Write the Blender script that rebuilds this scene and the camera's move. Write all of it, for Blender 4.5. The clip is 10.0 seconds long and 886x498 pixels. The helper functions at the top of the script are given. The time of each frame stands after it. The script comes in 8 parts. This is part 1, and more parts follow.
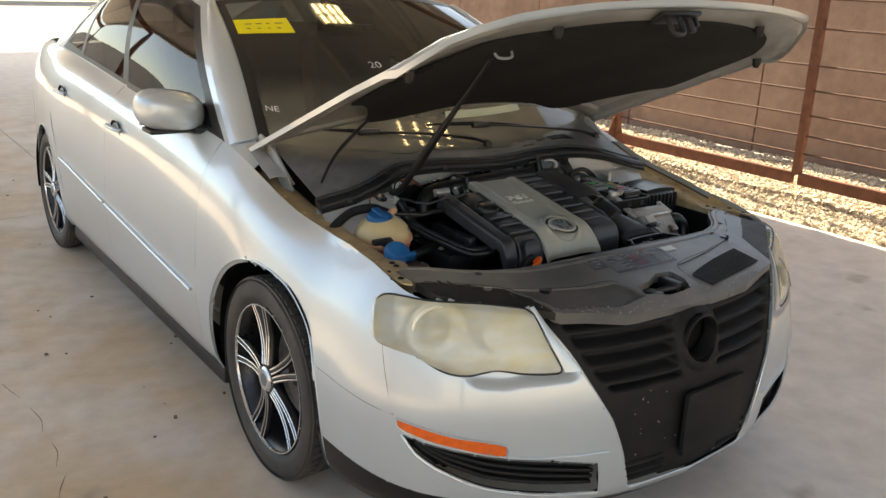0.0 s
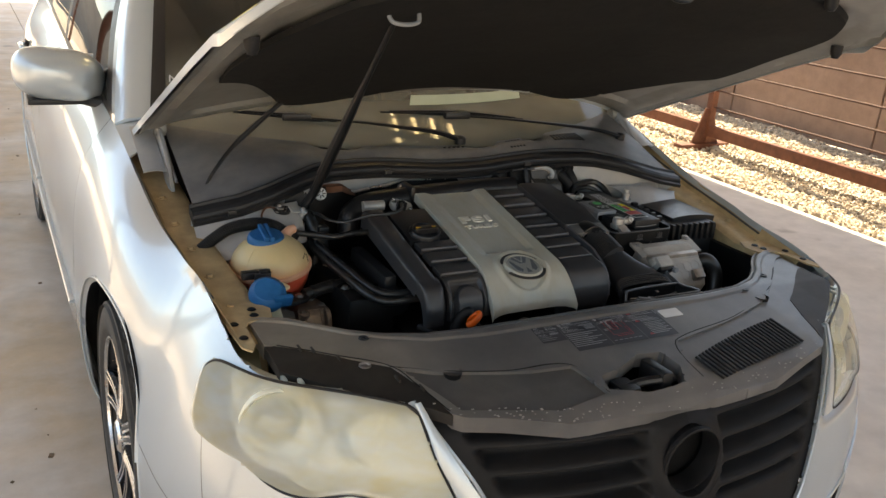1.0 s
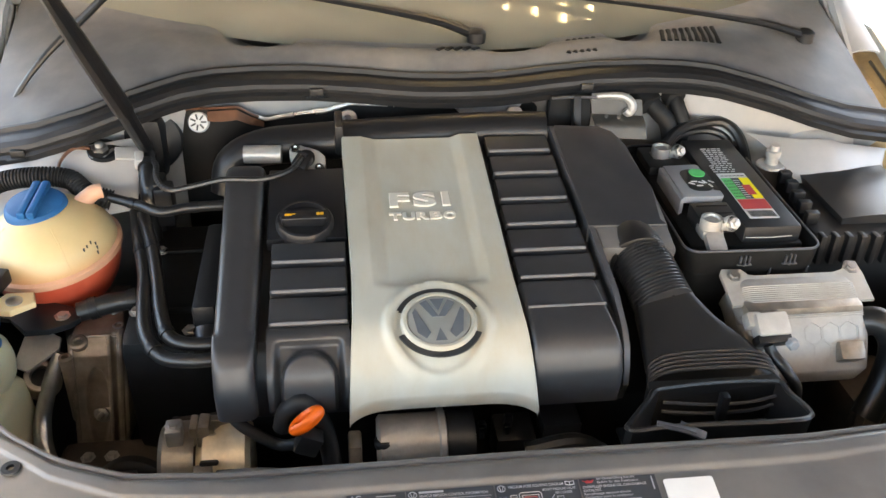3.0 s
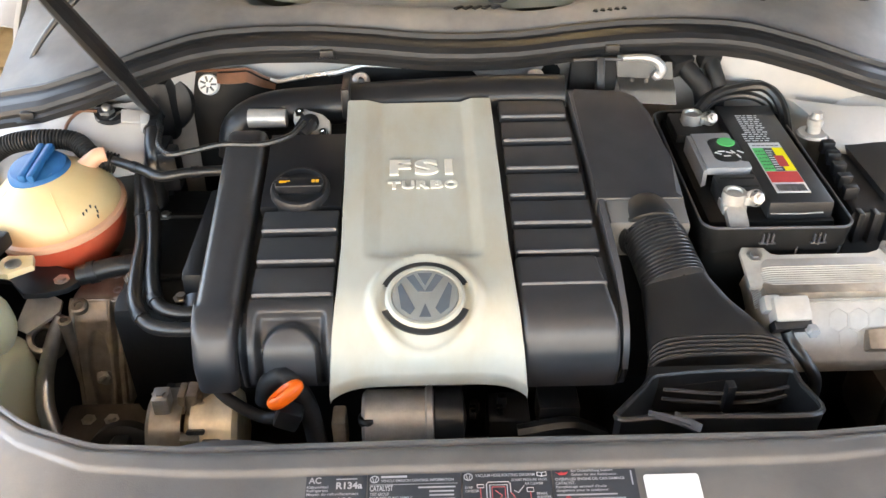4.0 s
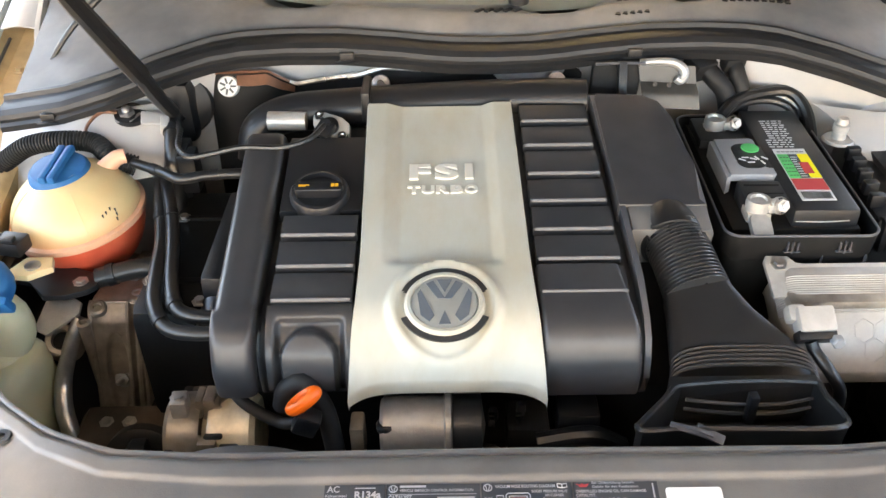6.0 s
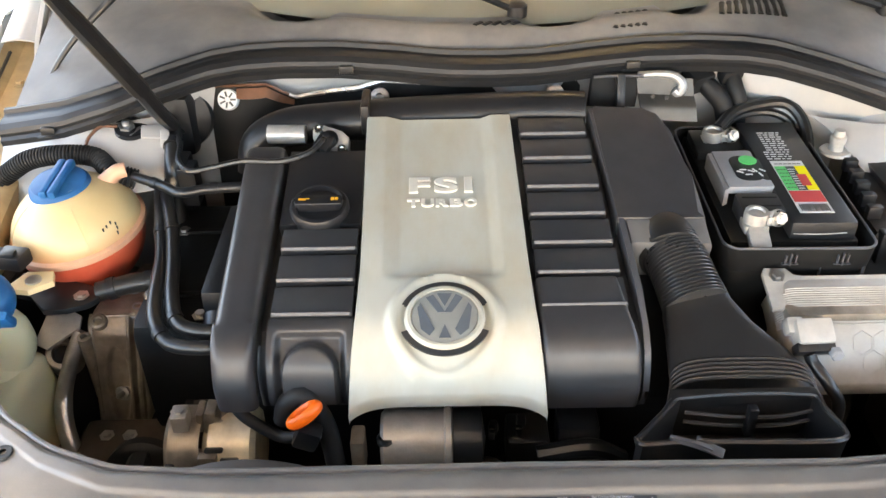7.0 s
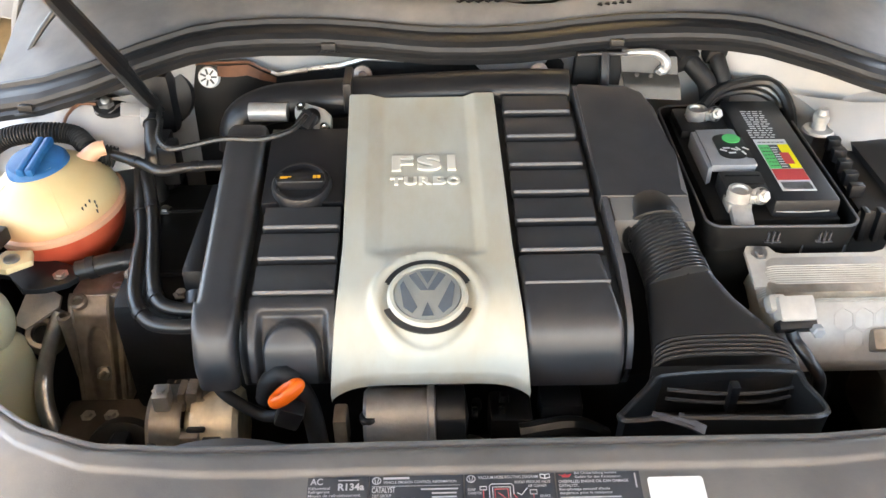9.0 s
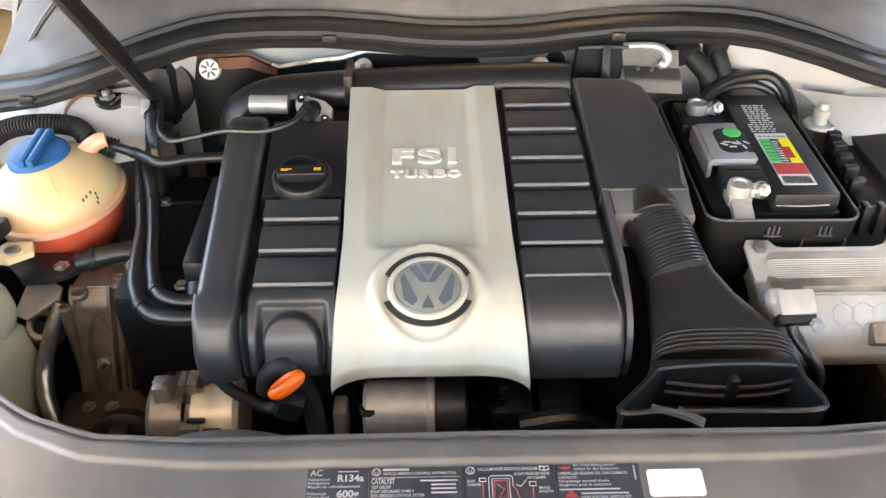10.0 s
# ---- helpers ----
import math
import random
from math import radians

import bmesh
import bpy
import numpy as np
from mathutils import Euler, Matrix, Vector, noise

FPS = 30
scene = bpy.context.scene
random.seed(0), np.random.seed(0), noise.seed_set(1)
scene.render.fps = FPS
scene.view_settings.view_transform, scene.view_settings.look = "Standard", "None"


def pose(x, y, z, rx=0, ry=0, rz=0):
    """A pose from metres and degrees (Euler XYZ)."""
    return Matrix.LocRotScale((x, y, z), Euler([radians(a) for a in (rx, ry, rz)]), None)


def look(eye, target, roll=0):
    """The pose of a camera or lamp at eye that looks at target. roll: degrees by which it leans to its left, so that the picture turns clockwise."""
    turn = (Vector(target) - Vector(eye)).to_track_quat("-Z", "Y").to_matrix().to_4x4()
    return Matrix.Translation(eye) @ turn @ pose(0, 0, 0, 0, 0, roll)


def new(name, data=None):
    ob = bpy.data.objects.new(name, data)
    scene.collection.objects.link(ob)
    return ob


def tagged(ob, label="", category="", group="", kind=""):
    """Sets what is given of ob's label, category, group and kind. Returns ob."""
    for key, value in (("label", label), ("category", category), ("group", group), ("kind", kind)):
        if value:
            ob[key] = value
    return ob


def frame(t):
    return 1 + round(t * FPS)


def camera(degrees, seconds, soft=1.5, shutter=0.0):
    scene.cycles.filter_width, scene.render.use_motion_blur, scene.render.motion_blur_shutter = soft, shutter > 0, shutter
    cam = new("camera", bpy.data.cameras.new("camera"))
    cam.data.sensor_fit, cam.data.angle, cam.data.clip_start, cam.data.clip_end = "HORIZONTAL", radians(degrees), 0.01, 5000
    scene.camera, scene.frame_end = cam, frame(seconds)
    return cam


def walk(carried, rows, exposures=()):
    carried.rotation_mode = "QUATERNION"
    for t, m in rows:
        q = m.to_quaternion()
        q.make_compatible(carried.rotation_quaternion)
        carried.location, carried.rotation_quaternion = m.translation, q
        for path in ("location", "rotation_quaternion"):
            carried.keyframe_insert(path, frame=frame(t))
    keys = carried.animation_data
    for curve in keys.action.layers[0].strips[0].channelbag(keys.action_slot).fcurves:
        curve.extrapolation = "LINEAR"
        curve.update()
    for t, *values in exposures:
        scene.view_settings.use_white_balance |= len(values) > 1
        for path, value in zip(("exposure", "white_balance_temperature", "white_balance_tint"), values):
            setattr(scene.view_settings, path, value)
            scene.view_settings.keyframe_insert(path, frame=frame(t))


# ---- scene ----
cam = camera(53.5, 10.0)
PATH = [
    (0, (-1.9, -1.34, 1.531), (-0.772, 0.198, 0.931), 2.4),
    (0.3, (-1.625, -1.228, 1.525), (-0.549, 0.34, 0.906), 3.3),
    (0.5, (-1.454, -1.178, 1.506), (-0.429, 0.423, 0.884), 3.3),
    (0.7, (-1.306, -1.106, 1.508), (-0.33, 0.515, 0.858), 3.6),
    (1, (-1.099, -0.954, 1.474), (-0.19, 0.697, 0.803), 4.4),
    (1.2, (-0.965, -0.856, 1.462), (-0.118, 0.82, 0.771), 4.7),
    (1.4, (-0.837, -0.779, 1.454), (-0.06, 0.917, 0.731), 4.8),
    (1.5, (-0.772, -0.741, 1.465), (-0.036, 0.956, 0.705), 4.7),
    (1.7, (-0.654, -0.694, 1.459), (0.003, 1.019, 0.661), 4.5),
    (2, (-0.499, -0.597, 1.454), (0.052, 1.12, 0.588), 4.3),
    (2.5, (-0.325, -0.355, 1.426), (0.059, 1.342, 0.439), 3.4),
    (2.7, (-0.264, -0.3, 1.424), (0.053, 1.384, 0.393), 2.8),
    (3.8, (-0.066, -0.228, 1.414), (-0.016, 1.409, 0.266), -0.4),
    (4, (-0.066, -0.218, 1.411), (-0.041, 1.411, 0.251), -0.8),
    (4.5, (-0.07, -0.206, 1.41), (-0.074, 1.414, 0.237), -1.1),
    (5, (-0.07, -0.205, 1.412), (-0.082, 1.415, 0.239), -1.1),
    (6.5, (-0.072, -0.206, 1.416), (-0.08, 1.426, 0.26), -1.0),
    (7, (-0.073, -0.204, 1.423), (-0.078, 1.431, 0.271), -1.1),
    (7.5, (-0.076, -0.211, 1.425), (-0.065, 1.424, 0.273), -0.8),
    (8, (-0.071, -0.212, 1.423), (-0.052, 1.417, 0.263), -0.7),
    (8.5, (-0.074, -0.21, 1.422), (-0.048, 1.413, 0.254), -0.5),
    (9, (-0.07, -0.204, 1.415), (-0.043, 1.409, 0.232), -0.5),
    (9.5, (-0.069, -0.204, 1.412), (-0.038, 1.404, 0.224), -0.3),
    (10, (-0.07, -0.206, 1.414), (-0.044, 1.399, 0.221), -0.3),
]
walk(cam, [(t, look(eye, target, roll)) for t, eye, target, roll in PATH],
     [(0, 1.70, 8450, 8), (1, 1.84, 8400, 9), (1.5, 2.18, 8300, 9), (2, 2.78, 8250, 9), (2.7, 3.46, 8450, 10), (3.8, 4.15, 8500, 11), (10, 4.15, 8450, 11)])

# ---- light ----
world = bpy.data.worlds.new("world")
scene.world = world
world.use_nodes = True
wn = world.node_tree.nodes
sky = wn.new("ShaderNodeTexSky")
sky.sky_type, sky.sun_disc = "NISHITA", False
SUN_EL, SUN_AZ = 50.0, 12.0            # degrees up; degrees from +y towards +x
sky.sun_elevation, sky.sun_rotation = radians(SUN_EL), radians(SUN_AZ)
wn["Background"].inputs["Strength"].default_value = 0.15
world.node_tree.links.new(sky.outputs["Color"], wn["Background"].inputs["Color"])
sun = new("sun", bpy.data.lights.new("sun", "SUN"))
sun.data.energy, sun.data.angle, sun.data.color = 5.0, radians(0.5), (1.0, 0.93, 0.82)
sun_dir = Vector((math.sin(radians(SUN_AZ)) * math.cos(radians(SUN_EL)), math.cos(radians(SUN_AZ)) * math.cos(radians(SUN_EL)), math.sin(radians(SUN_EL))))
sun.matrix_world = look((4, 8, 9), Vector((4, 8, 9)) - sun_dir)


# ---- materials ----
def mat(name, colour, rough=0.5, metal=0.0, var=0.15, scale=12.0, bump=0.0, bump_scale=200.0, second=None, second_amount=0.5,
        second_scale=4.0, coat=0.0, rough_var=0.1, spec=0.5, trans=0.0, sss=0.0, stretch=(1, 1, 1), emit=0.0, island=0.0):
    m = bpy.data.materials.new(name)
    m.use_nodes = True
    nt = m.node_tree
    nodes, links = nt.nodes, nt.links
    b = nodes["Principled BSDF"]
    b.inputs["Metallic"].default_value = metal
    b.inputs["Specular IOR Level"].default_value = spec
    b.inputs["Coat Weight"].default_value = coat
    b.inputs["Coat Roughness"].default_value = 0.06
    b.inputs["Transmission Weight"].default_value = trans
    if sss:
        b.inputs["Subsurface Weight"].default_value = sss
        b.inputs["Subsurface Radius"].default_value = (0.02, 0.012, 0.006)
    tc = nodes.new("ShaderNodeTexCoord")
    mp = nodes.new("ShaderNodeMapping")
    mp.inputs["Scale"].default_value = stretch
    links.new(tc.outputs["Object"], mp.inputs["Vector"])

    def fbm(sc, detail):
        n = nodes.new("ShaderNodeTexNoise")
        n.inputs["Scale"].default_value, n.inputs["Detail"].default_value, n.inputs["Roughness"].default_value = sc, detail, 0.6
        links.new(mp.outputs["Vector"], n.inputs["Vector"])
        return n.outputs["Fac"]

    fine = fbm(scale, 6)
    ramp = nodes.new("ShaderNodeMapRange")
    ramp.inputs["From Min"].default_value, ramp.inputs["From Max"].default_value = 0.3, 0.7
    ramp.inputs["To Min"].default_value, ramp.inputs["To Max"].default_value = 1 - var, 1 + var
    links.new(fine, ramp.inputs["Value"])
    mul = nodes.new("ShaderNodeVectorMath")
    mul.operation = "SCALE"
    links.new(ramp.outputs["Result"], mul.inputs["Scale"])
    base = nodes.new("ShaderNodeRGB")
    base.outputs[0].default_value = (*colour, 1)
    colour_out = base.outputs[0]
    if second:
        mix = nodes.new("ShaderNodeMix")
        mix.data_type = "RGBA"
        r2 = nodes.new("ShaderNodeMapRange")
        r2.inputs["From Min"].default_value, r2.inputs["From Max"].default_value = 0.42, 0.68
        r2.inputs["To Max"].default_value = second_amount
        links.new(fbm(second_scale, 8), r2.inputs["Value"])
        links.new(r2.outputs["Result"], mix.inputs["Factor"])
        links.new(colour_out, mix.inputs["A"])
        mix.inputs["B"].default_value = (*second, 1)
        colour_out = mix.outputs["Result"]
    if island:
        geo = nodes.new("ShaderNodeNewGeometry")
        r4 = nodes.new("ShaderNodeMapRange")
        r4.inputs["To Min"].default_value, r4.inputs["To Max"].default_value = 1 - island, 1 + island
        links.new(geo.outputs["Random Per Island"], r4.inputs["Value"])
        m4 = nodes.new("ShaderNodeVectorMath")
        m4.operation = "SCALE"
        links.new(colour_out, m4.inputs[0])
        links.new(r4.outputs["Result"], m4.inputs["Scale"])
        colour_out = m4.outputs["Vector"]
    links.new(colour_out, mul.inputs[0])
    links.new(mul.outputs["Vector"], b.inputs["Base Color"])
    r3 = nodes.new("ShaderNodeMapRange")
    r3.inputs["To Min"].default_value, r3.inputs["To Max"].default_value = max(rough - rough_var, 0.02), min(rough + rough_var, 1)
    links.new(fbm(scale * 0.4, 4), r3.inputs["Value"])
    links.new(r3.outputs["Result"], b.inputs["Roughness"])
    if bump:
        bp = nodes.new("ShaderNodeBump")
        bp.inputs["Strength"].default_value, bp.inputs["Distance"].default_value = bump, 0.002
        links.new(fbm(bump_scale, 5), bp.inputs["Height"])
        links.new(bp.outputs["Normal"], b.inputs["Normal"])
    if emit:
        b.inputs["Emission Color"].default_value, b.inputs["Emission Strength"].default_value = (*colour, 1), emit
    return m


def glass(name, tint, rough=0.02, dust=0.0):
    m = bpy.data.materials.new(name)
    m.use_nodes = True
    nt = m.node_tree
    nt.nodes.remove(nt.nodes["Principled BSDF"])
    tr, gl, mx, fr = (nt.nodes.new("ShaderNode" + k) for k in ("BsdfTransparent", "BsdfGlossy", "MixShader", "Fresnel"))
    tr.inputs["Color"].default_value = (*tint, 1)
    gl.inputs["Roughness"].default_value = rough
    fr.inputs["IOR"].default_value = 1.5
    nt.links.new(fr.outputs[0], mx.inputs[0])
    nt.links.new(tr.outputs[0], mx.inputs[1])
    nt.links.new(gl.outputs[0], mx.inputs[2])
    out = mx
    if dust:
        df, m2, nz, mr = (nt.nodes.new("ShaderNode" + k) for k in ("BsdfDiffuse", "MixShader", "TexNoise", "MapRange"))
        df.inputs["Color"].default_value = (0.50, 0.46, 0.36, 1)
        nz.inputs["Scale"].default_value = 6
        mr.inputs["To Min"].default_value, mr.inputs["To Max"].default_value = dust * 0.5, dust * 1.5
        nt.links.new(nz.outputs["Fac"], mr.inputs["Value"])
        # this layer is strongest low on the glass and fades upwards
        tc, sp, lo, mu = (nt.nodes.new("ShaderNode" + k) for k in ("TexCoord", "SeparateXYZ", "MapRange", "Math"))
        mu.operation = "MULTIPLY"
        lo.inputs["From Min"].default_value, lo.inputs["From Max"].default_value = 1.00, 1.16
        lo.inputs["To Min"].default_value, lo.inputs["To Max"].default_value = 1.0, 0.10
        nt.links.new(tc.outputs["Object"], sp.inputs[0])
        nt.links.new(sp.outputs["Z"], lo.inputs["Value"])
        nt.links.new(mr.outputs["Result"], mu.inputs[0])
        nt.links.new(lo.outputs["Result"], mu.inputs[1])
        nt.links.new(mu.outputs[0], m2.inputs[0])
        nt.links.new(mx.outputs[0], m2.inputs[1])
        nt.links.new(df.outputs[0], m2.inputs[2])
        out = m2
    nt.links.new(out.outputs[0], nt.nodes["Material Output"].inputs["Surface"])
    return m


SILVER = mat("silver_paint", (0.478, 0.538, 0.572), 0.33, 0.4, 0.05, 900, coat=0.95, rough_var=0.05, second=(0.45, 0.46, 0.47), second_amount=0.3, second_scale=3)
INNERSILVER = mat("dirty_inner_paint", (0.27, 0.265, 0.245), 0.42, 0.25, 0.12, 14, second=(0.18, 0.165, 0.14), second_amount=0.6, second_scale=5)
DUSTPAINT = mat("dusty_paint", (0.50, 0.37, 0.205), 0.6, 0.1, 0.2, 20, second=(0.33, 0.23, 0.12), second_amount=0.7, second_scale=9, bump=0.1)
WHITEMETAL = mat("bay_silver_paint", (0.43, 0.435, 0.44), 0.45, 0.3, 0.12, 14, second=(0.40, 0.36, 0.30), second_amount=0.5, second_scale=7)
BLACK = mat("black_plastic", (0.010, 0.010, 0.011), 0.40, 0, 0.25, 30, bump=0.12, bump_scale=700, spec=0.4)
BLACKSATIN = mat("cover_plastic", (0.029, 0.029, 0.0315), 0.37, 0, 0.15, 25, bump=0.07, bump_scale=900, second=(0.060, 0.056, 0.052), second_amount=0.35, second_scale=6)
BATTERYBLACK = mat("battery_plastic", (0.016, 0.016, 0.017), 0.42, 0, 0.2, 30, spec=0.35, bump=0.05, bump_scale=500, second=(0.034, 0.033, 0.031), second_amount=0.4, second_scale=14)
CAPBLACK = mat("cap_plastic", (0.013, 0.013, 0.0145), 0.33, 0, 0.15, 25, bump=0.06, bump_scale=900, spec=0.32, second=(0.024, 0.023, 0.022), second_amount=0.3, second_scale=9)
# Lighter than the cover plastic: paints in the lit front edges of its ribs.
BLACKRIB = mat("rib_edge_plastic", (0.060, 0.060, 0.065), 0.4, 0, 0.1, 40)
TRAYBLACK = mat("tray_plastic", (0.008, 0.008, 0.008), 0.6, 0, 0.25, 25, spec=0.2, second=(0.02, 0.019, 0.018), second_amount=0.4, second_scale=12)
DUCT = mat("duct_plastic", (0.0111, 0.0111, 0.0117), 0.32, 0, 0.2, 25, bump=0.08, bump_scale=600, second=(0.020, 0.019, 0.018), second_amount=0.4, second_scale=9)
RUBBER = mat("rubber", (0.009, 0.009, 0.0102), 0.48, 0, 0.3, 25, second=(0.030, 0.030, 0.030), second_amount=0.5, second_scale=10, spec=0.35)
HOSE = mat("hose_rubber", (0.010, 0.010, 0.0105), 0.34, 0, 0.3, 30, second=(0.024, 0.023, 0.021), second_amount=0.4, second_scale=12)
DUSTYGREY = mat("dusty_grey_plastic", (0.069, 0.070, 0.073), 0.37, 0, 0.14, 18, second=(0.136, 0.130, 0.122), second_amount=0.7, second_scale=5, bump=0.1, bump_scale=500, spec=0.85)
SIDEGREY = mat("stained_dark_plastic", (0.062, 0.060, 0.058), 0.58, 0, 0.15, 20, second=(0.115, 0.102, 0.09), second_amount=0.6, second_scale=6, bump=0.1, bump_scale=500)
BELLOWS = mat("bellows_rubber", (0.028, 0.028, 0.029), 0.30, 0, 0.15, 30)
MATTE = mat("matte_hose", (0.012, 0.012, 0.0125), 0.6, 0, 0.25, 30, spec=0.3)
COWL = mat("cowl_plastic", (0.118, 0.114, 0.112), 0.56, 0, 0.15, 20, second=(0.225, 0.20, 0.175), second_amount=0.6, second_scale=6, bump=0.1, bump_scale=500)
COVERSILVER = mat("cover_silver_plastic", (0.395, 0.398, 0.350), 0.47, 0.06, 0.03, 30, second=(0.33, 0.26, 0.15), second_amount=0.5, second_scale=8, rough_var=0.06, stretch=(1.6, .7, 1))
ALU = mat("cast_aluminium", (0.45, 0.43, 0.40), 0.45, 0.6, 0.15, 40, bump=0.2, bump_scale=400, second=(0.30, 0.26, 0.21), second_amount=0.5, second_scale=15)
ALUDIRTY = mat("dirty_aluminium", (0.37, 0.325, 0.275), 0.36, 0.60, 0.25, 30, bump=0.15, bump_scale=140, second=(0.15, 0.122, 0.10), second_amount=0.7, second_scale=16)
CHROME = mat("bright_metal", (0.75, 0.74, 0.72), 0.18, 1.0, 0.1, 60)
STEEL = mat("steel", (0.42, 0.41, 0.40), 0.32, 0.9, 0.2, 50)
CREAM = mat("tank_plastic", (0.74, 0.60, 0.36), 0.4, 0, 0.06, 20, sss=0.2, second=(0.78, 0.50, 0.26), second_amount=0.5, second_scale=9)
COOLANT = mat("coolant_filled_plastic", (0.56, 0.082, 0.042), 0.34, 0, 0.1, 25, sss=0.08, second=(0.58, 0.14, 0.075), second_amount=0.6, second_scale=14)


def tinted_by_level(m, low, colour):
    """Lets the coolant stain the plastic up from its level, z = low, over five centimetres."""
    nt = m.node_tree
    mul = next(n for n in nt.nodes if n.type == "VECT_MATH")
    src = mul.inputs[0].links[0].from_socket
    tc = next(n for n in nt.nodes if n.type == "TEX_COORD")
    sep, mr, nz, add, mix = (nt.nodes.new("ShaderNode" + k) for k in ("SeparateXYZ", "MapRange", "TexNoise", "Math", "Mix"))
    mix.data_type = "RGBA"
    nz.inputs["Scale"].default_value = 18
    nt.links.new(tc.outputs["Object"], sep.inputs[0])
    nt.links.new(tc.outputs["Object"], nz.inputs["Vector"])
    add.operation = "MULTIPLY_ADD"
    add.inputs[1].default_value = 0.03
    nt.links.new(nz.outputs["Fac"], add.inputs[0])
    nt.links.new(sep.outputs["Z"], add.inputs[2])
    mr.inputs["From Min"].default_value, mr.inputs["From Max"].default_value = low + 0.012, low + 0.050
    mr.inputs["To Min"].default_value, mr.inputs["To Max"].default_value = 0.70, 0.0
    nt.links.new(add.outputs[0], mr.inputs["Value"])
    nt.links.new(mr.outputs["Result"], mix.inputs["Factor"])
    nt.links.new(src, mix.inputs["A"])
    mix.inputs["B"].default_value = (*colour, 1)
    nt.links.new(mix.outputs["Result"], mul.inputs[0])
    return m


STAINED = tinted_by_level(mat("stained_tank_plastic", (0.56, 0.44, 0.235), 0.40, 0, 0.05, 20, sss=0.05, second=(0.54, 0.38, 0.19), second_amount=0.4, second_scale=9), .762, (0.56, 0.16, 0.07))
SALMON = mat("salmon_plastic", (0.62, 0.34, 0.22), 0.38, 0, 0.08, 20)
MODALU = mat("module_casting", (0.40, 0.385, 0.36), 0.48, 0.25, 0.12, 40, bump=0.12, bump_scale=400, second=(0.33, 0.29, 0.24), second_amount=0.5, second_scale=12)
DULLSEAM = mat("grimy_panel_gap", (0.16, 0.15, 0.14), 0.7, 0, 0.2, 30)
DULLSTEEL = mat("dull_bright_steel", (0.34, 0.335, 0.325), 0.42, 0.5, 0.2, 50)
BRACKETGREY = mat("dull_steel", (0.060, 0.056, 0.050), 0.4, 0.35, 0.2, 30, second=(0.13, 0.12, 0.10), second_amount=0.5, second_scale=12)
# Paler than the panel's same silver: light on the raised letters painted in.
LETTER = mat("lit_letter_silver", (0.66, 0.64, 0.57), 0.3, 0.3, 0.03, 30)
PALE = mat("pale_tank_plastic", (0.58, 0.56, 0.38), 0.45, 0, 0.08, 20, sss=0.2, second=(0.42, 0.40, 0.28), second_amount=0.6, second_scale=10)
BLUE = mat("blue_plastic", (0.0043, 0.0864, 0.2376), 0.48, 0, 0.12, 30, second=(0.03, 0.18, 0.42), second_amount=0.35, second_scale=18, spec=0.28)
ORANGE = mat("orange_plastic", (0.85, 0.13, 0.01), 0.4, 0, 0.06, 30)
AMBER = mat("amber_lens", (0.72, 0.115, 0.010), 0.18, 0, 0.15, 60, coat=0.5)
HAZE = mat("hazed_headlight", (0.82, 0.80, 0.66), 0.30, 0, 0.06, 14, coat=0.3, second=(0.62, 0.56, 0.34), second_amount=0.5, second_scale=7)
GRILLE = mat("grille_plastic", (0.009, 0.009, 0.0098), 0.6, 0, 0.2, 20, second=(0.019, 0.018, 0.016), second_amount=0.5, second_scale=8, bump=0.15, spec=0.22)
TYRE = mat("tyre_rubber", (0.030, 0.029, 0.028), 0.65, 0, 0.2, 30, second=(0.075, 0.066, 0.055), second_amount=0.6, second_scale=6, bump=0.15)
RIMBLACK = mat("rim_black", (0.012, 0.012, 0.013), 0.3, 0.2, 0.1, 30)
RIMCUT = mat("machined_rim", (0.72, 0.72, 0.72), 0.25, 0.95, 0.08, 60)
LINER = mat("hood_liner_felt", (0.014, 0.0135, 0.013), 0.95, 0, 0.2, 60, bump=0.3, bump_scale=300, second=(0.016, 0.015, 0.014), second_amount=0.5, second_scale=5, spec=0.2)
YELLOW = mat("yellow_card", (0.85, 0.72, 0.01), 0.5, 0, 0.04, 20)
WHITE = mat("white_label", (0.62, 0.62, 0.61), 0.5, 0, 0.04, 30)
GREEN = mat("green_print", (0.06, 0.50, 0.14), 0.5, 0, 0.05, 30)
LABELINK = mat("dim_print", (0.34, 0.34, 0.35), 0.5, 0, 0.1, 60)
RED = mat("red_print", (0.50, 0.045, 0.045), 0.5, 0, 0.06, 30)
DULLRED = mat("dull_red_print", (0.36, 0.04, 0.045), 0.5, 0, 0.06, 30)
LABELGREY = mat("label_film", (0.034, 0.037, 0.043), 0.4, 0, 0.1, 30, second=(0.052, 0.054, 0.058), second_amount=0.4, second_scale=12)
CHIP = mat("scuffed_plastic", (0.34, 0.33, 0.31), 0.6, 0, 0.2, 30)
INK = mat("pale_print", (0.62, 0.62, 0.62), 0.5, 0, 0.05, 30)
DARKINK = mat("dark_print", (0.03, 0.03, 0.03), 0.5, 0, 0.05, 30)
SEALRUBBER = mat("seal_rubber", (0.011, 0.011, 0.012), 0.48, 0, 0.2, 30, bump=0.05, bump_scale=300, spec=0.35, second=(0.022, 0.021, 0.020), second_amount=0.4, second_scale=8)
LAMPGREY = mat("lamp_reflector", (0.50, 0.54, 0.50), 0.45, 0.3, 0.1, 30, second=(0.66, 0.66, 0.56), second_amount=0.5, second_scale=10)
EMBLEM = mat("emblem_grey", (0.40, 0.41, 0.38), 0.35, 0.5, 0.08, 40)
EMBLEMDARK = mat("emblem_dark", (0.12, 0.14, 0.16), 0.35, 0.2, 0.08, 40)
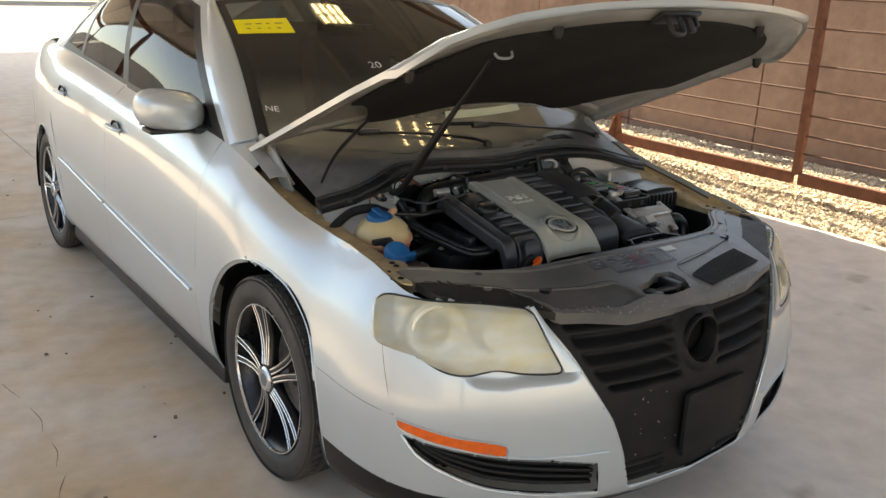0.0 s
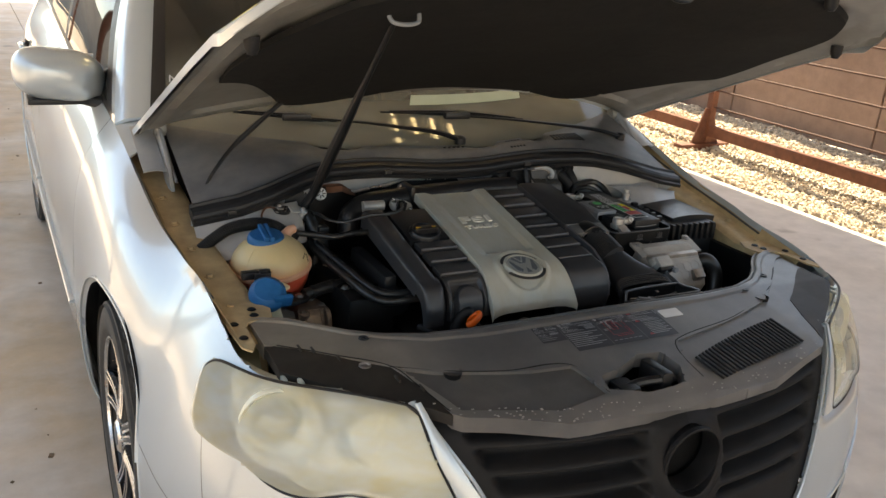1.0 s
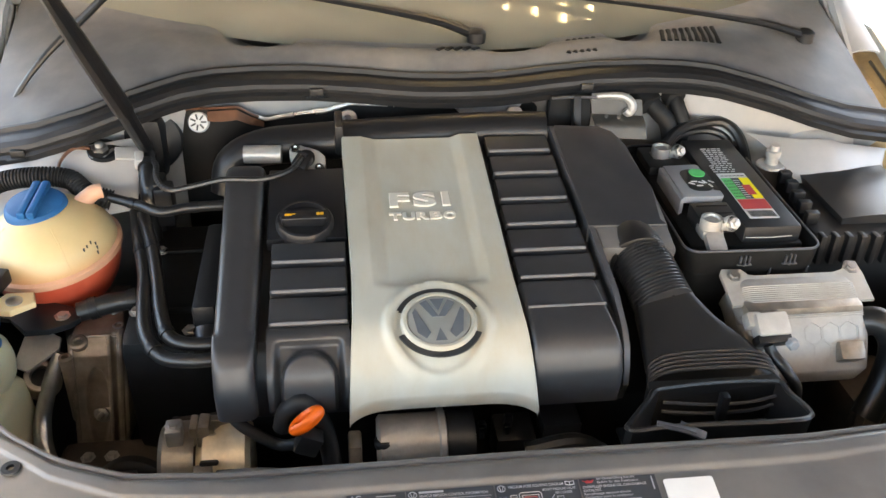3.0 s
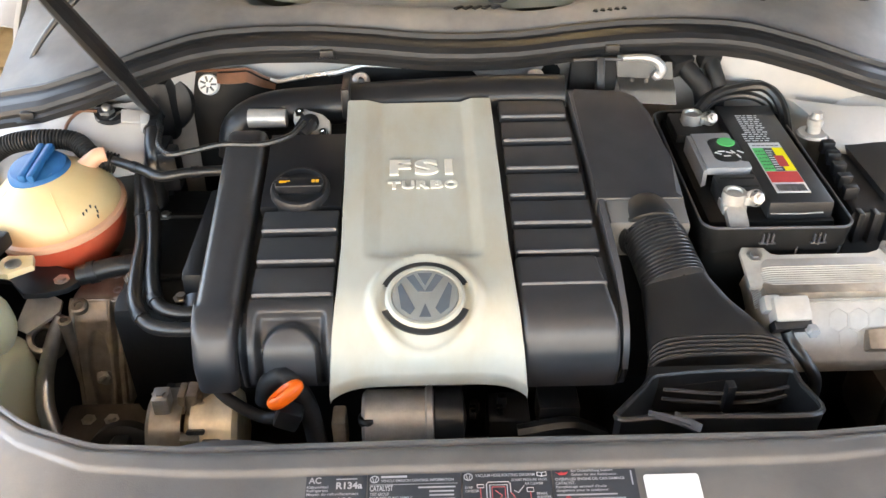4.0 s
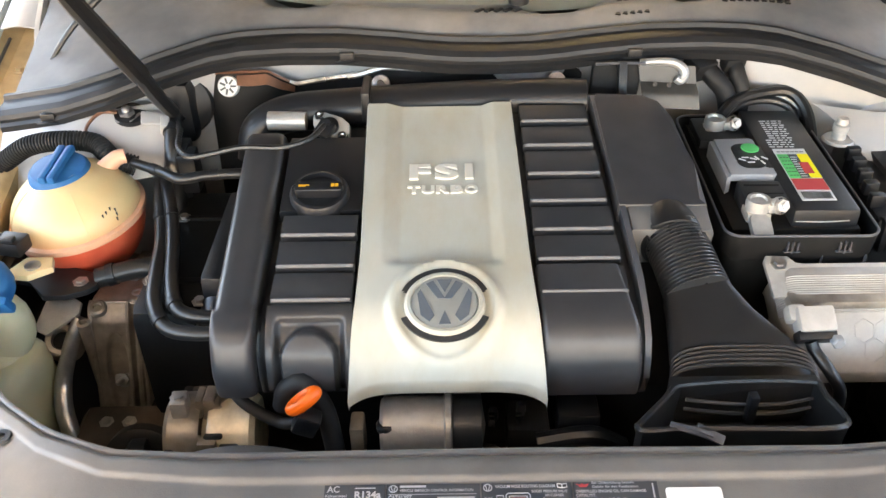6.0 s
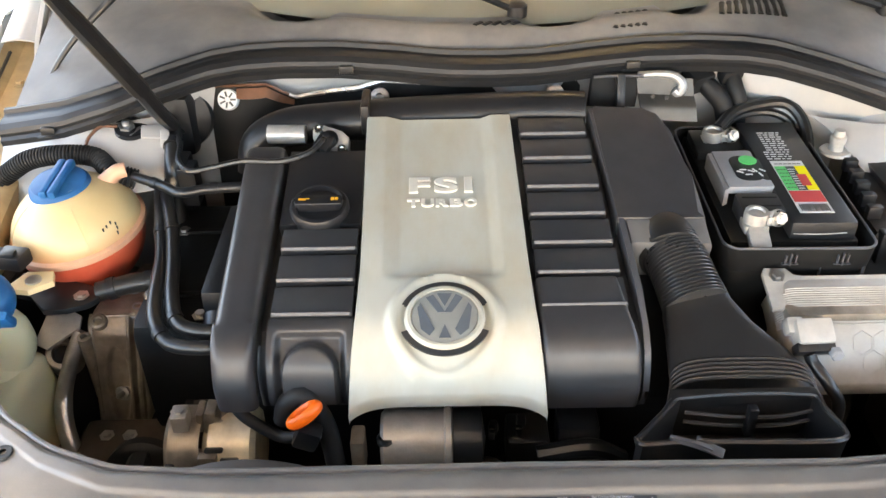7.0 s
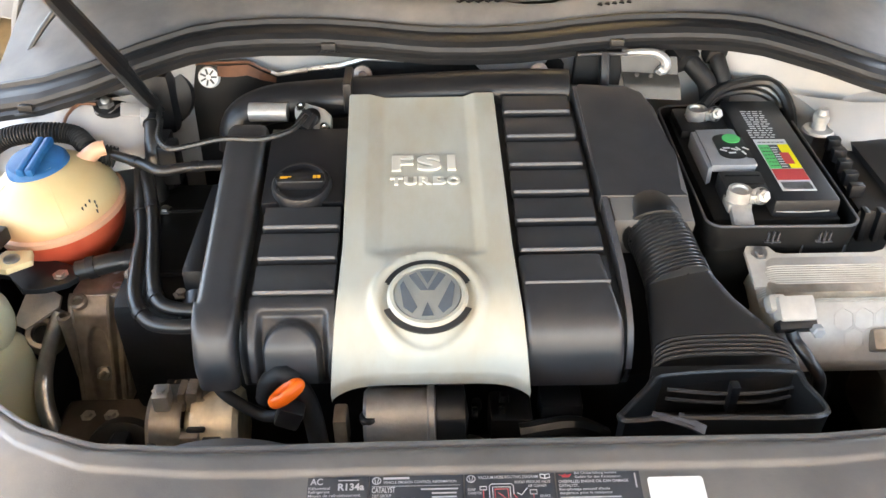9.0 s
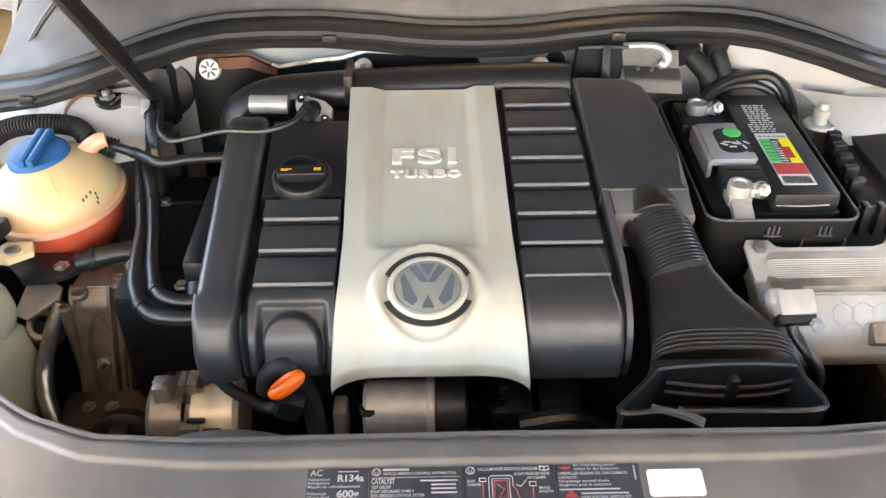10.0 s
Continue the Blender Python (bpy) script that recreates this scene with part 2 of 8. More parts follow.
LEAF = mat("dry_leaf", (0.14, 0.09, 0.05), 0.8, 0, 0.3, 40)
GREYDULL = mat("dull_grey_plastic", (0.115, 0.11, 0.105), 0.5, 0, 0.1, 30)
GREYHANDLE = mat("grey_plastic", (0.26, 0.26, 0.265), 0.45, 0, 0.06, 30)
CASEBROWN = mat("greasy_casing", (0.045, 0.036, 0.029), 0.45, 0.2, 0.3, 20, second=(0.15, 0.11, 0.08), second_amount=0.5, second_scale=9, bump=0.2, bump_scale=120)
FOIL = mat("heat_shield_foil", (0.55, 0.53, 0.50), 0.28, 0.95, 0.15, 40, bump=0.5, bump_scale=60)
COPPER = mat("rusty_edge", (0.13, 0.055, 0.028), 0.35, 0.2, 0.3, 40)
# Near-black felt; also paints shade into bay walls, engine sides and open holes.
FELTSHADE = mat("felt_and_shade", (0.006, 0.0058, 0.0058), 0.5, 0, 0.3, 20, bump=0.2, bump_scale=80, spec=0.22)
TERMINAL = mat("lead_terminal", (0.46, 0.44, 0.41), 0.38, 0.45, 0.15, 60)
INTERIOR = mat("cabin_trim", (0.10, 0.095, 0.08), 0.8, 0, 0.2, 10)
SEATGREY = mat("seat_cloth", (0.09, 0.085, 0.075), 0.85, 0, 0.2, 40)
GLASS_W = glass("windscreen_glass", (0.42, 0.45, 0.39), 0.02, 0.34)
LAMPTOP_BROWN = mat("smoked_lamp_plastic", (0.022, 0.019, 0.016), 0.55, 0, 0.2, 20, second=(0.05, 0.042, 0.034), second_amount=0.5, second_scale=7, spec=0.3)
PAPER = mat("pale_green_paper", (0.40, 0.44, 0.32), 0.6, 0, 0.05, 20)
GLASS_S = glass("side_glass", (0.12, 0.13, 0.12))
CONCRETE = mat("concrete_floor", (0.68, 0.645, 0.61), 0.55, 0, 0.12, 7, second=(0.54, 0.495, 0.445), second_amount=0.5, second_scale=0.8, bump=0.25, bump_scale=60, rough_var=0.15)
def dusted_and_warmed(m, colour, x0, x1, amount):
    """Tan dust in patches, thick where x < x0 and gone past x1, with small dark oil spots. On the floor the fade also
    paints in the warmer light of that side.
    """
    nt = m.node_tree
    mul = next(n for n in nt.nodes if n.type == "VECT_MATH")
    src = mul.inputs[0].links[0].from_socket
    tc = next(n for n in nt.nodes if n.type == "TEX_COORD")
    sep, across, nz, patch_, fac, mix, oil, spots, oilmix = (nt.nodes.new("ShaderNode" + k) for k in ("SeparateXYZ", "MapRange", "TexNoise", "MapRange", "Math", "Mix", "TexNoise", "MapRange", "Mix"))
    nt.links.new(tc.outputs["Object"], sep.inputs[0])
    across.inputs["From Min"].default_value, across.inputs["From Max"].default_value = x0, x1
    across.inputs["To Min"].default_value, across.inputs["To Max"].default_value = amount, amount * 0.12
    nt.links.new(sep.outputs["X"], across.inputs["Value"])
    nz.inputs["Scale"].default_value, nz.inputs["Detail"].default_value, nz.inputs["Roughness"].default_value = 1.7, 7, 0.62
    nt.links.new(tc.outputs["Object"], nz.inputs["Vector"])
    patch_.inputs["From Min"].default_value, patch_.inputs["From Max"].default_value = 0.36, 0.60
    patch_.inputs["To Min"].default_value = 0.35
    nt.links.new(nz.outputs["Fac"], patch_.inputs["Value"])
    fac.operation = "MULTIPLY"
    nt.links.new(across.outputs["Result"], fac.inputs[0])
    nt.links.new(patch_.outputs["Result"], fac.inputs[1])
    mix.data_type = oilmix.data_type = "RGBA"
    nt.links.new(fac.outputs[0], mix.inputs["Factor"])
    nt.links.new(src, mix.inputs["A"])
    mix.inputs["B"].default_value = (*colour, 1)
    oil.inputs["Scale"].default_value, oil.inputs["Detail"].default_value = 3.1, 3
    nt.links.new(tc.outputs["Object"], oil.inputs["Vector"])
    spots.inputs["From Min"].default_value, spots.inputs["From Max"].default_value = 0.64, 0.74
    spots.inputs["To Max"].default_value = 0.55
    nt.links.new(oil.outputs["Fac"], spots.inputs["Value"])
    nt.links.new(spots.outputs["Result"], oilmix.inputs["Factor"])
    nt.links.new(mix.outputs["Result"], oilmix.inputs["A"])
    oilmix.inputs["B"].default_value = (0.22, 0.185, 0.15, 1)
    nt.links.new(oilmix.outputs["Result"], mul.inputs[0])
    return m


# The fade paints warm left and cool right light into the floor's colour.
CONCRETE = dusted_and_warmed(CONCRETE, (0.53, 0.385, 0.245), -1.0, 0.4, 0.95)
DUSTYGREY = dusted_and_warmed(DUSTYGREY, (0.33, 0.275, 0.21), -0.62, -0.33, 0.75)
# Darker copy of the rust: rails out of the sun, shade in their colour.
RAILSHADE = mat("shaded_rust_rod", (0.10, 0.050, 0.036), 0.75, 0.1, 0.2, 30)
RUST = mat("rusted_steel", (0.17, 0.068, 0.040), 0.75, 0.1, 0.25, 18, second=(0.12, 0.045, 0.03), second_amount=0.6, second_scale=6, bump=0.3, bump_scale=120)
GRAVEL = mat("gravel_stone", (0.62, 0.53, 0.41), 0.85, 0, 0.15, 25, bump=0.3, bump_scale=80, island=0.22)
DIRT = mat("dirt", (0.44, 0.375, 0.30), 0.9, 0, 0.2, 8, second=(0.24, 0.17, 0.11), second_amount=0.6, second_scale=2, bump=0.4, bump_scale=40)
BLOCK = mat("block_wall", (0.30, 0.210, 0.172), 0.85, 0, 0.14, 10, second=(0.185, 0.126, 0.104), second_amount=0.75, second_scale=1.5, bump=0.3, bump_scale=60)
LAMPGLOW = mat("warm_lamp_tube", (1.0, 0.80, 0.45), 0.5, emit=9.0)
ROOFMETAL = mat("canopy_metal", (0.60, 0.595, 0.58), 0.5, 0.15, 0.1, 6, second=(0.48, 0.46, 0.43), second_amount=0.5, second_scale=0.8)
STUCCO = mat("far_wall", (0.56, 0.50, 0.44), 0.85, 0, 0.1, 3, second=(0.46, 0.40, 0.34), second_amount=0.5, second_scale=0.6)


# ---- building helpers ----
def thing(name, at, label, category, group="", kind=""):
    e = new(name)
    e.location = at
    e.empty_display_size = 0.05
    return tagged(e, label, category, group, kind)


def finish(bm, name, material, smooth=True, angle=35):
    me = bpy.data.meshes.new(name)
    bmesh.ops.recalc_face_normals(bm, faces=bm.faces)
    bm.to_mesh(me)
    bm.free()
    for m in (material if isinstance(material, (list, tuple)) else [material]):
        me.materials.append(m)
    if smooth:
        me.shade_smooth()
        me.set_sharp_from_angle(angle=radians(angle))
    return me


def part(name, bm, material, parent=None, label="", kind="", smooth=True, angle=35):
    """Links a bmesh, built in world coordinates, as one mesh object under a thing or a part."""
    ob = new(name, finish(bm, name, material, smooth, angle))
    if parent:
        chain, p = Matrix(), parent
        while p:
            chain = p.matrix_basis @ chain
            p = p.parent
        ob.parent = parent
        ob.matrix_basis = chain.inverted()
    return tagged(ob, label, kind=kind)


def solo(name, bm, material, label, category, kind="", group="", smooth=True, angle=35):
    return tagged(part(name, bm, material, None, label, kind, smooth, angle), category=category, group=group)


def B():
    return bmesh.new()


def box(bm, c, size, bevel=0.0, m=None, seg=2):
    r = bmesh.ops.create_cube(bm, size=1.0)
    vs = r["verts"]
    bmesh.ops.scale(bm, vec=size, verts=vs)
    if bevel:
        es = list({e for v in vs for e in v.link_edges})
        r = bmesh.ops.bevel(bm, geom=es, offset=bevel, segments=seg, affect="EDGES", profile=0.6)
        vs = list({v for f in r["faces"] for v in f.verts} | {v for v in vs if v.is_valid})
        seen, todo = set(vs), list(vs)
        while todo:
            v = todo.pop()
            for e in v.link_edges:
                o = e.other_vert(v)
                if o not in seen:
                    seen.add(o)
                    todo.append(o)
        vs = list(seen)
    if m is not None:
        bmesh.ops.transform(bm, matrix=m, verts=vs)
    bmesh.ops.translate(bm, vec=c, verts=vs)
    return vs


def spline(points, n):
    """n points on a smooth curve through the given ones, evenly by their chords."""
    P = np.array(points, float)
    P = P[np.r_[True, np.linalg.norm(np.diff(P, axis=0), axis=1) > 1e-7]]
    if len(P) == 2:
        return [P[0] + (P[1] - P[0]) * k / (n - 1) for k in range(n)]
    d = np.r_[0, np.cumsum(np.linalg.norm(np.diff(P, axis=0), axis=1))]
    m = np.zeros_like(P)
    m[1:-1] = (P[2:] - P[:-2]) / (d[2:] - d[:-2])[:, None]
    m[0], m[-1] = (P[1] - P[0]) / (d[1] - d[0]), (P[-1] - P[-2]) / (d[-1] - d[-2])
    out = []
    for s in np.linspace(0, d[-1], n):
        i = min(max(np.searchsorted(d, s, "right") - 1, 0), len(P) - 2)
        h = d[i + 1] - d[i]
        t = (s - d[i]) / h
        out.append((2 * t**3 - 3 * t * t + 1) * P[i] + (t**3 - 2 * t * t + t) * h * m[i] + (3 * t * t - 2 * t**3) * P[i + 1] + (t**3 - t * t) * h * m[i + 1])
    return out


def tube(bm, points, r, n=24, sides=10, rings=0.0, turns=0, smooth=True, flat=1.0, cap=True):
    """A hose or bar along a curve; r is a radius or a list of radii; rings and turns give a corrugation."""
    path = [Vector(p) for p in (spline(points, n) if smooth else points)]
    n = len(path)
    rs = list(r) if isinstance(r, (list, tuple)) else [r]
    radii = np.interp(np.linspace(0, 1, n), np.linspace(0, 1, len(rs)), rs)
    up = None
    loops = []
    for k, p in enumerate(path):
        d = (path[min(k + 1, n - 1)] - path[max(k - 1, 0)]).normalized()
        if up is None:
            up = d.orthogonal().normalized() if abs(d.z) > 0.9 else Vector((0, 0, 1)).cross(d).cross(d).normalized() * -1
        up = (up - d * up.dot(d)).normalized()
        side = d.cross(up)
        rr = radii[k] + (rings * (1 if (k // 2) % 2 else -1) if turns else 0)
        loops.append([bm.verts.new(p + (side * math.cos(a) + up * math.sin(a) * flat) * rr) for a in (2 * math.pi * i / sides for i in range(sides))])
    for a, b in zip(loops, loops[1:]):
        for i in range(sides):
            bm.faces.new((a[i], a[(i + 1) % sides], b[(i + 1) % sides], b[i]))
    if cap:
        bm.faces.new(loops[0][::-1])
        bm.faces.new(loops[-1])


def lathe(bm, profile, m=None, sides=32, start=0.0, sweep=2 * math.pi):
    """Turns (radius, height) pairs round the z axis; m places it."""
    m = m or Matrix()
    closed = sweep > 6.28
    cols = sides if closed else sides + 1
    loops = []
    for r, h in profile:
        if r < 1e-6:
            loops.append([bm.verts.new(m @ Vector((0, 0, h)))])
        else:
            loops.append([bm.verts.new(m @ Vector((r * math.cos(start + sweep * i / sides), r * math.sin(start + sweep * i / sides), h))) for i in range(cols)])
    for a, b in zip(loops, loops[1:]):
        for i in range(sides):
            j = (i + 1) % cols
            if len(a) == 1 and len(b) == 1:
                continue
            if len(a) == 1:
                bm.faces.new((a[0], b[i], b[j]))
            elif len(b) == 1:
                bm.faces.new((a[i], a[j], b[0]))
            else:
                bm.faces.new((a[i], a[j], b[j], b[i]))


def slab(bm, outline, z0, z1, m=None, bevel=0.0):
    """An outline of (x, y) pairs, given a thickness."""
    m = m or Matrix()
    lo = [bm.verts.new(m @ Vector((x, y, z0))) for x, y in outline]
    hi = [bm.verts.new(m @ Vector((x, y, z1))) for x, y in outline]
    top = bm.faces.new(hi)
    bm.faces.new(lo[::-1])
    n = len(lo)
    for i in range(n):
        bm.faces.new((lo[i], lo[(i + 1) % n], hi[(i + 1) % n], hi[i]))
    if bevel:
        bmesh.ops.bevel(bm, geom=list(top.edges), offset=bevel, segments=2, affect="EDGES", profile=0.6)


def sheet(bm, f, us, vs, thick=0.0, skip=None):
    """A grid of f(u, v), with an optional thickness along its normals."""
    g = [[bm.verts.new(f(u, v)) for v in vs] for u in us]
    fs = []
    for i in range(len(us) - 1):
        for j in range(len(vs) - 1):
            if skip and skip((us[i] + us[i + 1]) / 2, (vs[j] + vs[j + 1]) / 2):
                continue
            fs.append(bm.faces.new((g[i][j], g[i + 1][j], g[i + 1][j + 1], g[i][j + 1])))
    if thick:
        bm.normal_update()
        r = bmesh.ops.solidify(bm, geom=fs, thickness=thick)
    return g


def rounded(w, h, r, n=5):
    """The outline of a rounded rectangle about the origin."""
    out = []
    for cx, cy, a0 in ((w / 2 - r, h / 2 - r, 0), (-w / 2 + r, h / 2 - r, 90), (-w / 2 + r, -h / 2 + r, 180), (w / 2 - r, -h / 2 + r, 270)):
        out += [(cx + r * math.cos(radians(a0 + 90 * k / n)), cy + r * math.sin(radians(a0 + 90 * k / n))) for k in range(n + 1)]
    return out


def bolt(bm, at, r=0.006, h=0.006, m=None):
    m = Matrix.Translation(at) @ (m or Matrix())
    lathe(bm, [(r * 1.7, 0), (r * 1.7, h * 0.25), (r, h * 0.3), (r, h), (0, h)], m, 6)


def inside(x, y, poly):
    c = False
    for (x0, y0), (x1, y1) in zip(poly, poly[1:] + poly[:1]):
        if (y0 > y) != (y1 > y) and x < (x1 - x0) * (y - y0) / (y1 - y0) + x0:
            c = not c
    return c


def patch(us, vs, f, regions):
    """Cuts the surface f(u, v) into regions with clean outlines. Returns a bmesh for each region's name, and one for the rest, ''."""
    U, V = np.meshgrid(us, vs, indexing="ij")
    du, dv = us[1] - us[0], vs[1] - vs[0]
    P = np.stack([U / du, V / dv], -1).reshape(-1, 2)
    best, goal = np.full(len(P), 0.55), P.copy()
    for poly in regions.values():
        q = np.array([(a / du, b / dv) for a, b in poly])
        for a, b in zip(q, np.roll(q, -1, 0)):
            ab = b - a
            t = np.clip(((P - a) @ ab) / max(ab @ ab, 1e-9), 0, 1)
            c = a + t[:, None] * ab
            d = np.abs(P - c).max(1)
            near = d < best
            best[near], goal[near] = d[near], c[near]
    goal = goal.reshape(len(us), len(vs), 2) * (du, dv)
    for e, k, edge in ((0, 0, us[0]), (-1, 0, us[-1])):
        goal[e, :, k] = edge
    goal[:, 0, 1], goal[:, -1, 1] = vs[0], vs[-1]
    made = {k: (bmesh.new(), {}) for k in [*regions, ""]}

    def vert(k, i, j):
        bm, cache = made[k]
        if (i, j) not in cache:
            cache[i, j] = bm.verts.new(f(*goal[i, j]))
        return cache[i, j]

    for i in range(len(us) - 1):
        for j in range(len(vs) - 1):
            cu, cv = goal[i:i + 2, j:j + 2].reshape(4, 2).mean(0)
            k = next((n for n, poly in regions.items() if inside(cu, cv, poly)), "")
            ids = ((i, j), (i + 1, j), (i + 1, j + 1), (i, j + 1))
            vsx = [vert(k, *q) for q in ids]
            try:
                made[k][0].faces.new(vsx)
            except ValueError:
                pass
    out = {}
    for k, (bm, _) in made.items():
        bmesh.ops.remove_doubles(bm, verts=bm.verts, dist=1e-5)
        bmesh.ops.recalc_face_normals(bm, faces=bm.faces)
        out[k] = bm
    return out


def flange(bm, depth, inward):
    """Turns the open rim of a panel inwards, as pressed sheet has it."""
    rim = [e for e in bm.edges if e.is_boundary]
    r = bmesh.ops.extrude_edge_only(bm, edges=rim)
    bmesh.ops.translate(bm, vec=Vector(inward).normalized() * depth, verts=[g for g in r["geom"] if isinstance(g, bmesh.types.BMVert)])
    return bm


def mirrored(bm):
    b2 = bm.copy()
    bmesh.ops.scale(b2, vec=(-1, 1, 1), verts=b2.verts)
    bmesh.ops.reverse_faces(b2, faces=b2.faces)
    return b2


def text_mesh(words, size, m, depth=0.0, space=1.0, bold=0.0):
    c = bpy.data.curves.new("lettering", "FONT")
    c.body, c.size, c.extrude, c.align_x, c.align_y = words, size, depth, "LEFT", "BOTTOM"
    c.space_character, c.offset = space, bold * size
    if depth:
        c.bevel_depth, c.bevel_resolution = size * 0.02, 1
    ob = bpy.data.objects.new("lettering", c)
    me = bpy.data.meshes.new_from_object(ob)
    bm = bmesh.new()
    bm.from_mesh(me)
    bmesh.ops.transform(bm, matrix=m, verts=bm.verts)
    bpy.data.objects.remove(ob)
    bpy.data.meshes.remove(me)
    bpy.data.curves.remove(c)
    return bm


# ---- the car's body ----
car = thing("car", (0, 2.3, 0), "silver saloon car with raised hood and bare grille, parked on concrete", "car")

PLAN = spline([(-.89, .62), (-.875, .48), (-.84, .36), (-.78, .265), (-.70, .195), (-.58, .123), (-.44, .068), (-.25, .020), (0, -.004)], 241)
PLAN = np.array(PLAN)
TAN = np.gradient(PLAN, axis=0)
TAN /= np.linalg.norm(TAN, axis=1)[:, None]
TAN[-1] = (1, 0)
for k in range(36):
    TAN[k] = np.array((0, -1)) + (TAN[k] - (0, -1)) * k / 36
_iz = spline([(.17, .05), (.22, .015), (.3, .001), (.42, .0), (.5, .008), (.6, .034), (.68, .064), (.74, .10), (.80, .148)], 120)
INSET_Z, INSET = [p[0] for p in _iz], [p[1] for p in _iz]


def front(s, z, extra=0.0):
    """The nose of the car: s runs from the wheel arch (0) to the middle (1); extra sinks the surface."""
    k = min(max(s, 0), 1) * 240
    p = np.array([np.interp(k, np.arange(241), PLAN[:, i]) for i in (0, 1)])
    t = np.array([np.interp(k, np.arange(241), TAN[:, i]) for i in (0, 1)])
    n = np.array([-t[1], t[0]]) / np.linalg.norm(t)
    q = p + n * (np.interp(z, INSET_Z, INSET) + extra)
    return Vector((q[0], q[1], z))


LAMP = [(.163, .685), (.150, .725), (.165, .740), (.200, .746), (.281, .747), (.431, .747), (.535, .736), (.556, .722), (.581, .66), (.612, .592), (.605, .584), (.531, .588), (.470, .598), (.440, .592), (.413, .585), (.38, .586), (.35, .595), (.294, .622), (.231, .630), (.190, .636), (.175, .650)]
MOUTH = [(.548, .745), (.603, .67), (.668, .565), (.735, .435), (.770, .33), (.80, .225), (1.02, .215), (1.02, .83), (.548, .83)]
FOG = [(.275, .42), (.312, .37), (.375, .325), (.456, .285), (.575, .255), (.719, .23), (.713, .28), (.706, .325), (.6, .352), (.5, .368), (.381, .393)]
MARKER = [(.263, .46), (.269, .437), (.33, .414), (.381, .40), (.494, .375), (.494, .405), (.381, .43), (.32, .447)]
ABOVE = [(-.02, .802), (.06, .792), (.14, .778), (.20, .762), (.25, .752), (.281, .748), (.431, .748), (.54, .737), (.556, .745), (.556, .82), (-.02, .82)]
ARCHCUT = [(-.02, .15), (.058, .15), (.050, .24), (.040, .33), (.026, .41), (.010, .47), (-.02, .51)]
VALANCE = [(-.02, .16), (-.02, .315), (.08, .305), (.3, .262), (.45, .238), (.65, .205), (.8, .192), (1.02, .188), (1.02, .16)]


def soft(x):
    x = min(max(x, 0.0), 1.0)
    return x * x * (3 - 2 * x)


def nose_f(s, z):
    d = 0.0
    if .38 < s < .68 and .52 < z < .62:
        low = np.interp(s, [.38, .43, .488, .53, .65, .68], [.582, .550, .546, .552, .556, .556])
        d = .016 * soft((z - low) / .026) * soft((s - .39) / .05) * soft((.665 - s) / .04)
    return front(s, z, d)


nose = patch(np.linspace(0, 1, 141), np.linspace(.17, .81, 129), nose_f, {"arch": ARCHCUT, "valance": VALANCE, "above": ABOVE, "lamp": LAMP, "mouth": MOUTH, "fog": FOG, "marker": MARKER})
for k in ("arch", "above", "mouth", "lamp", "fog"):
    nose[k].free()
shell = nose[""]
for b in (nose["valance"], mirrored(nose["valance"])):
    part("valance", flange(b, 0.02, (0, 1, 0)), BLACK, car, "black plastic lower valance")
other = mirrored(shell)
for b, sx in ((shell, 1), (other, -1)):
    bumper = part("front_bumper", flange(b, 0.014, (.5 * sx, .6, -.8)), SILVER, car)
marker_pairs = [nose["marker"], mirrored(nose["marker"])]
for b in marker_pairs:
    bmesh.ops.translate(b, vec=(0, -0.003, 0), verts=b.verts)
    part("side_marker", flange(b, 0.012, (0, 1, 0)), AMBER, car, "amber side marker lens")
for flip in (False, True):
    bm = B()
    tube(bm, [front(*p, -0.0015) for p in spline(MARKER + MARKER[:1], 80)], 0.0028, 80, 6, smooth=False)
    part("marker_trim", mirrored(bm) if flip else bm, SILVER, car)


def along(pts, n, f, off=0.0):
    return [f(*p, off) for p in spline(pts, n)]


def fog_grille(flip):
    bm = B()
    ss = np.linspace(.285, .708, 30)
    top = np.interp(ss, [.275, .381, .5, .6, .706, .72], [.42, .393, .368, .352, .325, .32])
    low = np.interp(ss, [.275, .312, .375, .456, .575, .719], [.42, .37, .325, .285, .255, .23])
    for k in range(1, 5):
        f = k / 5
        tube(bm, [front(s, a + (c - a) * f, 0.026) for s, a, c in zip(ss, top, low) if a - c > .012], 0.006, 40, 6)
    b2 = patch(np.linspace(.25, .74, 50), np.linspace(.22, .43, 22), lambda s, z: front(s, z, 0.045), {"in": FOG})
    b2[""].free()
    me = bpy.data.meshes.new("tmp")
    b2["in"].to_mesh(me)
    b2["in"].free()
    bm.from_mesh(me)
    bpy.data.meshes.remove(me)
    rim = along(FOG + FOG[:1], 90, front, 0.004)
    tube(bm, rim, 0.004, 90, 6, smooth=False)
    return mirrored(bm) if flip else bm


for flip in (False, True):
    part("fog_grille", fog_grille(flip), GRILLE, car, "black slatted lower intake grille")
    bm = B()
    tube(bm, [front(s, z, -0.002) for s, z in ((.50, .372), (.56, .364), (.62, .360), (.68, .357), (.73, .355))], 0.0035, 20, 6)
    tube(bm, [front(s, z, 0.0) for s, z in ((.275, .418), (.312, .367), (.375, .322), (.456, .282), (.575, .251), (.719, .226))], 0.005, 30, 6)
    part("bumper_trim", mirrored(bm) if flip else bm, SILVER, car)
    bm = B()
    sheet(bm, lambda s, v: front(s, .17 - .03 * v, 0.02 + 0.03 * v), np.linspace(0, 1, 50), np.linspace(0, 1, 4), 0.004)
    part("lip_spoiler", mirrored(bm) if flip else bm, BLACK, car, "black plastic lip under the bumper")

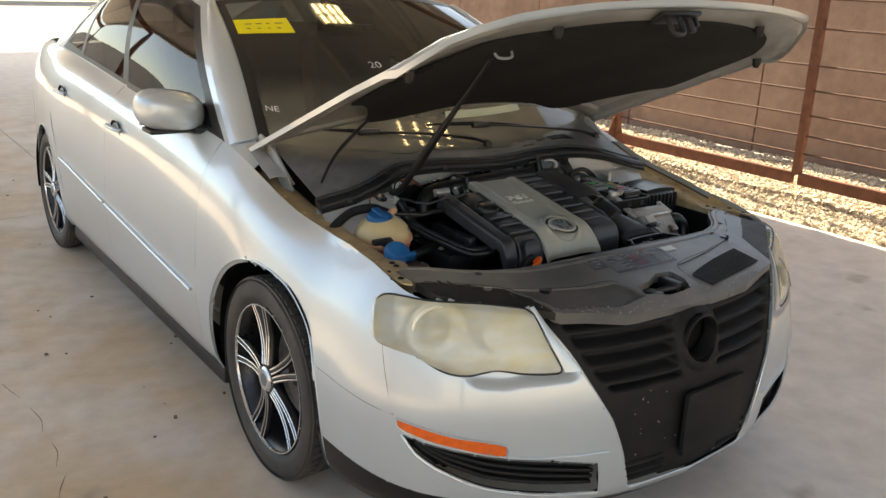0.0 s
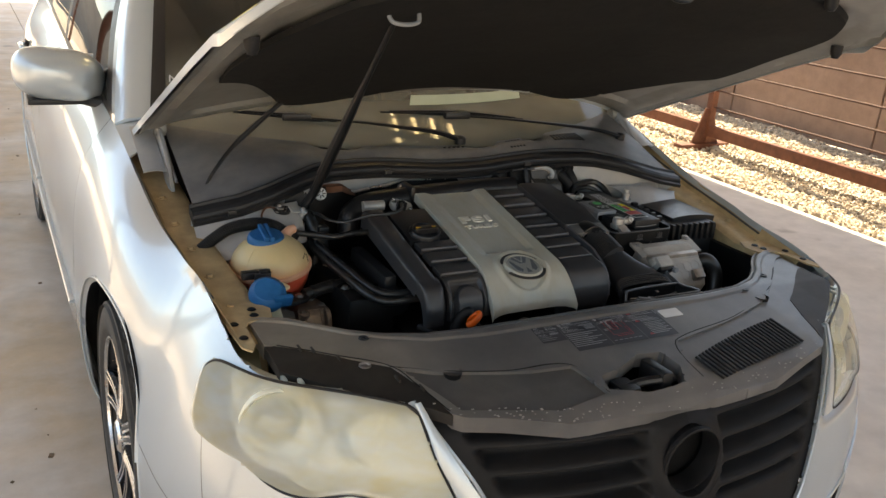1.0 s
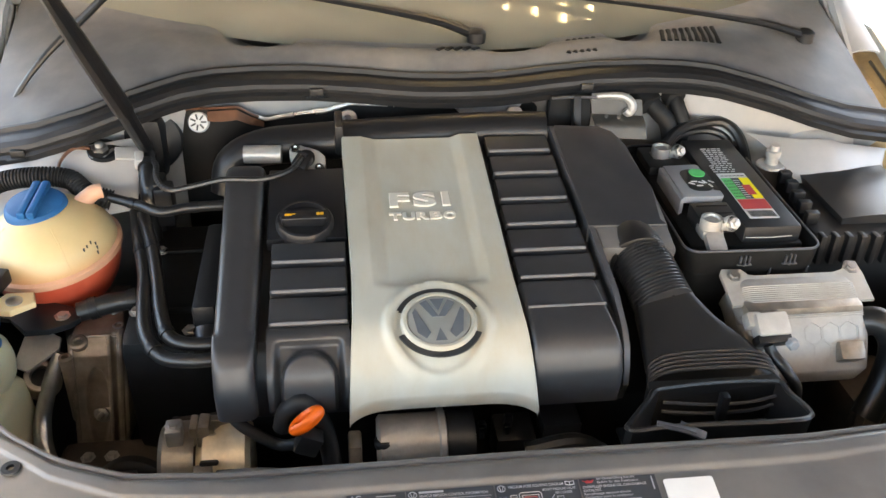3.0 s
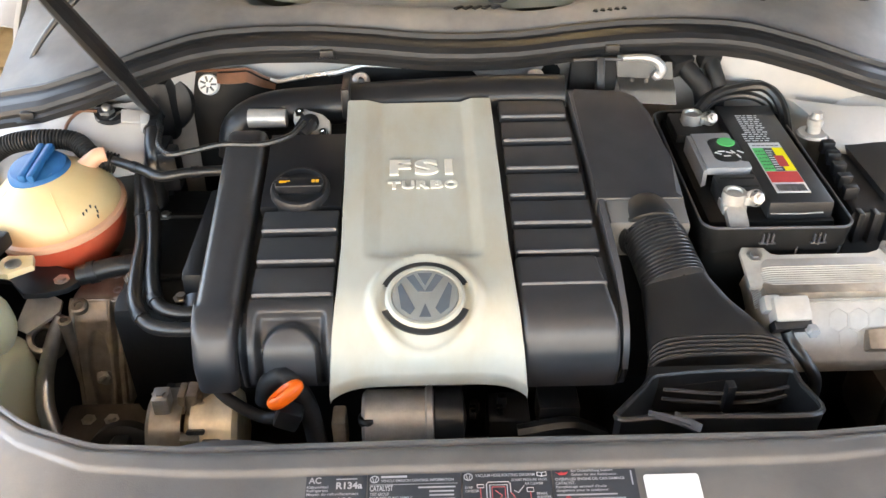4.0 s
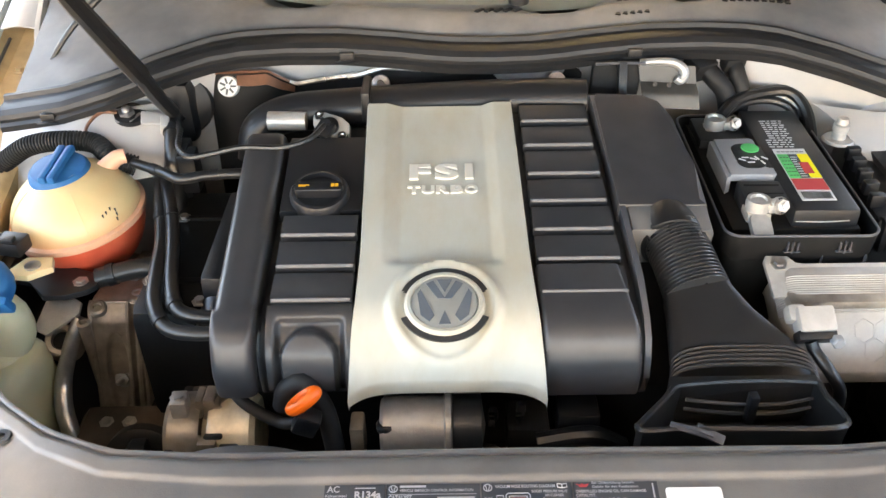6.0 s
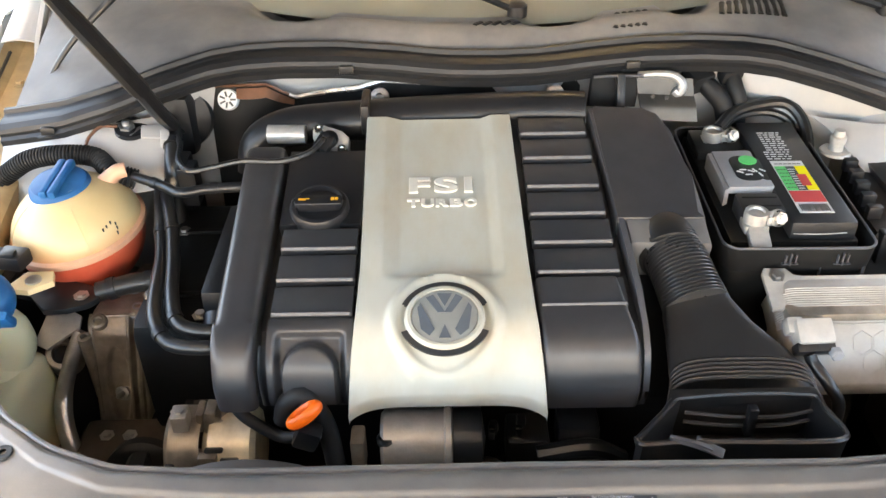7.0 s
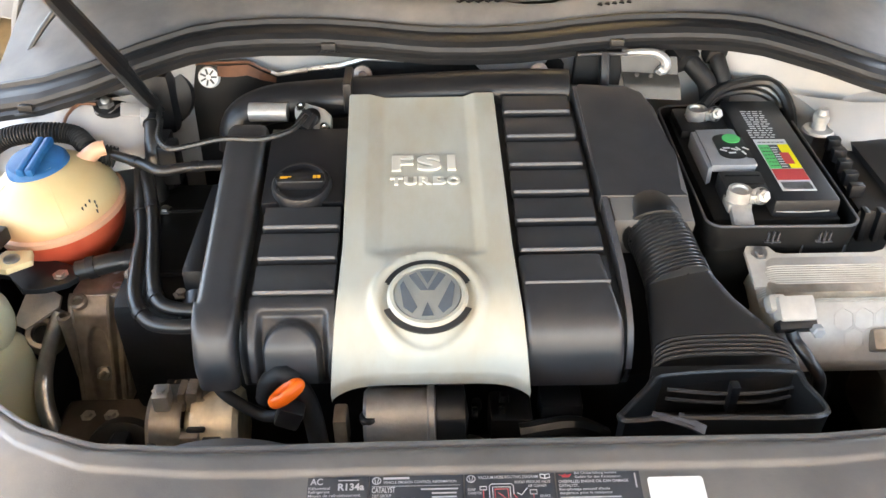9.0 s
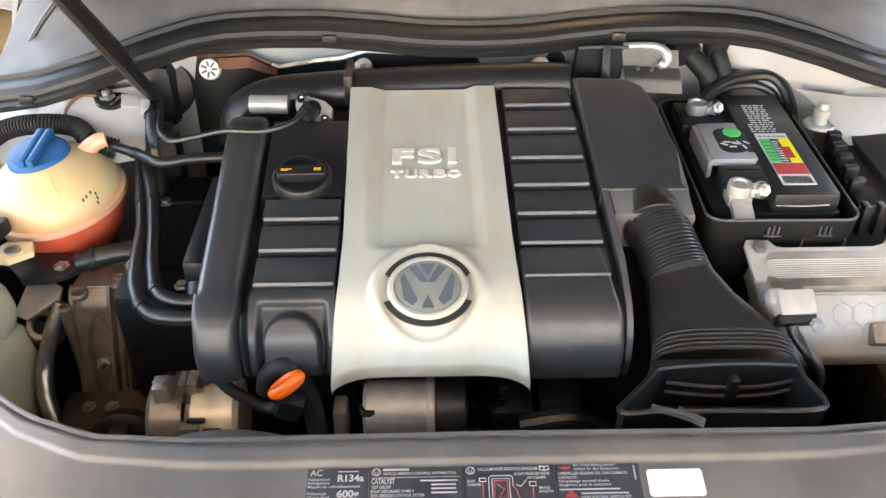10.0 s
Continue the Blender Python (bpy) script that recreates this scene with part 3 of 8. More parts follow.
# headlights
HAZED = bpy.data.materials.new("hazed_lens")
HAZED.use_nodes = True
hn = HAZED.node_tree
hb = hn.nodes["Principled BSDF"]
hb.inputs["Base Color"].default_value = (0.83, 0.83, 0.76, 1)
hb.inputs["Roughness"].default_value = 0.25
hb.inputs["Coat Weight"].default_value = 0.4
h1, h2, h3, h4 = (hn.nodes.new("ShaderNode" + k) for k in ("BsdfTransparent", "MixShader", "TexNoise", "MapRange"))
h3.inputs["Scale"].default_value = 3
h4.inputs["To Min"].default_value, h4.inputs["To Max"].default_value = 0.30, 0.52
h5, h6 = hn.nodes.new("ShaderNodeTexNoise"), hn.nodes.new("ShaderNodeValToRGB")
h5.inputs["Scale"].default_value = 5
h6.color_ramp.elements[0].position, h6.color_ramp.elements[1].position = 0.30, 0.80
h6.color_ramp.elements[0].color, h6.color_ramp.elements[1].color = (0.80, 0.84, 0.80, 1), (0.80, 0.70, 0.40, 1)
hn.links.new(h5.outputs["Fac"], h6.inputs["Fac"])
hn.links.new(h6.outputs["Color"], hb.inputs["Base Color"])
hn.links.new(h3.outputs["Fac"], h4.inputs["Value"])
hn.links.new(h4.outputs["Result"], h2.inputs[0])
hn.links.new(h1.outputs[0], h2.inputs[1])
hn.links.new(hb.outputs[0], h2.inputs[2])
hn.links.new(h2.outputs[0], hn.nodes["Material Output"].inputs["Surface"])


def lamp_parts(flip):
    fl = (lambda b: mirrored(b)) if flip else (lambda b: b)
    r = patch(np.linspace(.13, .63, 90), np.linspace(.57, .76, 50), lambda s, z: front(s, z, -0.004 - 0.006 * math.sin(math.pi * min(max((z - .58) / .17, 0), 1))), {"in": LAMP})
    r[""].free()
    lens = part("headlight", fl(flange(r["in"], 0.012, (0.1, 1, 0))), HAZED, car, "hazed and yellowed headlight lens")
    bm = B()
    tube(bm, along(LAMP + LAMP[:1], 160, front, -0.0035), 0.0030, 160, 6, smooth=False)
    part("lamp_seal", fl(bm), RUBBER, lens)
    r = patch(np.linspace(.13, .63, 60), np.linspace(.57, .76, 30), lambda s, z: front(s, min(z, .728) - .004, 0.066 - .010 * soft((s - .5) / .1)), {"in": LAMP})
    r[""].free()
    part("housing", fl(flange(r["in"], 0.05, (-0.1, -1, 0))), HAZE, lens, "cream inner lamp housing")
    bm = B()
    c = front(.340, .666, 0.032)
    d = Vector((-0.40, -0.90, 0.14)).normalized()
    m = Matrix.Translation(c) @ d.to_track_quat("Z", "Y").to_matrix().to_4x4()
    lathe(bm, [(.078, -.035), (.074, .004), (.070, .009), (.066, .004), (.060, -.012), (.050, -.020), (.043, -.026)], m, 48)
    part("bezel", fl(bm), HAZE, lens, "wide cream bezel ring")
    bm = B()
    lathe(bm, [(.042, -.030), (.042, -.014), (.039, -.010), (.036, -.014)], m @ Matrix.Translation((-.012, .004, 0)), 40)
    part("projector_rim", fl(bm), LAMPGREY, lens)
    bm = B()
    m = m @ Matrix.Translation((-.012, .004, 0))
    lathe(bm, [(.038, -.024), (.034, -.008), (.026, .003), (.014, .008), (0, .010)], m, 32)
    part("projector_lens", fl(bm), EMBLEM, lens, "round grey projector lens")
    bm = B()
    c = front(.480, .664, 0.064)
    m = Matrix.Translation(c) @ Vector((-0.25, -0.96, 0.12)).to_track_quat("Z", "Y").to_matrix().to_4x4() @ Matrix.Diagonal((1.15, .95, 1, 1))
    lathe(bm, [(.058, .012), (.054, .010), (.046, .002), (.030, -.010), (.012, -.014), (0, -.014)], m, 40)
    part("reflector", fl(bm), LAMPGREY, lens, "grey-green main-beam reflector bowl")
    for k in range(4):
        bm = B()
        tube(bm, [m @ Vector((x, -.036 + .024 * k, np.interp(math.hypot(x, -.036 + .024 * k), [0, .012, .03, .046, .054], [-.012, -.012, -.008, .004, .019]))) for x in np.linspace(-.04, .04, 9)], .0012, 18, 5)
        part("reflector_step", fl(bm), LAMPGREY, lens)
    bm = B()
    box(bm, front(.215, .69, 0.055), (.04, .05, .06), 0.012)
    part("indicator_bowl", fl(bm), HAZE, lens)
    for s_, z_ in ((.33, .744), (.365, .745)):
        bm = B()
        box(bm, front(s_, z_, .014) + Vector((0, 0, .001)), (.008, .020, .007), .002)
        part("top_tab", fl(bm), LAMPGREY, lens, "pale moulded tab")


lamp_parts(False)
lamp_parts(True)
for flip in (False, True):
    bm = B()
    sheet(bm, lambda z, a: front(np.interp(z, [.592, .66, .722, .738], [.617, .587, .562, .552]) * (1 - a) + np.interp(z, [.565, .67, .745], [.666, .601, .552]) * a, z, -.0015 - .0015 * math.sin(math.pi * a)), np.linspace(.585, .738, 24), np.linspace(0, 1, 7), .005)
    part("lamp_strip", mirrored(bm) if flip else bm, SILVER, car)

# bare grille


def relief(s, z):
    d = 0.012
    sl = np.interp(z, [.512, .56, .64, .69], [.730, .694, .648, .620])
    sr = np.interp(z, [.512, .56, .605, .65, .69], [.945, .930, .925, .930, .945])
    m = soft((z - .508) / .012) * soft((.694 - z) / .012) * soft((s - sl) / .014) * soft((sr - s) / .014)
    w = math.cos((z - .512) / .178 * 2 * math.pi * 4.0)
    d += m * (.018 + .017 * w * (1.35 - .35 * w * w))
    x = (1 - s) * 1.215
    r = math.hypot(x, z - .605)
    if r < .092:
        d = 0.012 - 0.010 * math.sin(min((.092 - r) / .026, 1) * math.pi / 2)
    if z < .30 and s < .90:
        d = 0.018 + 0.008 * math.cos((z - .22) / .08 * 2 * math.pi * 3)
    return d


def grille_f(s, z):
    top = np.interp(abs(front(s, .70).x), [0, .25, .43], [.694, .702, .716])
    return front(s, min(z, top), relief(s, z) + .010 * soft((z - top + .03) / .03))


hole = [(1 - .053 * math.cos(a), .605 + .065 * math.sin(a)) for a in np.linspace(-math.pi / 2, math.pi / 2, 24)] + [(1.02, .670), (1.02, .540)]
gr = patch(np.linspace(.55, 1, 90), np.linspace(.21, .716, 180), grille_f, {"hole": hole, "mouth": MOUTH})
gr["hole"].free()
gr[""].free()
both = gr["mouth"]
me = bpy.data.meshes.new("tmp")
mirrored(both).to_mesh(me)
both.from_mesh(me)
bpy.data.meshes.remove(me)
bmesh.ops.remove_doubles(both, verts=both.verts, dist=2e-4)
grille = part("grille", flange(both, 0.02, (0, 1, 0)), GRILLE, car, "bare black grille with its badge missing, scuffed", angle=60)
bm = B()
lathe(bm, [(.067, .004), (.066, .012), (.062, .013), (.060, .008), (.059, -.03)], pose(0, .046, .605, 90, 0, 0), 40)
part("badge_socket", bm, GRILLE, grille)
# Near-black disc added to paint the dark inside the badge hole.
bm = B()
lathe(bm, [(.070, 0), (0, .002)], pose(0, .086, .605, 90, 0, 0), 30)
part("socket_shade", bm, FELTSHADE, grille)
bm = B()
slab(bm, rounded(.27, .19, .012), 0, .012, pose(.050, .006, .378, 90, 0, 3), 0.003)
part("plate_holder", bm, GRILLE, grille, "empty black number plate holder")
for flip in (False, True):
    bm = B()
    tube(bm, [front(s, z, 0.002) for s, z in ((.556, .735), (.580, .70), (.603, .67), (.638, .62), (.668, .565), (.718, .47), (.735, .435), (.770, .33), (.797, .225), (.86, .218), (1, .216))], 0.0036, 60, 6)
    part("mouth_trim", mirrored(bm) if flip else bm, SILVER, grille)
bm = B()
rng = random.Random(4)
for _ in range(70):
    s = rng.uniform(.63, .93)
    z = rng.choice((rng.gauss(.699, .004), rng.uniform(.30, .50), rng.gauss(.699, .004)))
    if z < .5 and s < .78:
        continue
    for sgn in ((1,) if z < .5 else (1, -1)):
        p = front(s, z, relief(s, z) - 0.0012)
        box(bm, (p.x * sgn, p.y, p.z), (rng.uniform(.001, .004), .001, rng.uniform(.001, .003)))
part("paint_chips", bm, CHIP, grille, "small pale scuffs and paint chips", kind="stuff", smooth=False)

# flanks: sections from sill to shoulder, front to back
STATION_Y = np.array([.62, .75, .95, 1.40, 2.0, 3.0, 3.66, 4.40, 4.72])
LEVELS = np.array([
    [(-.84, .17), (-.875, .22), (-.89, .30), (-.89, .42), (-.884, .50), (-.855, .60), (-.83, .68), (-.79, .74), (-.742, .80)],
    [(-.838, .17), (-.874, .22), (-.897, .30), (-.902, .432), (-.897, .518), (-.871, .620), (-.846, .702), (-.810, .763), (-.757, .820)],
    [(-.83, .17), (-.87, .22), (-.902, .30), (-.912, .45), (-.910, .58), (-.893, .68), (-.868, .76), (-.835, .815), (-.775, .85)],
    [(-.83, .17), (-.875, .22), (-.898, .30), (-.912, .45), (-.908, .60), (-.897, .74), (-.875, .84), (-.842, .905), (-.795, .965)],
    [(-.83, .17), (-.875, .22), (-.900, .30), (-.914, .46), (-.912, .62), (-.902, .76), (-.888, .86), (-.860, .935), (-.805, .995)],
    [(-.83, .17), (-.875, .22), (-.900, .30), (-.914, .46), (-.912, .64), (-.902, .79), (-.886, .90), (-.852, .985), (-.790, 1.05)],
    [(-.82, .17), (-.86, .22), (-.894, .30), (-.903, .46), (-.900, .64), (-.888, .80), (-.868, .92), (-.825, 1.01), (-.765, 1.07)],
    [(-.70, .22), (-.74, .26), (-.77, .32), (-.785, .46), (-.785, .64), (-.775, .80), (-.75, .92), (-.71, 1.02), (-.66, 1.06)],
    [(-.56, .26), (-.58, .30), (-.60, .36), (-.61, .48), (-.61, .64), (-.60, .80), (-.58, .92), (-.55, 1.0), (-.50, 1.04)]])


def hermite(xs, ys, x):
    i = int(min(max(np.searchsorted(xs, x, "right") - 1, 0), len(xs) - 2))
    h = xs[i + 1] - xs[i]

    def slope(k):
        a, b = max(k - 1, 0), min(k + 1, len(xs) - 1)
        return (ys[b] - ys[a]) / (xs[b] - xs[a])
    t = (x - xs[i]) / h
    return (2 * t**3 - 3 * t * t + 1) * ys[i] + (t**3 - 2 * t * t + t) * h * slope(i) + (3 * t * t - 2 * t**3) * ys[i + 1] + (t**3 - t * t) * h * slope(i + 1)


def flank(y, v, off=0.0):
    sec = hermite(STATION_Y, LEVELS, y)
    x, z = hermite(np.arange(9.0), sec, v)
    if y < .74:
        k = soft((y - .62) / .12)
        x = (-.89 + np.interp(z, INSET_Z, INSET)) * (1 - k) + x * k
    return Vector((x - off, y, z))


def level(y, z):
    lo, hi = 0.0, 8.0
    for _ in range(24):
        mid = (lo + hi) / 2
        lo, hi = (mid, hi) if flank(y, mid).z < z else (lo, mid)
    return (lo + hi) / 2


def yv(pts):
    return [(y, -0.3 if z < .16 else 8.3 if z > 1.1 else level(y, z)) for y, z in pts]


def arc(cy, cz, r):
    a0 = math.asin((cz - .1) / r)
    return [(cy + r * math.cos(a), cz + r * math.sin(a)) for a in np.linspace(-a0, math.pi + a0, 40)]


ARCH_F, ARCH_R = yv(arc(.95, .325, .370)), yv(arc(3.66, .325, .350))
DOOR_F = [(1.425, level(1.425, .225)), (2.475, level(2.475, .225)), (2.475, 8.3), (1.425, 8.3)]
DOOR_R = yv([(2.475, .225), (3.20, .225), (3.25, .40), (3.33, .60), (3.44, .78)]) + [(3.46, 8.3), (2.475, 8.3)]
side = patch(np.linspace(.62, 4.72, 250), np.linspace(0, 8, 65), flank,
             {"arch_f": ARCH_F, "arch_r": ARCH_R, "front_door": DOOR_F, "rear_door": DOOR_R, "fender": [(.5, -.3), (1.425, -.3), (1.425, 8.3), (.5, 8.3)]})
def relax(bm, rounds):
    """Fairs a panel's skin and leaves its edges where they are."""
    inner = [v for v in bm.verts if not v.is_boundary]
    for _ in range(rounds):
        bmesh.ops.smooth_vert(bm, verts=inner, factor=0.5, use_axis_x=True, use_axis_y=True, use_axis_z=True)


relax(side["fender"], 24)
side["arch_f"].free()
side["arch_r"].free()
doors = {}
for sgn in (1, -1):
    for key, name in (("fender", "front_fender"), ("front_door", "front_door"), ("rear_door", "rear_door"), ("", "quarter_panel")):
        b = side[key].copy() if sgn == 1 else mirrored(side[key])
        doors[key, sgn] = part(name, flange(b, 0.016, (sgn * .6, 0, -.8) if key == "fender" else (sgn, 0, 0)), SILVER, car)


def joint_normal(z):
    """The mean outward normal of nose and fender where they meet."""
    e = .004
    a = (front(.015, z) - front(.0, z)).cross(front(.0, z + e) - front(.0, z))
    v = level(.621, z)
    c = (flank(.635, v) - flank(.621, v)).cross(flank(.621, v + .05) - flank(.621, v))
    a, c = a.normalized(), c.normalized()
    a, c = (a if a.x < 0 else -a), (c if c.x < 0 else -c)
    return (a + c).normalized()


JOINT = [joint_normal(z) for z in np.linspace(.18, .80, 63)]


def blend_joint(ob):
    """Carries the shading smoothly across that joint."""
    me = ob.data
    old = [Vector(n.vector) for n in me.corner_normals]
    for p in me.polygons:
        for li in p.loop_indices:
            co = me.vertices[me.loops[li].vertex_index].co
            k = abs(co.y - .62) / .16
            if k >= 1 or abs(co.x) < .6:
                continue
            n = JOINT[int(min(max((co.z - .18) / .01, 0), 62))].copy()
            if co.x > 0:
                n.x = -n.x
            if old[li].dot(n) < .6:
                continue
            old[li] = n.lerp(old[li], k * k * (3 - 2 * k)).normalized()
    me.normals_split_custom_set(old)


for ob in car.children:
    if ob.name.startswith(("front_bumper", "front_fender")):
        blend_joint(ob)


def seam(pts, n, f, r=0.0013):
    bm = B()
    tube(bm, [f(*p) for p in pts], r, n, 5, smooth=len(pts) > 2)
    return bm


def flank_dent(y, v):
    return flank(y, v, -0.001)


for sgn in (1, -1):
    fl = (lambda b: b) if sgn == 1 else mirrored
    gaps = [[(1.425, v) for v in np.linspace(level(1.425, .225), 8, 12)], [(2.475, v) for v in np.linspace(level(2.475, .225), 8, 12)],
            [(y, level(y, .225)) for y in np.linspace(1.34, 3.20, 12)], yv([(3.20, .225), (3.25, .40), (3.33, .60), (3.44, .78), (3.46, .99)])]
    for g in gaps:
        part("panel_gap", fl(seam(g, 40, flank_dent)), RUBBER, car)
    part("panel_gap", fl(seam([(0.012, .498), (.04, .496), (.08, .492), (.12, .486), (.17, .478), (.21, .472), (.255, .466)], 60, lambda s, z: front(s, z, 0.0004), 0.0011)), DULLSEAM, car)
    part("panel_gap", fl(seam([(.255, .466), (.235, .53), (.215, .59), (.20, .634)], 30, lambda s, z: front(s, z, 0.0004), 0.0010)), DULLSEAM, car)
    bm = B()
    tube(bm, [flank(y, level(y, .452 + (y - 1.43) * .0705), 0.004) for y in np.linspace(1.46, 2.46, 10)], 0.010, 40, 8, flat=0.6)
    part("moulding", fl(bm), SILVER, doors["front_door", sgn], "body-coloured rubbing strip")
    bm = B()
    tube(bm, [flank(y, level(y, .452 + (y - 1.43) * .0705), 0.004) for y in np.linspace(2.49, 3.24, 10)], 0.010, 40, 8, flat=0.6)
    part("moulding", fl(bm), SILVER, doors["rear_door", sgn], "body-coloured rubbing strip")
    for y0, d in ((2.33, "front_door"), (3.22, "rear_door")):
        zc = .868 if y0 < 3 else .90
        # Black dish in the silver door: the recess's shadow is in its colour.
        bm = B()
        c = flank(y0, level(y0, zc))
        lathe(bm, [(.048, .004), (.046, .0), (.03, -.008), (0, -.012)], Matrix.Translation(c) @ pose(0, 0, 0, 0, -90, 0) @ Matrix.Diagonal((.75, 1.25, 1, 1)), 28)
        part("handle_recess", fl(bm), BLACK, doors[d, sgn], "recess behind the door handle, its shadow painted black")
        bm = B()
        tube(bm, [c + Vector((-.006, -.085, .004)), c + Vector((-.020, -.06, .008)), c + Vector((-.023, 0, .009)), c + Vector((-.020, .06, .008)), c + Vector((-.006, .085, .004))], 0.0115, 24, 10, flat=0.8)
        part("handle", fl(bm), SILVER, doors[d, sgn])
    for cy, r0 in ((.95, .370), (3.66, .350)):
        bm = B()
        tube(bm, [flank(y, level(y, z), 0.001) for y, z in arc(cy, .325, r0) if z > .19 and (y > .64 or z > .45)], 0.0032, 70, 6)
        part("arch_lip", fl(bm), SILVER, car)
    bm = B()
    tube(bm, [front(s, z, .001) for s, z in ((.052, .22), (.046, .28), (.040, .33), (.026, .41), (.010, .47), (.0, .50))], .0032, 30, 6)
    part("arch_lip", fl(bm), SILVER, car)
    # liner of the wheel arches
    for cy in (.95, 3.66):
        bm = B()
        lathe(bm, [(.30, -.20), (.378, -.19), (.384, .0), (.376, .030)] if cy < 2 else [(.30, -.20), (.36, -.19), (.365, .0), (.350, .045)], Matrix.Translation((-.84, cy, .325)) @ pose(0, 0, 0, 0, -90, 0), 40, radians(-100), radians(200))
        part("wheel_arch_liner", fl(bm), FELTSHADE, car)
    # Black strip under the silver sill: the shadow line put into its colour.
    bm = B()
    box(bm, (-.80, 2.3, .175), (.14, 2.0, .06), 0.015)
    part("sill", fl(bm), BLACK, car, "underside of the sill, the shadow there painted black")

# glasshouse
BELT = spline([(-.795, 1.37, .965), (-.805, 2.0, .995), (-.790, 3.0, 1.05), (-.755, 3.85, 1.075)], 101)
EAVE = spline([(-.585, 2.06, 1.385), (-.605, 2.55, 1.435), (-.585, 3.1, 1.425), (-.53, 3.60, 1.345)], 101)


def house(a, b):
    k = min(max(a, 0), 1) * 100
    lo = np.array([np.interp(k, np.arange(101), np.array(BELT)[:, i]) for i in range(3)])
    hi = np.array([np.interp(k, np.arange(101), np.array(EAVE)[:, i]) for i in range(3)])
    p = lo + (hi - lo) * b
    return Vector(p) + Vector((-.025, 0, .012)) * math.sin(math.pi * b)


W1 = [(.050, .05), (.425, .05), (.425, .90), (.36, .93), (.18, .93), (.075, .88)]
W2 = [(.455, .05), (.745, .06), (.745, .90), (.66, .93), (.455, .92)]
W3 = [(.765, .08), (.90, .12), (.86, .45), (.80, .80), (.765, .86)]
FRAME = [(.016, .0), (.93, .02), (.90, .40), (.82, .93), (.70, .97), (.12, .97), (.040, .94)]
gh = patch(np.linspace(0, 1, 130), np.linspace(0, 1, 50), house, {"w1": W1, "w2": W2, "w3": W3, "frame": FRAME})
for sgn in (1, -1):
    for key, name, mt, par, lab in (("w1", "side_window", GLASS_S, doors["front_door", sgn], "dark tinted side window"), ("w2", "side_window", GLASS_S, doors["rear_door", sgn], "dark tinted side window"),
                                    ("w3", "quarter_window", GLASS_S, car, ""), ("frame", "window_frame", BLACK, car, "black window surround"), ("", "pillar", SILVER, car, "")):
        b = gh[key].copy() if sgn == 1 else mirrored(gh[key])
        part(name, b if key.startswith("w") else flange(b, 0.012, (sgn, 0, 0)), mt, par, lab)


def screen(u, v, off=0.0):
    lo = Vector((u * .715, 1.09 + .235 * u * u, .962 + .032 * u * u))
    hi = Vector((u * .555, 1.94 + .115 * u * u, 1.432 - .042 * u * u))
    return lo.lerp(hi, v) + Vector((0, -.5, 1)).normalized() * (.035 * math.sin(math.pi * v) + off)


bm = B()
sheet(bm, screen, np.linspace(-.985, .985, 41), np.linspace(-.04, .985, 26))
ws = part("windscreen", bm, GLASS_W, car, "raked tinted windscreen with painted sale marks")
bm = B()
for u0, u1, v0, v1 in ((-1.0, -.955, 0, 1), (.955, 1.0, 0, 1), (-1, 1, .955, 1.0)):
    sheet(bm, lambda u, v: screen(u, v, 0.0015), np.linspace(u0, u1, 30), np.linspace(v0, v1, 20))
part("screen_border", bm, BLACK, ws, "black ceramic border")
for sgn in (1, -1):
    bm = B()
    sheet(bm, lambda a, b: screen(-.995, a, -.004).lerp(house(-0.0, a), b) + Vector((-.012, -.012, .008)) * math.sin(math.pi * b), np.linspace(0, 1, 24), np.linspace(0, 1, 7), 0.01)
    part("a_pillar", bm if sgn == 1 else mirrored(bm), SILVER, car)
bm = B()


def roof(u, v):
    k = v * 100
    e = Vector([np.interp(k, np.arange(101), np.array(EAVE)[:, i]) for i in range(3)])
    y = e.y + (1 - u * u) * (-.12 * (1 - v) + .10 * v)
    return Vector((e.x * -u, y, e.z + .045 * (1 - u * u) + .0))


sheet(bm, roof, np.linspace(-1, 1, 31), np.linspace(0, 1, 25), 0.01)
part("roof", bm, SILVER, car)


def rear_glass(u, v):
    return Vector((u * .53, 3.60 + .10 * (1 - u * u), 1.345 + .045 * (1 - u * u))).lerp(Vector((u * .66, 4.15, 1.075)), v)


for sgn in (1, -1):
    bm = B()
    sheet(bm, lambda a, b: house(1.0, 1 - b).lerp(rear_glass(-.92, b), a) + Vector((-.022, 0, .010)) * math.sin(math.pi * a) * b, np.linspace(0, 1, 10), np.linspace(0, 1, 16), .01)
    part("c_pillar", bm if sgn == 1 else mirrored(bm), SILVER, car)
    bm = B()
    sheet(bm, lambda a, b: flank(1.20 + .24 * b, 8).lerp(Vector((-.722, 1.235 + .115 * b, .935 + .060 * b)), a) + Vector((0, 0, .006 * math.sin(math.pi * a))), np.linspace(0, 1, 8), np.linspace(0, 1, 12), .004)
    part("scuttle_corner", bm if sgn == 1 else mirrored(bm), SILVER, car)
bm = B()
sheet(bm, rear_glass, np.linspace(-.93, .93, 21), np.linspace(0, 1, 10))
part("rear_window", bm, GLASS_S, car)
bm = B()
sheet(bm, lambda u, v: Vector((u * (.665 - .16 * v), 4.12 + .60 * v, 1.068 - .03 * v + .025 * (1 - u * u))), np.linspace(-1, 1, 21), np.linspace(0, 1, 10), 0.01)
part("boot_lid", bm, SILVER, car)
bm = B()
sheet(bm, lambda u, v: Vector((u * (.60 - .04 * v), 4.74 + .05 * (1 - u * u), 1.0 - .75 * v)), np.linspace(-1, 1, 21), np.linspace(0, 1, 10), 0.01)
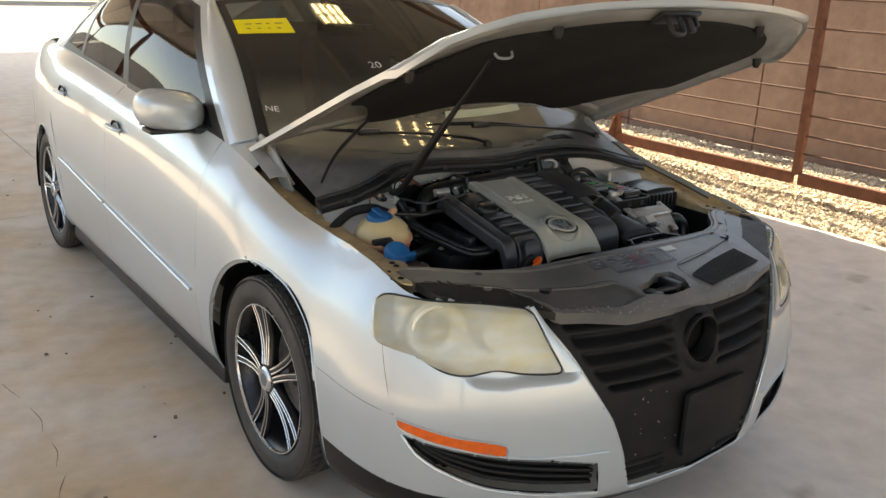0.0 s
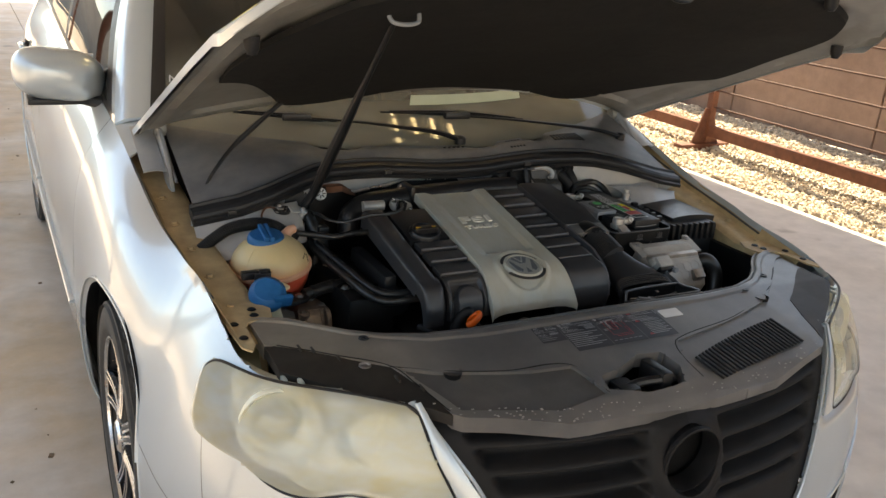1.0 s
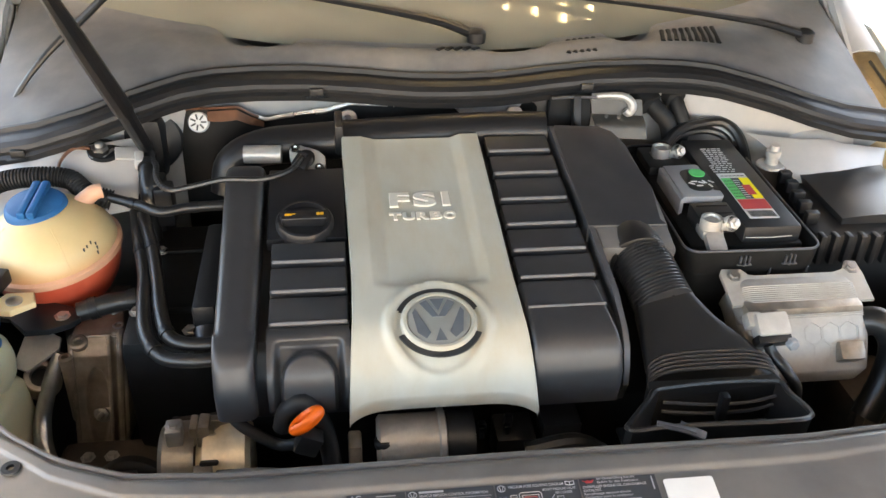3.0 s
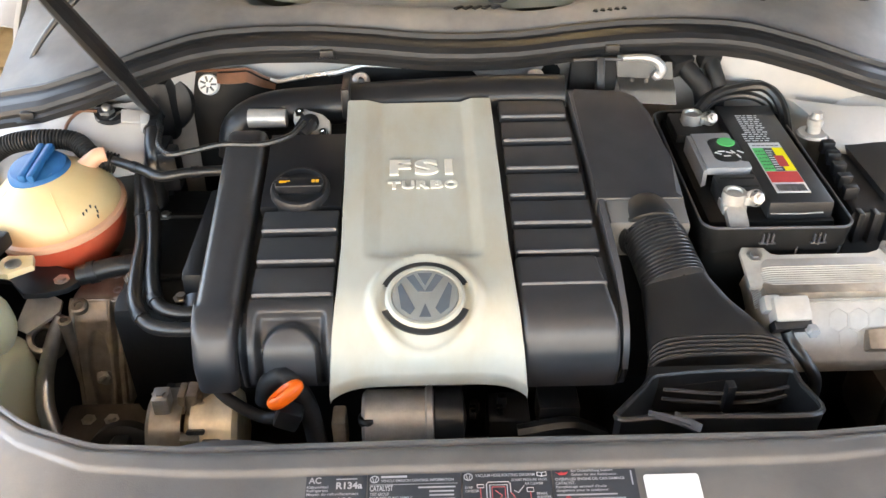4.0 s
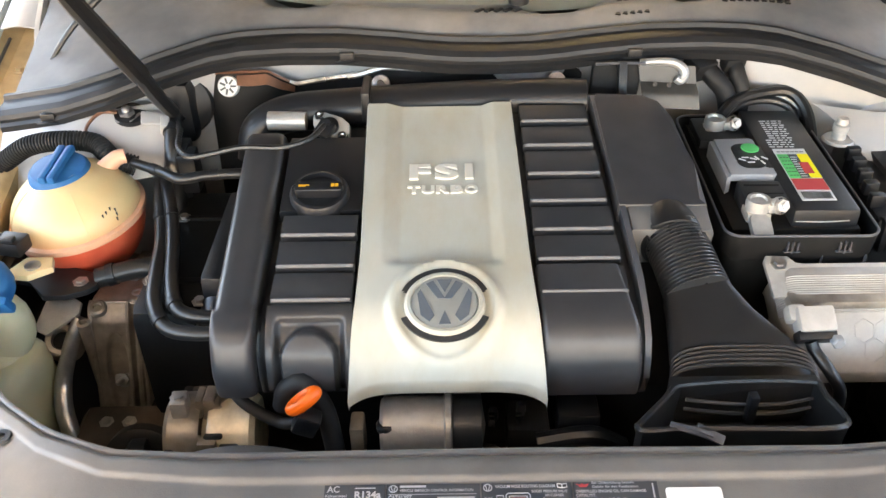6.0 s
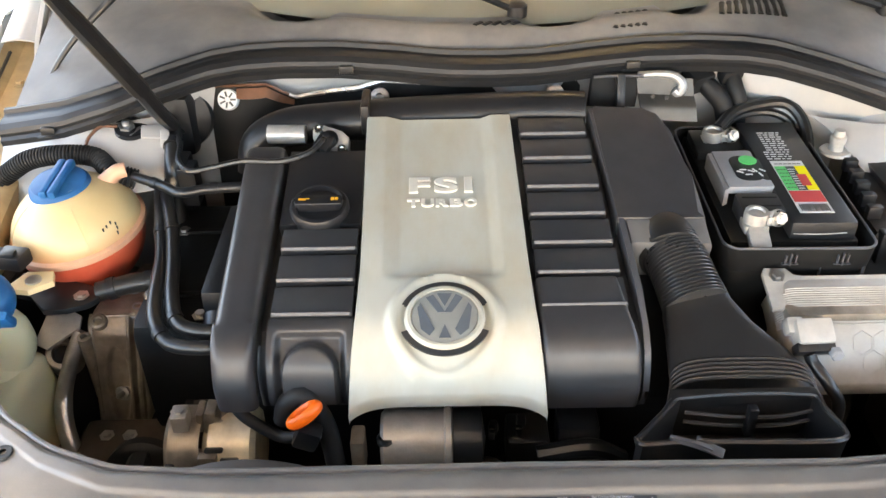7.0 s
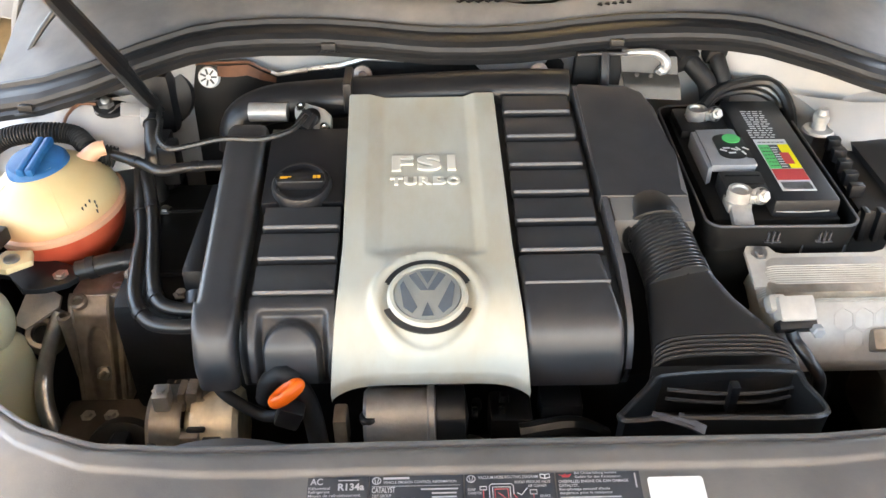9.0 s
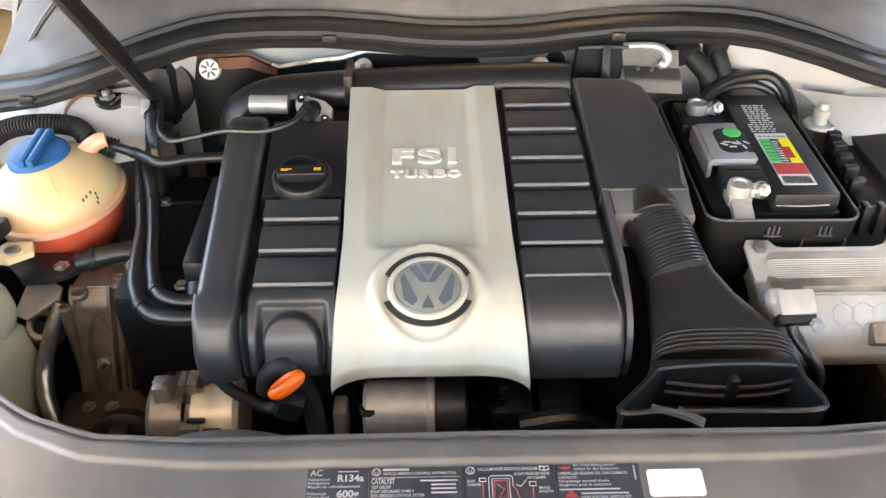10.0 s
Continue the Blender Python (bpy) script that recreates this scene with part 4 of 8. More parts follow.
part("rear_bumper", bm, SILVER, car)

# cabin
bm = B()
box(bm, (0, 2.75, .42), (1.5, 2.4, .08), 0.03)
box(bm, (0, 1.50, .62), (1.42, .06, .55), 0.02)
part("cabin_floor", bm, INTERIOR, car)
bm = B()
sheet(bm, lambda u, v: Vector((u * .68, 1.19 + .18 * u * u + v * .45, .955 + .02 * math.sin(v * 3))), np.linspace(-1, 1, 21), np.linspace(0, 1, 10), 0.02)
box(bm, (0, 1.68, .82), (1.38, .12, .26), 0.05)
part("dashboard", bm, INTERIOR, car, "dark dashboard")
for x in (-.37, .37):
    bm = B()
    box(bm, (x, 2.30, .62), (.50, .52, .16), 0.06, seg=3)
    box(bm, (x, 2.62, .92), (.48, .16, .62), 0.07, pose(0, 0, 0, -14, 0, 0), 3)
    box(bm, (x, 2.72, 1.27), (.24, .10, .16), 0.045, seg=3)
    part("front_seat", bm, SEATGREY, car)
bm = B()
box(bm, (0, 3.35, .90), (1.25, .18, .66), 0.07, pose(0, 0, 0, -14, 0, 0), 3)
part("rear_seat", bm, SEATGREY, car)
bm = B()
mwheel = pose(.37, 1.95, .93, 62, 0, 0)
lathe(bm, [(.190 + .014 * math.cos(a), .014 * math.sin(a)) for a in np.linspace(0, 2 * math.pi, 10)], mwheel, 40)
for a in (0, 120, 240):
    box(bm, mwheel @ Vector((.09 * math.cos(radians(a + 90)), .09 * math.sin(radians(a + 90)), 0)), (.04, .03, .14), 0.01, pose(0, 0, 0, 62, 0, 0))
part("steering_wheel", bm, BLACK, car)
bm = B()
box(bm, (0, 1.98, 1.34), (.22, .03, .07), 0.012)
part("inner_mirror", bm, BLACK, car)

# pale strip of paper stuck low on the glass
bm = B()
sheet(bm, lambda u, v: screen(u + (v - .125) * .6, v, .003), np.linspace(-.08, .47, 16), np.linspace(.122, .160, 3), .001)
part("paper_strip", bm, PAPER, ws, "pale green paper strip on the glass")
# painted and stuck marks on the windscreen
bm = B()
sheet(bm, lambda u, v: screen(u, v, 0.003), np.linspace(-.955, -.64, 8), np.linspace(.66, .785, 5))
card = part("price_card", bm, YELLOW, ws, "yellow card behind the glass")
bm = B()
for k, (u, w) in enumerate(((-.90, .04), (-.84, .035), (-.78, .02), (-.73, .045))):
    for v in (.695, .735):
        sheet(bm, lambda a, b: screen(a, b, 0.005), np.linspace(u, u + w * (.5 if v < .72 else 1), 3), np.linspace(v, v + .006, 2))
part("card_writing", bm, DARKINK, card, smooth=False)


def on_screen(u, v, words, size, material, sx=1.0):
    o = screen(u, v, 0.003)
    ex = (screen(u + .02, v) - screen(u - .02, v)).normalized()
    ey = (screen(u, v + .02) - screen(u, v - .02)).normalized()
    m = Matrix.Translation(o) @ Matrix((ex * sx, ey, ex.cross(ey))).transposed().to_4x4()
    part("windscreen_paint", text_mesh(words, size, m), material, ws, "hand-painted sale writing", smooth=False)


on_screen(-.945, .135, "NE", .038, WHITE)
on_screen(-.335, .405, "20", .050, WHITE)
# Added panel standing in for a yellow sign reflected in the windscreen.
banner = B()
sheet(banner, lambda a, c: Vector((-1, 1, 1)) * house(a, c) + Vector((-.012, 0, 0)), np.linspace(.16, .30, 6), np.linspace(.08, .42, 6))
banner = part("mirrored_banner", banner, DARKINK, doors["front_door", -1], "added dark panel with yellow print, for a sign mirrored in the glass")
bm = B()
for a0, a1, c0, c1 in ((.165, .185, .12, .38), (.19, .215, .30, .37), (.19, .215, .12, .18), (.222, .228, .12, .38)):
    sheet(bm, lambda a, c: Vector((-1, 1, 1)) * house(a, c) + Vector((-.016, 0, 0)), np.linspace(a0, a1, 3), np.linspace(c0, c1, 3))
part("banner_print", bm, YELLOW, banner, "yellow banner print", smooth=False)

# door mirrors
for sgn in (1, -1):
    fl = (lambda b: b) if sgn == 1 else mirrored
    bm = B()
    m = Matrix.Translation((-.893, 1.655, 1.042))
    def shell_f(a, b):
        ca, sa, cb, sb = math.cos(a), math.sin(a), math.cos(b), math.sin(b)
        p = lambda q, e: math.copysign(abs(q)**e, q)
        x, y, z = p(cb, .7) * p(ca, .75) * .118, p(cb, .8) * p(sa, .9) * .085, p(sb, .75) * .072
        y = min(y, .035)
        return m @ Vector((x, y, z + .012 * x / .1 * -1))
    us, vs_ = np.linspace(-math.pi, math.pi, 41), np.linspace(-math.pi / 2, math.pi / 2, 21)
    sheet(bm, shell_f, us, vs_)
    bmesh.ops.remove_doubles(bm, verts=bm.verts, dist=1e-4)
    dm = part("door_mirror", fl(bm), SILVER, car, "silver door mirror with black arm")
    bm = B()
    tube(bm, [(-.85, 1.645, .980), (-.80, 1.60, .975), (-.765, 1.56, .972)], [.022, .024, .03], 14, 10, flat=.7)
    box(bm, (-.90, 1.645, .978), (.16, .10, .016), 0.006)
    part("mirror_arm", fl(bm), BLACK, dm)
    bm = B()
    box(bm, (-.893, 1.693, 1.042), (.19, .004, .105), 0.0015)
    part("mirror_glass", fl(bm), CHROME, dm)


# wheels
def wheel(cx, cy, sgn):
    m = Matrix.Translation((cx * sgn, cy, .317)) @ pose(0, 0, 0, 0, -90 * sgn, 0)
    w = thing("wheel", (cx * sgn, cy, .317), "", "")
    w.parent, w.matrix_basis = car, Matrix.Translation(Vector((cx * sgn, cy, .317)) - car.location)
    bm = B()
    prof = [(.225, -.19), (.25, -.205), (.29, -.205), (.308, -.195)]
    for k in range(5):
        y = -.19 + k * .042
        prof += [(.317, y + .004), (.317, y + .032), (.309, y + .034), (.309, y + .040)]
    prof += [(.314, .004), (.305, .012), (.30, .013), (.298, .0145), (.285, .0175), (.27, .018), (.255, .0165), (.253, .0145), (.243, .010), (.236, .002), (.230, -.004)]
    lathe(bm, prof, m, 96)
    ty = part("tyre", bm, TYRE, w, "worn dusty black tyre", angle=50)
    bm = B()
    for k in range(60):
        a = 2 * math.pi * k / 60
        for z in (-.178, -.012):
            box(bm, m @ Vector((.3145 * math.cos(a), .3145 * math.sin(a), z)), (.010, .022, .030), .002, m.to_3x3().to_4x4() @ pose(0, 0, 0, 0, 0, math.degrees(a)), 1)
    part("tread_blocks", bm, TYRE, ty, kind="stuff", smooth=False)
    bm = B()
    lathe(bm, [(.222, -.19), (.212, -.18), (.208, -.06), (.221, -.012), (.234, .0), (.235, .006), (.231, .009)], m, 72)
    part("rim_barrel", bm, RIMBLACK, w)
    bm = B()
    lathe(bm, [(.2345, .004), (.2345, .011), (.2305, .011), (.229, .004)], m, 72)
    for k in range(5):
        for d in (-1, 1):
            a0 = radians(72 * k + 90 - 4)
            for e in (-1, 1):
                pts = []
                for r in np.linspace(.045, .229, 8):
                    t = (r - .045) / .184
                    off = d * (.013 + .023 * t**1.5) + e * .0088 * (0.8 + .25 * t)
                    c, s = math.cos(a0), math.sin(a0)
                    pts.append(m @ Vector((r * c - off * s, r * s + off * c, .004 - .02 * (1 - t) * t * 2 + .002)))
                tube(bm, pts, [.0034, .0024, .0020], 16, 6)
    lathe(bm, [(.040, -.01), (.040, .012), (.034, .018), (0, .019)], m, 30)
    part("spoke_edges", bm, RIMCUT, w, "machined bright spoke edges and hub cap")
    bm = B()
    for k in range(5):
        for d in (-1, 1):
            a0 = radians(72 * k + 90 - 4)
            c, s = math.cos(a0), math.sin(a0)
            pts = []
            for r in np.linspace(.03, .230, 8):
                t = max((r - .045) / .184, 0)
                off = d * (.013 + .023 * t**1.5)
                pts.append(m @ Vector((r * c - off * s, r * s + off * c, -.004 - .02 * (1 - t) * t * 2)))
            tube(bm, pts, .0125, 14, 8)
    part("spokes", bm, RIMBLACK, w, "five black twin spokes")
    bm = B()
    lathe(bm, [(.0, .0195), (.020, .0198), (.022, .018)], m, 24)
    part("cap_badge", bm, EMBLEMDARK, w)
    bm = B()
    lathe(bm, [(.14, -.10), (.14, -.115), (.05, -.115), (.05, -.09)], m, 48)
    part("brake_disc", bm, STEEL, w)


for cy in (.95, 3.66):
    for sgn in (1, -1):
        wheel(-.865, cy, sgn)

# hood, raised on its prop
HX = [0, .20, .36, .47, .566, .63, .69, .735, .755]
HY = [.078, .082, .090, .104, .128, .175, .245, .325, .39]
TH, HINGE_Y, HINGE_Z = radians(34), 1.37, .925


def hood_f(u, t, sink=0.0):
    x = u * (.765 - .012 * t)
    yf = np.interp(abs(x), HX, HY)
    yb = 1.03 + .26 * (x / .765)**2
    y = yb - t * (yb - yf)
    z = np.interp(y, [.1, .38, .6, 1.22, 1.30], [.712, .752, .802, .925, .940]) + .035 * (1 - (x / .76)**2) - .022 * max(abs(u) - .9, 0) / .1 - sink
    z -= .012 * max(t - .95, 0) / .05
    dy, dz = y - HINGE_Y, z - HINGE_Z
    return Vector((x, HINGE_Y + dy * math.cos(TH) + dz * math.sin(TH), HINGE_Z - dy * math.sin(TH) + dz * math.cos(TH)))


bm = B()
us, ts = np.linspace(-1, 1, 61), np.linspace(0, 1, 41)
sheet(bm, hood_f, us, ts)
hood = part("hood", flange(bm, 0.022, (0, .35, -1)), SILVER, car, "raised silver hood with black felt liner")
bm = B()


def inner_f(u, t):
    g = min(1 - abs(u), t, 1 - t)
    return hood_f(u * .985, .012 + t * .976, .018 + (.012 if .03 < g < .10 else 0.002 if g >= .10 else 0))


sheet(bm, inner_f, np.linspace(-1, 1, 81), np.linspace(0, 1, 61))
part("inner_panel", bm, INNERSILVER, hood)
LINE = [(-.88, .46), (-.78, .36), (-.67, .20), (-.58, .06), (-.47, .02), (-.34, .045), (-.2, .08), (0, .09), (.2, .08), (.34, .045), (.47, .02), (.58, .06), (.67, .20), (.78, .36), (.88, .46), (.89, .62), (.83, .80), (.62, .87), (.30, .90), (0, .905), (-.30, .90), (-.62, .87), (-.83, .80), (-.89, .62)]
LINE = [tuple(p) for p in spline(LINE + LINE[:1], 110)]
r = patch(np.linspace(-.95, .95, 90), np.linspace(.005, .96, 60), lambda u, t: hood_f(u, t, .036 + .005 * math.sin(u * 9) * math.sin(t * 7)), {"in": LINE})
r[""].free()
part("liner", flange(r["in"], 0.014, (0, -.3, 1)), LINER, hood, "black felt sound liner")
hrot = pose(0, 0, 0, -34, 0, 0)
bm = B()
c = hood_f(-.06, .965, .03)
box(bm, c + hrot @ Vector((0, .01, -.006)), (.15, .05, .012), 0.004, hrot)
tube(bm, [c + hrot @ Vector(p) for p in ((-.045, 0, 0), (-.045, 0, -.055), (-.005, 0, -.055), (-.005, 0, 0))], .0065, 20, 8)
box(bm, c + hrot @ Vector((.035, .004, -.028)), (.022, .012, .05), 0.003, hrot)
box(bm, c + hrot @ Vector((.060, .006, -.020)), (.012, .02, .035), 0.003, hrot)
part("striker", bm, BLACK, hood, "black latch striker bracket")
bm = B()
c = hood_f(-.606, .772, .034)
tube(bm, [c + hrot @ Vector(p) for p in ((-.030, 0, .010), (-.022, 0, -.014), (.022, 0, -.014), (.030, 0, .010))], .0038, 20, 6)
part("prop_clip", bm, GREYHANDLE, hood)
for u, t in ((.53, .91), (.92, .833), (-.92, .833), (-.53, .91)):
    bm = B()
    c = hood_f(u, t, .028)
    lathe(bm, [(.014, 0), (.013, -.02), (.008, -.03), (0, -.031)], Matrix.Translation(c), 14)
    part("rubber_stop", bm, RUBBER, hood)
bm = B()
tube(bm, [(-.452, .905, .862), (-.448, .86, .90), (-.447, .80, .965)], [.010, .011], 8, 10)
tube(bm, [(-.447, .80, .965), (-.450, .63, 1.145), (-.452, .434, 1.35)], [.013, .011, .0055, .005], 24, 10)
solo("hood_prop", bm, BLACK, "black hood prop rod propped under the open hood", "prop rod")
for sgn in (1, -1):
    bm = B()
    edge = Matrix(((0, 0, 1, -.709), (1, 0, 0, 0), (0, 1, 0, 0), (0, 0, 0, 1)))
    slab(bm, [(1.085, .862), (1.150, .858), (1.20, .893), (1.31, .958), (1.338, .985), (1.318, 1.003), (1.262, .992), (1.205, .965), (1.120, .905)], -.004, .004, edge, .0015)
    hinge = part("hood_hinge", bm if sgn == 1 else mirrored(bm), WHITEMETAL, car, "bare painted hood hinge")
    bm = B()
    sheet(bm, lambda a, b: Vector((-.716 - .052 * a, 1.125 + .185 * b, .899 + .068 * b + .004 * math.sin(math.pi * a))), np.linspace(0, 1, 6), np.linspace(0, 1, 8), .003)
    part("hinge_base", bm if sgn == 1 else mirrored(bm), WHITEMETAL, hinge)
    bm = B()
    lathe(bm, [(0, -.014), (.017, -.014), (.019, -.010), (.019, .010), (.017, .014), (0, .014)], Matrix.Translation((-.704, 1.262, .975)) @ pose(0, 0, 0, 0, 90, 0), 20)
    part("knuckle", bm if sgn == 1 else mirrored(bm), INNERSILVER, hinge)
    for y in (1.125, 1.165):
        bm = B()
        bolt(bm, (-.703, y, .875 + (y - 1.1) * .4), .007, .006, pose(0, 0, 0, 0, 90, 0))
        part("hinge_bolt", bm if sgn == 1 else mirrored(bm), INNERSILVER, hinge)
    for p, q, r in (((-.698, 1.10, .880), (-.703, 1.235, .962), .0036), ((-.694, 1.155, .872), (-.701, 1.255, .955), .0030)):
        bm = B()
        tube(bm, [p, Vector(p).lerp(Vector(q), .5), q], r, 8, 10)
        part("hinge_rod", bm if sgn == 1 else mirrored(bm), DULLSTEEL, hinge, "bright hinge rod")


# ---- engine bay: fixed metal and plastic ----
def smooth01(x):
    x = min(max(x, 0.0), 1.0)
    return x * x * (3 - 2 * x)


EDGE_X = [0, .30, .40, .47, .53, .58, .62, .66]
EDGE_Y = [.362, .360, .367, .396, .440, .492, .525, .545]
LIP_X = [0, .25, .43, .515, .60, .685, .72]
LIP_Y = [.074, .088, .138, .209, .270, .342, .40]


def carrier_z(x, y):
    z = np.interp(y, [.066, .076, .09, .12, .18, .25, .315, .36, .56], [.680, .693, .705, .721, .738, .752, .764, .772, .778])
    return z - .06 * max(abs(x) - .42, 0) + .05 * max(abs(x) - .58, 0)


def carrier_f(x, v, off=0.0):
    y0, y1 = np.interp(abs(x), LIP_X, LIP_Y), np.interp(abs(x), EDGE_X, EDGE_Y)
    y = y0 + (y1 - y0) * v
    z = carrier_z(x, y)
    z += .0035 * smooth01((v - .880) / .025) - .010 * smooth01((v - .940) / .07)**1.5
    return Vector((x, y, z + off))


def carrier_v(x, y):
    y0, y1 = np.interp(abs(x), LIP_X, LIP_Y), np.interp(abs(x), EDGE_X, EDGE_Y)
    return (y - y0) / (y1 - y0)


def cp(pts):
    return [(x, carrier_v(x, y)) for x, y in pts]


LATCH = cp([(-.135, .135), (-.13, .168), (-.075, .180), (-.02, .205), (.035, .200), (.05, .155), (.03, .118), (-.06, .112)])
DARKL = cp([(-.49, .292), (-.40, .246), (-.30, .222), (-.17, .207), (-.142, .128), (-.25, .112), (-.43, .155)])
LAMPTOP = cp([(-.72, .46), (-.664, .424), (-.58, .358), (-.497, .296), (-.47, .23), (-.44, .13), (-.50, .17), (-.60, .22), (-.72, .30)])
RIGHTP = cp([(.078, .185), (.10, .222), (.30, .262), (.47, .335), (.53, .38), (.60, .44), (.685, .50), (.72, .52), (.72, .3), (.50, .16), (.43, .12), (.25, .08), (.085, .09)])
cr = patch(np.linspace(-.685, .685, 180), np.concatenate((np.linspace(0, .865, 50), np.linspace(.875, 1, 20))), carrier_f, {"latch": LATCH, "dark": DARKL, "lamptop": LAMPTOP, "lamptop_far": [(-x, v) for x, v in LAMPTOP], "right": RIGHTP})
cr["latch"].free()
carrier = thing("lock_carrier_cover", (0, .3, .74), "dusty grey plastic cover over the front panel", "cover")
part("main_panel", flange(cr[""], 0.03, (0, .1, -1)), DUSTYGREY, carrier, angle=50)
for k, dz in (("dark", -.006), ("lamptop", -.003), ("lamptop_far", -.003), ("right", -.004)):
    bmesh.ops.translate(cr[k], vec=(0, 0, dz), verts=cr[k].verts)
    part("side_panel", flange(cr[k], 0.02, (0, 0, -1)), {"dark": SIDEGREY, "lamptop": LAMPTOP_BROWN, "lamptop_far": LAMPTOP_BROWN, "right": DUSTYGREY}[k], carrier, angle=50)
bm = B()
tube(bm, [carrier_f(x, 1.0, .001) + Vector((0, .002, 0)) for x in np.linspace(-.66, .66, 60)], .0038, 120, 8)
part("rear_lip", bm, DUSTYGREY, carrier)
bm = B()
for pts in ([(-.50, .296), (-.40, .250), (-.30, .226), (-.17, .211), (-.138, .128)], [(.078, .12), (.076, .186), (.10, .226), (.30, .266), (.47, .339), (.53, .384), (.60, .444)], [(-.664, .424), (-.58, .358), (-.497, .296), (-.472, .23), (-.448, .16)]):
    tube(bm, [Vector((x, y, carrier_z(x, y) - .0005)) for x, y in pts], .0018, 50, 5, flat=.5)
part("panel_joint", bm, FELTSHADE, carrier)
bm = B()
for k in range(24):
    t = k / 23
    x0, y0 = .10 + .27 * t, .168 + .066 * t + .006 * math.sin(t * 3)
    x1, y1 = .122 + .262 * t, .108 + .046 * t
    tube(bm, [(x0, y0, carrier_z(x0, y0) + .0005), ((x0 + x1) / 2, (y0 + y1) / 2, carrier_z(x0, (y0 + y1) / 2)), (x1, y1, carrier_z(x1, y1) + .0005)], .0042, 8, 6, flat=.6)
part("louvres", bm, FELTSHADE, carrier, "dark louvre slots", kind="stuff")
for x, y, r in ((-.40, .246, .017), (.42, .31, .016)):
    bm = B()
    lathe(bm, [(r, .0), (r * .9, -.010), (0, -.010)], Matrix.Translation((x, y, carrier_z(x, y) + .0012)), 20)
    part("screw_well", bm, FELTSHADE, carrier)
for x, y in ((-.511, .39), (.519, .403), (.40, .345)):
    bm = B()
    lathe(bm, [(.010, .001), (.009, .003), (.004, .003), (.003, -.001), (0, -.001)], Matrix.Translation((x, y, carrier_z(x, y))), 16)
    part("clip", bm, BLACK, carrier)
bm = B()
lathe(bm, [(.011, 0), (.011, .002), (.008, .003), (.006, .001), (0, .001)], Matrix.Translation((-.54, .312, carrier_z(-.54, .312) - .001)), 20)
part("lamp_screw", bm, STEEL, carrier)
for x, y in ((-.63, .40), (-.61, .385), (-.575, .345), (-.50, .26), (-.47, .225)):
    bm = B()
    box(bm, (x, y, carrier_z(x, y)), (.004, .022, .005), 0.0015)
    part("lamp_rib", bm, LAMPTOP_BROWN, carrier)
bm = B()
rng = random.Random(9)
for _ in range(95):
    x = rng.choice((-1, 1)) * abs(rng.gauss(.30, .13))
    if abs(x) > .50:
        continue
    p = carrier_f(x, rng.uniform(.005, .10), .0004)
    box(bm, p, (rng.uniform(.001, .005), rng.uniform(.001, .003), .0008))
part("paint_chips", bm, CHIP, carrier, "small pale scuffs and paint chips", kind="stuff", smooth=False)
# latch under the opening
bm = B()
box(bm, (-.05, .155, .672), (.24, .12, .02), 0.004)
box(bm, (-.085, .15, .70), (.04, .05, .04), 0.006)
box(bm, (.0, .165, .71), (.025, .07, .05), 0.005)
tube(bm, [(-.12, .14, .705), (-.06, .15, .715), (.0, .14, .72), (.03, .15, .71)], .009, 20, 8)
solo("hood_latch", bm, BLACK, "black hood latch in its recess", "latch")


# stickers on the cover
def on_carrier(x, y, off=0.0012):
    return Vector((x, y - .0125, carrier_z(x, y - .0125) + off))


def sticker(name, x0, x1, y0, y1, material, label, parent=None, off=.0012, n=6):
    bm = B()
    sheet(bm, lambda a, b: on_carrier(a, b, off), np.linspace(x0, x1, n), np.linspace(y0, y1, n))
    if parent:
        return part(name, bm, material, parent, label)
    return solo(name, bm, material, label, "label")


def carrier_text(words, x, y, cap, width, parent, material=LABELINK, bold=.012):
    """One line of print lying on the cover, cap metres high and width metres long."""
    bm = text_mesh(words, 1.0, Matrix.Identity(4), bold=bold)
    xs, ys = [v.co.x for v in bm.verts], [v.co.y for v in bm.verts]
    base = min(ys) if not set("gjpqy") & set(words) else min(ys) + .20
    sl = math.atan2(carrier_z(x, y + .02) - carrier_z(x, y - .02), .04)
    m = Matrix.Translation(on_carrier(x, y, .0022)) @ pose(0, 0, 0, math.degrees(sl), 0, 0) @ Matrix.Diagonal((width / (max(xs) - min(xs)), cap / .70, 1, 1)) @ Matrix.Translation((-min(xs), -base, 0))
    bmesh.ops.transform(bm, matrix=m, verts=bm.verts)
    part("lettering", bm, material, parent, smooth=False)


def strokes(lines, parent, material, name, label, r=.0004):
    bm = B()
    for pts in lines:
        tube(bm, [on_carrier(x, y, .0019) for x, y in pts], r, 8 * len(pts), 4, smooth=False)
    part(name, bm, material, parent, label)


def bars(rows, parent, material=LABELINK, h=.0013):
    bm = B()
    for x0, x1, y in rows:
        sheet(bm, lambda a, b: on_carrier(a, b, .0022), np.linspace(x0, x1, 3), np.linspace(y, y + h, 2))
    part("small_print", bm, material, parent, "unreadable small print", kind="stuff", smooth=False)


ac = sticker("refrigerant_label", -.187, -.131, .290, .339, LABELGREY, "dark grey refrigerant sticker on the front cover")
carrier_text("AC", -.1846, .3310, .0062, .0115, ac, bold=.02)
carrier_text("R134a", -.1590, .3250, .0066, .0240, ac, bold=.03)
carrier_text("K\u00e4ltemittel", -.1858, .3263, .0026, .0195, ac)
carrier_text("Refrigerant", -.1858, .3227, .0026, .0195, ac)
carrier_text("Moyen de refroidissement", -.1858, .3190, .0026, .0475, ac)
carrier_text("600g", -.1590, .3095, .0066, .0200, ac, bold=.03)
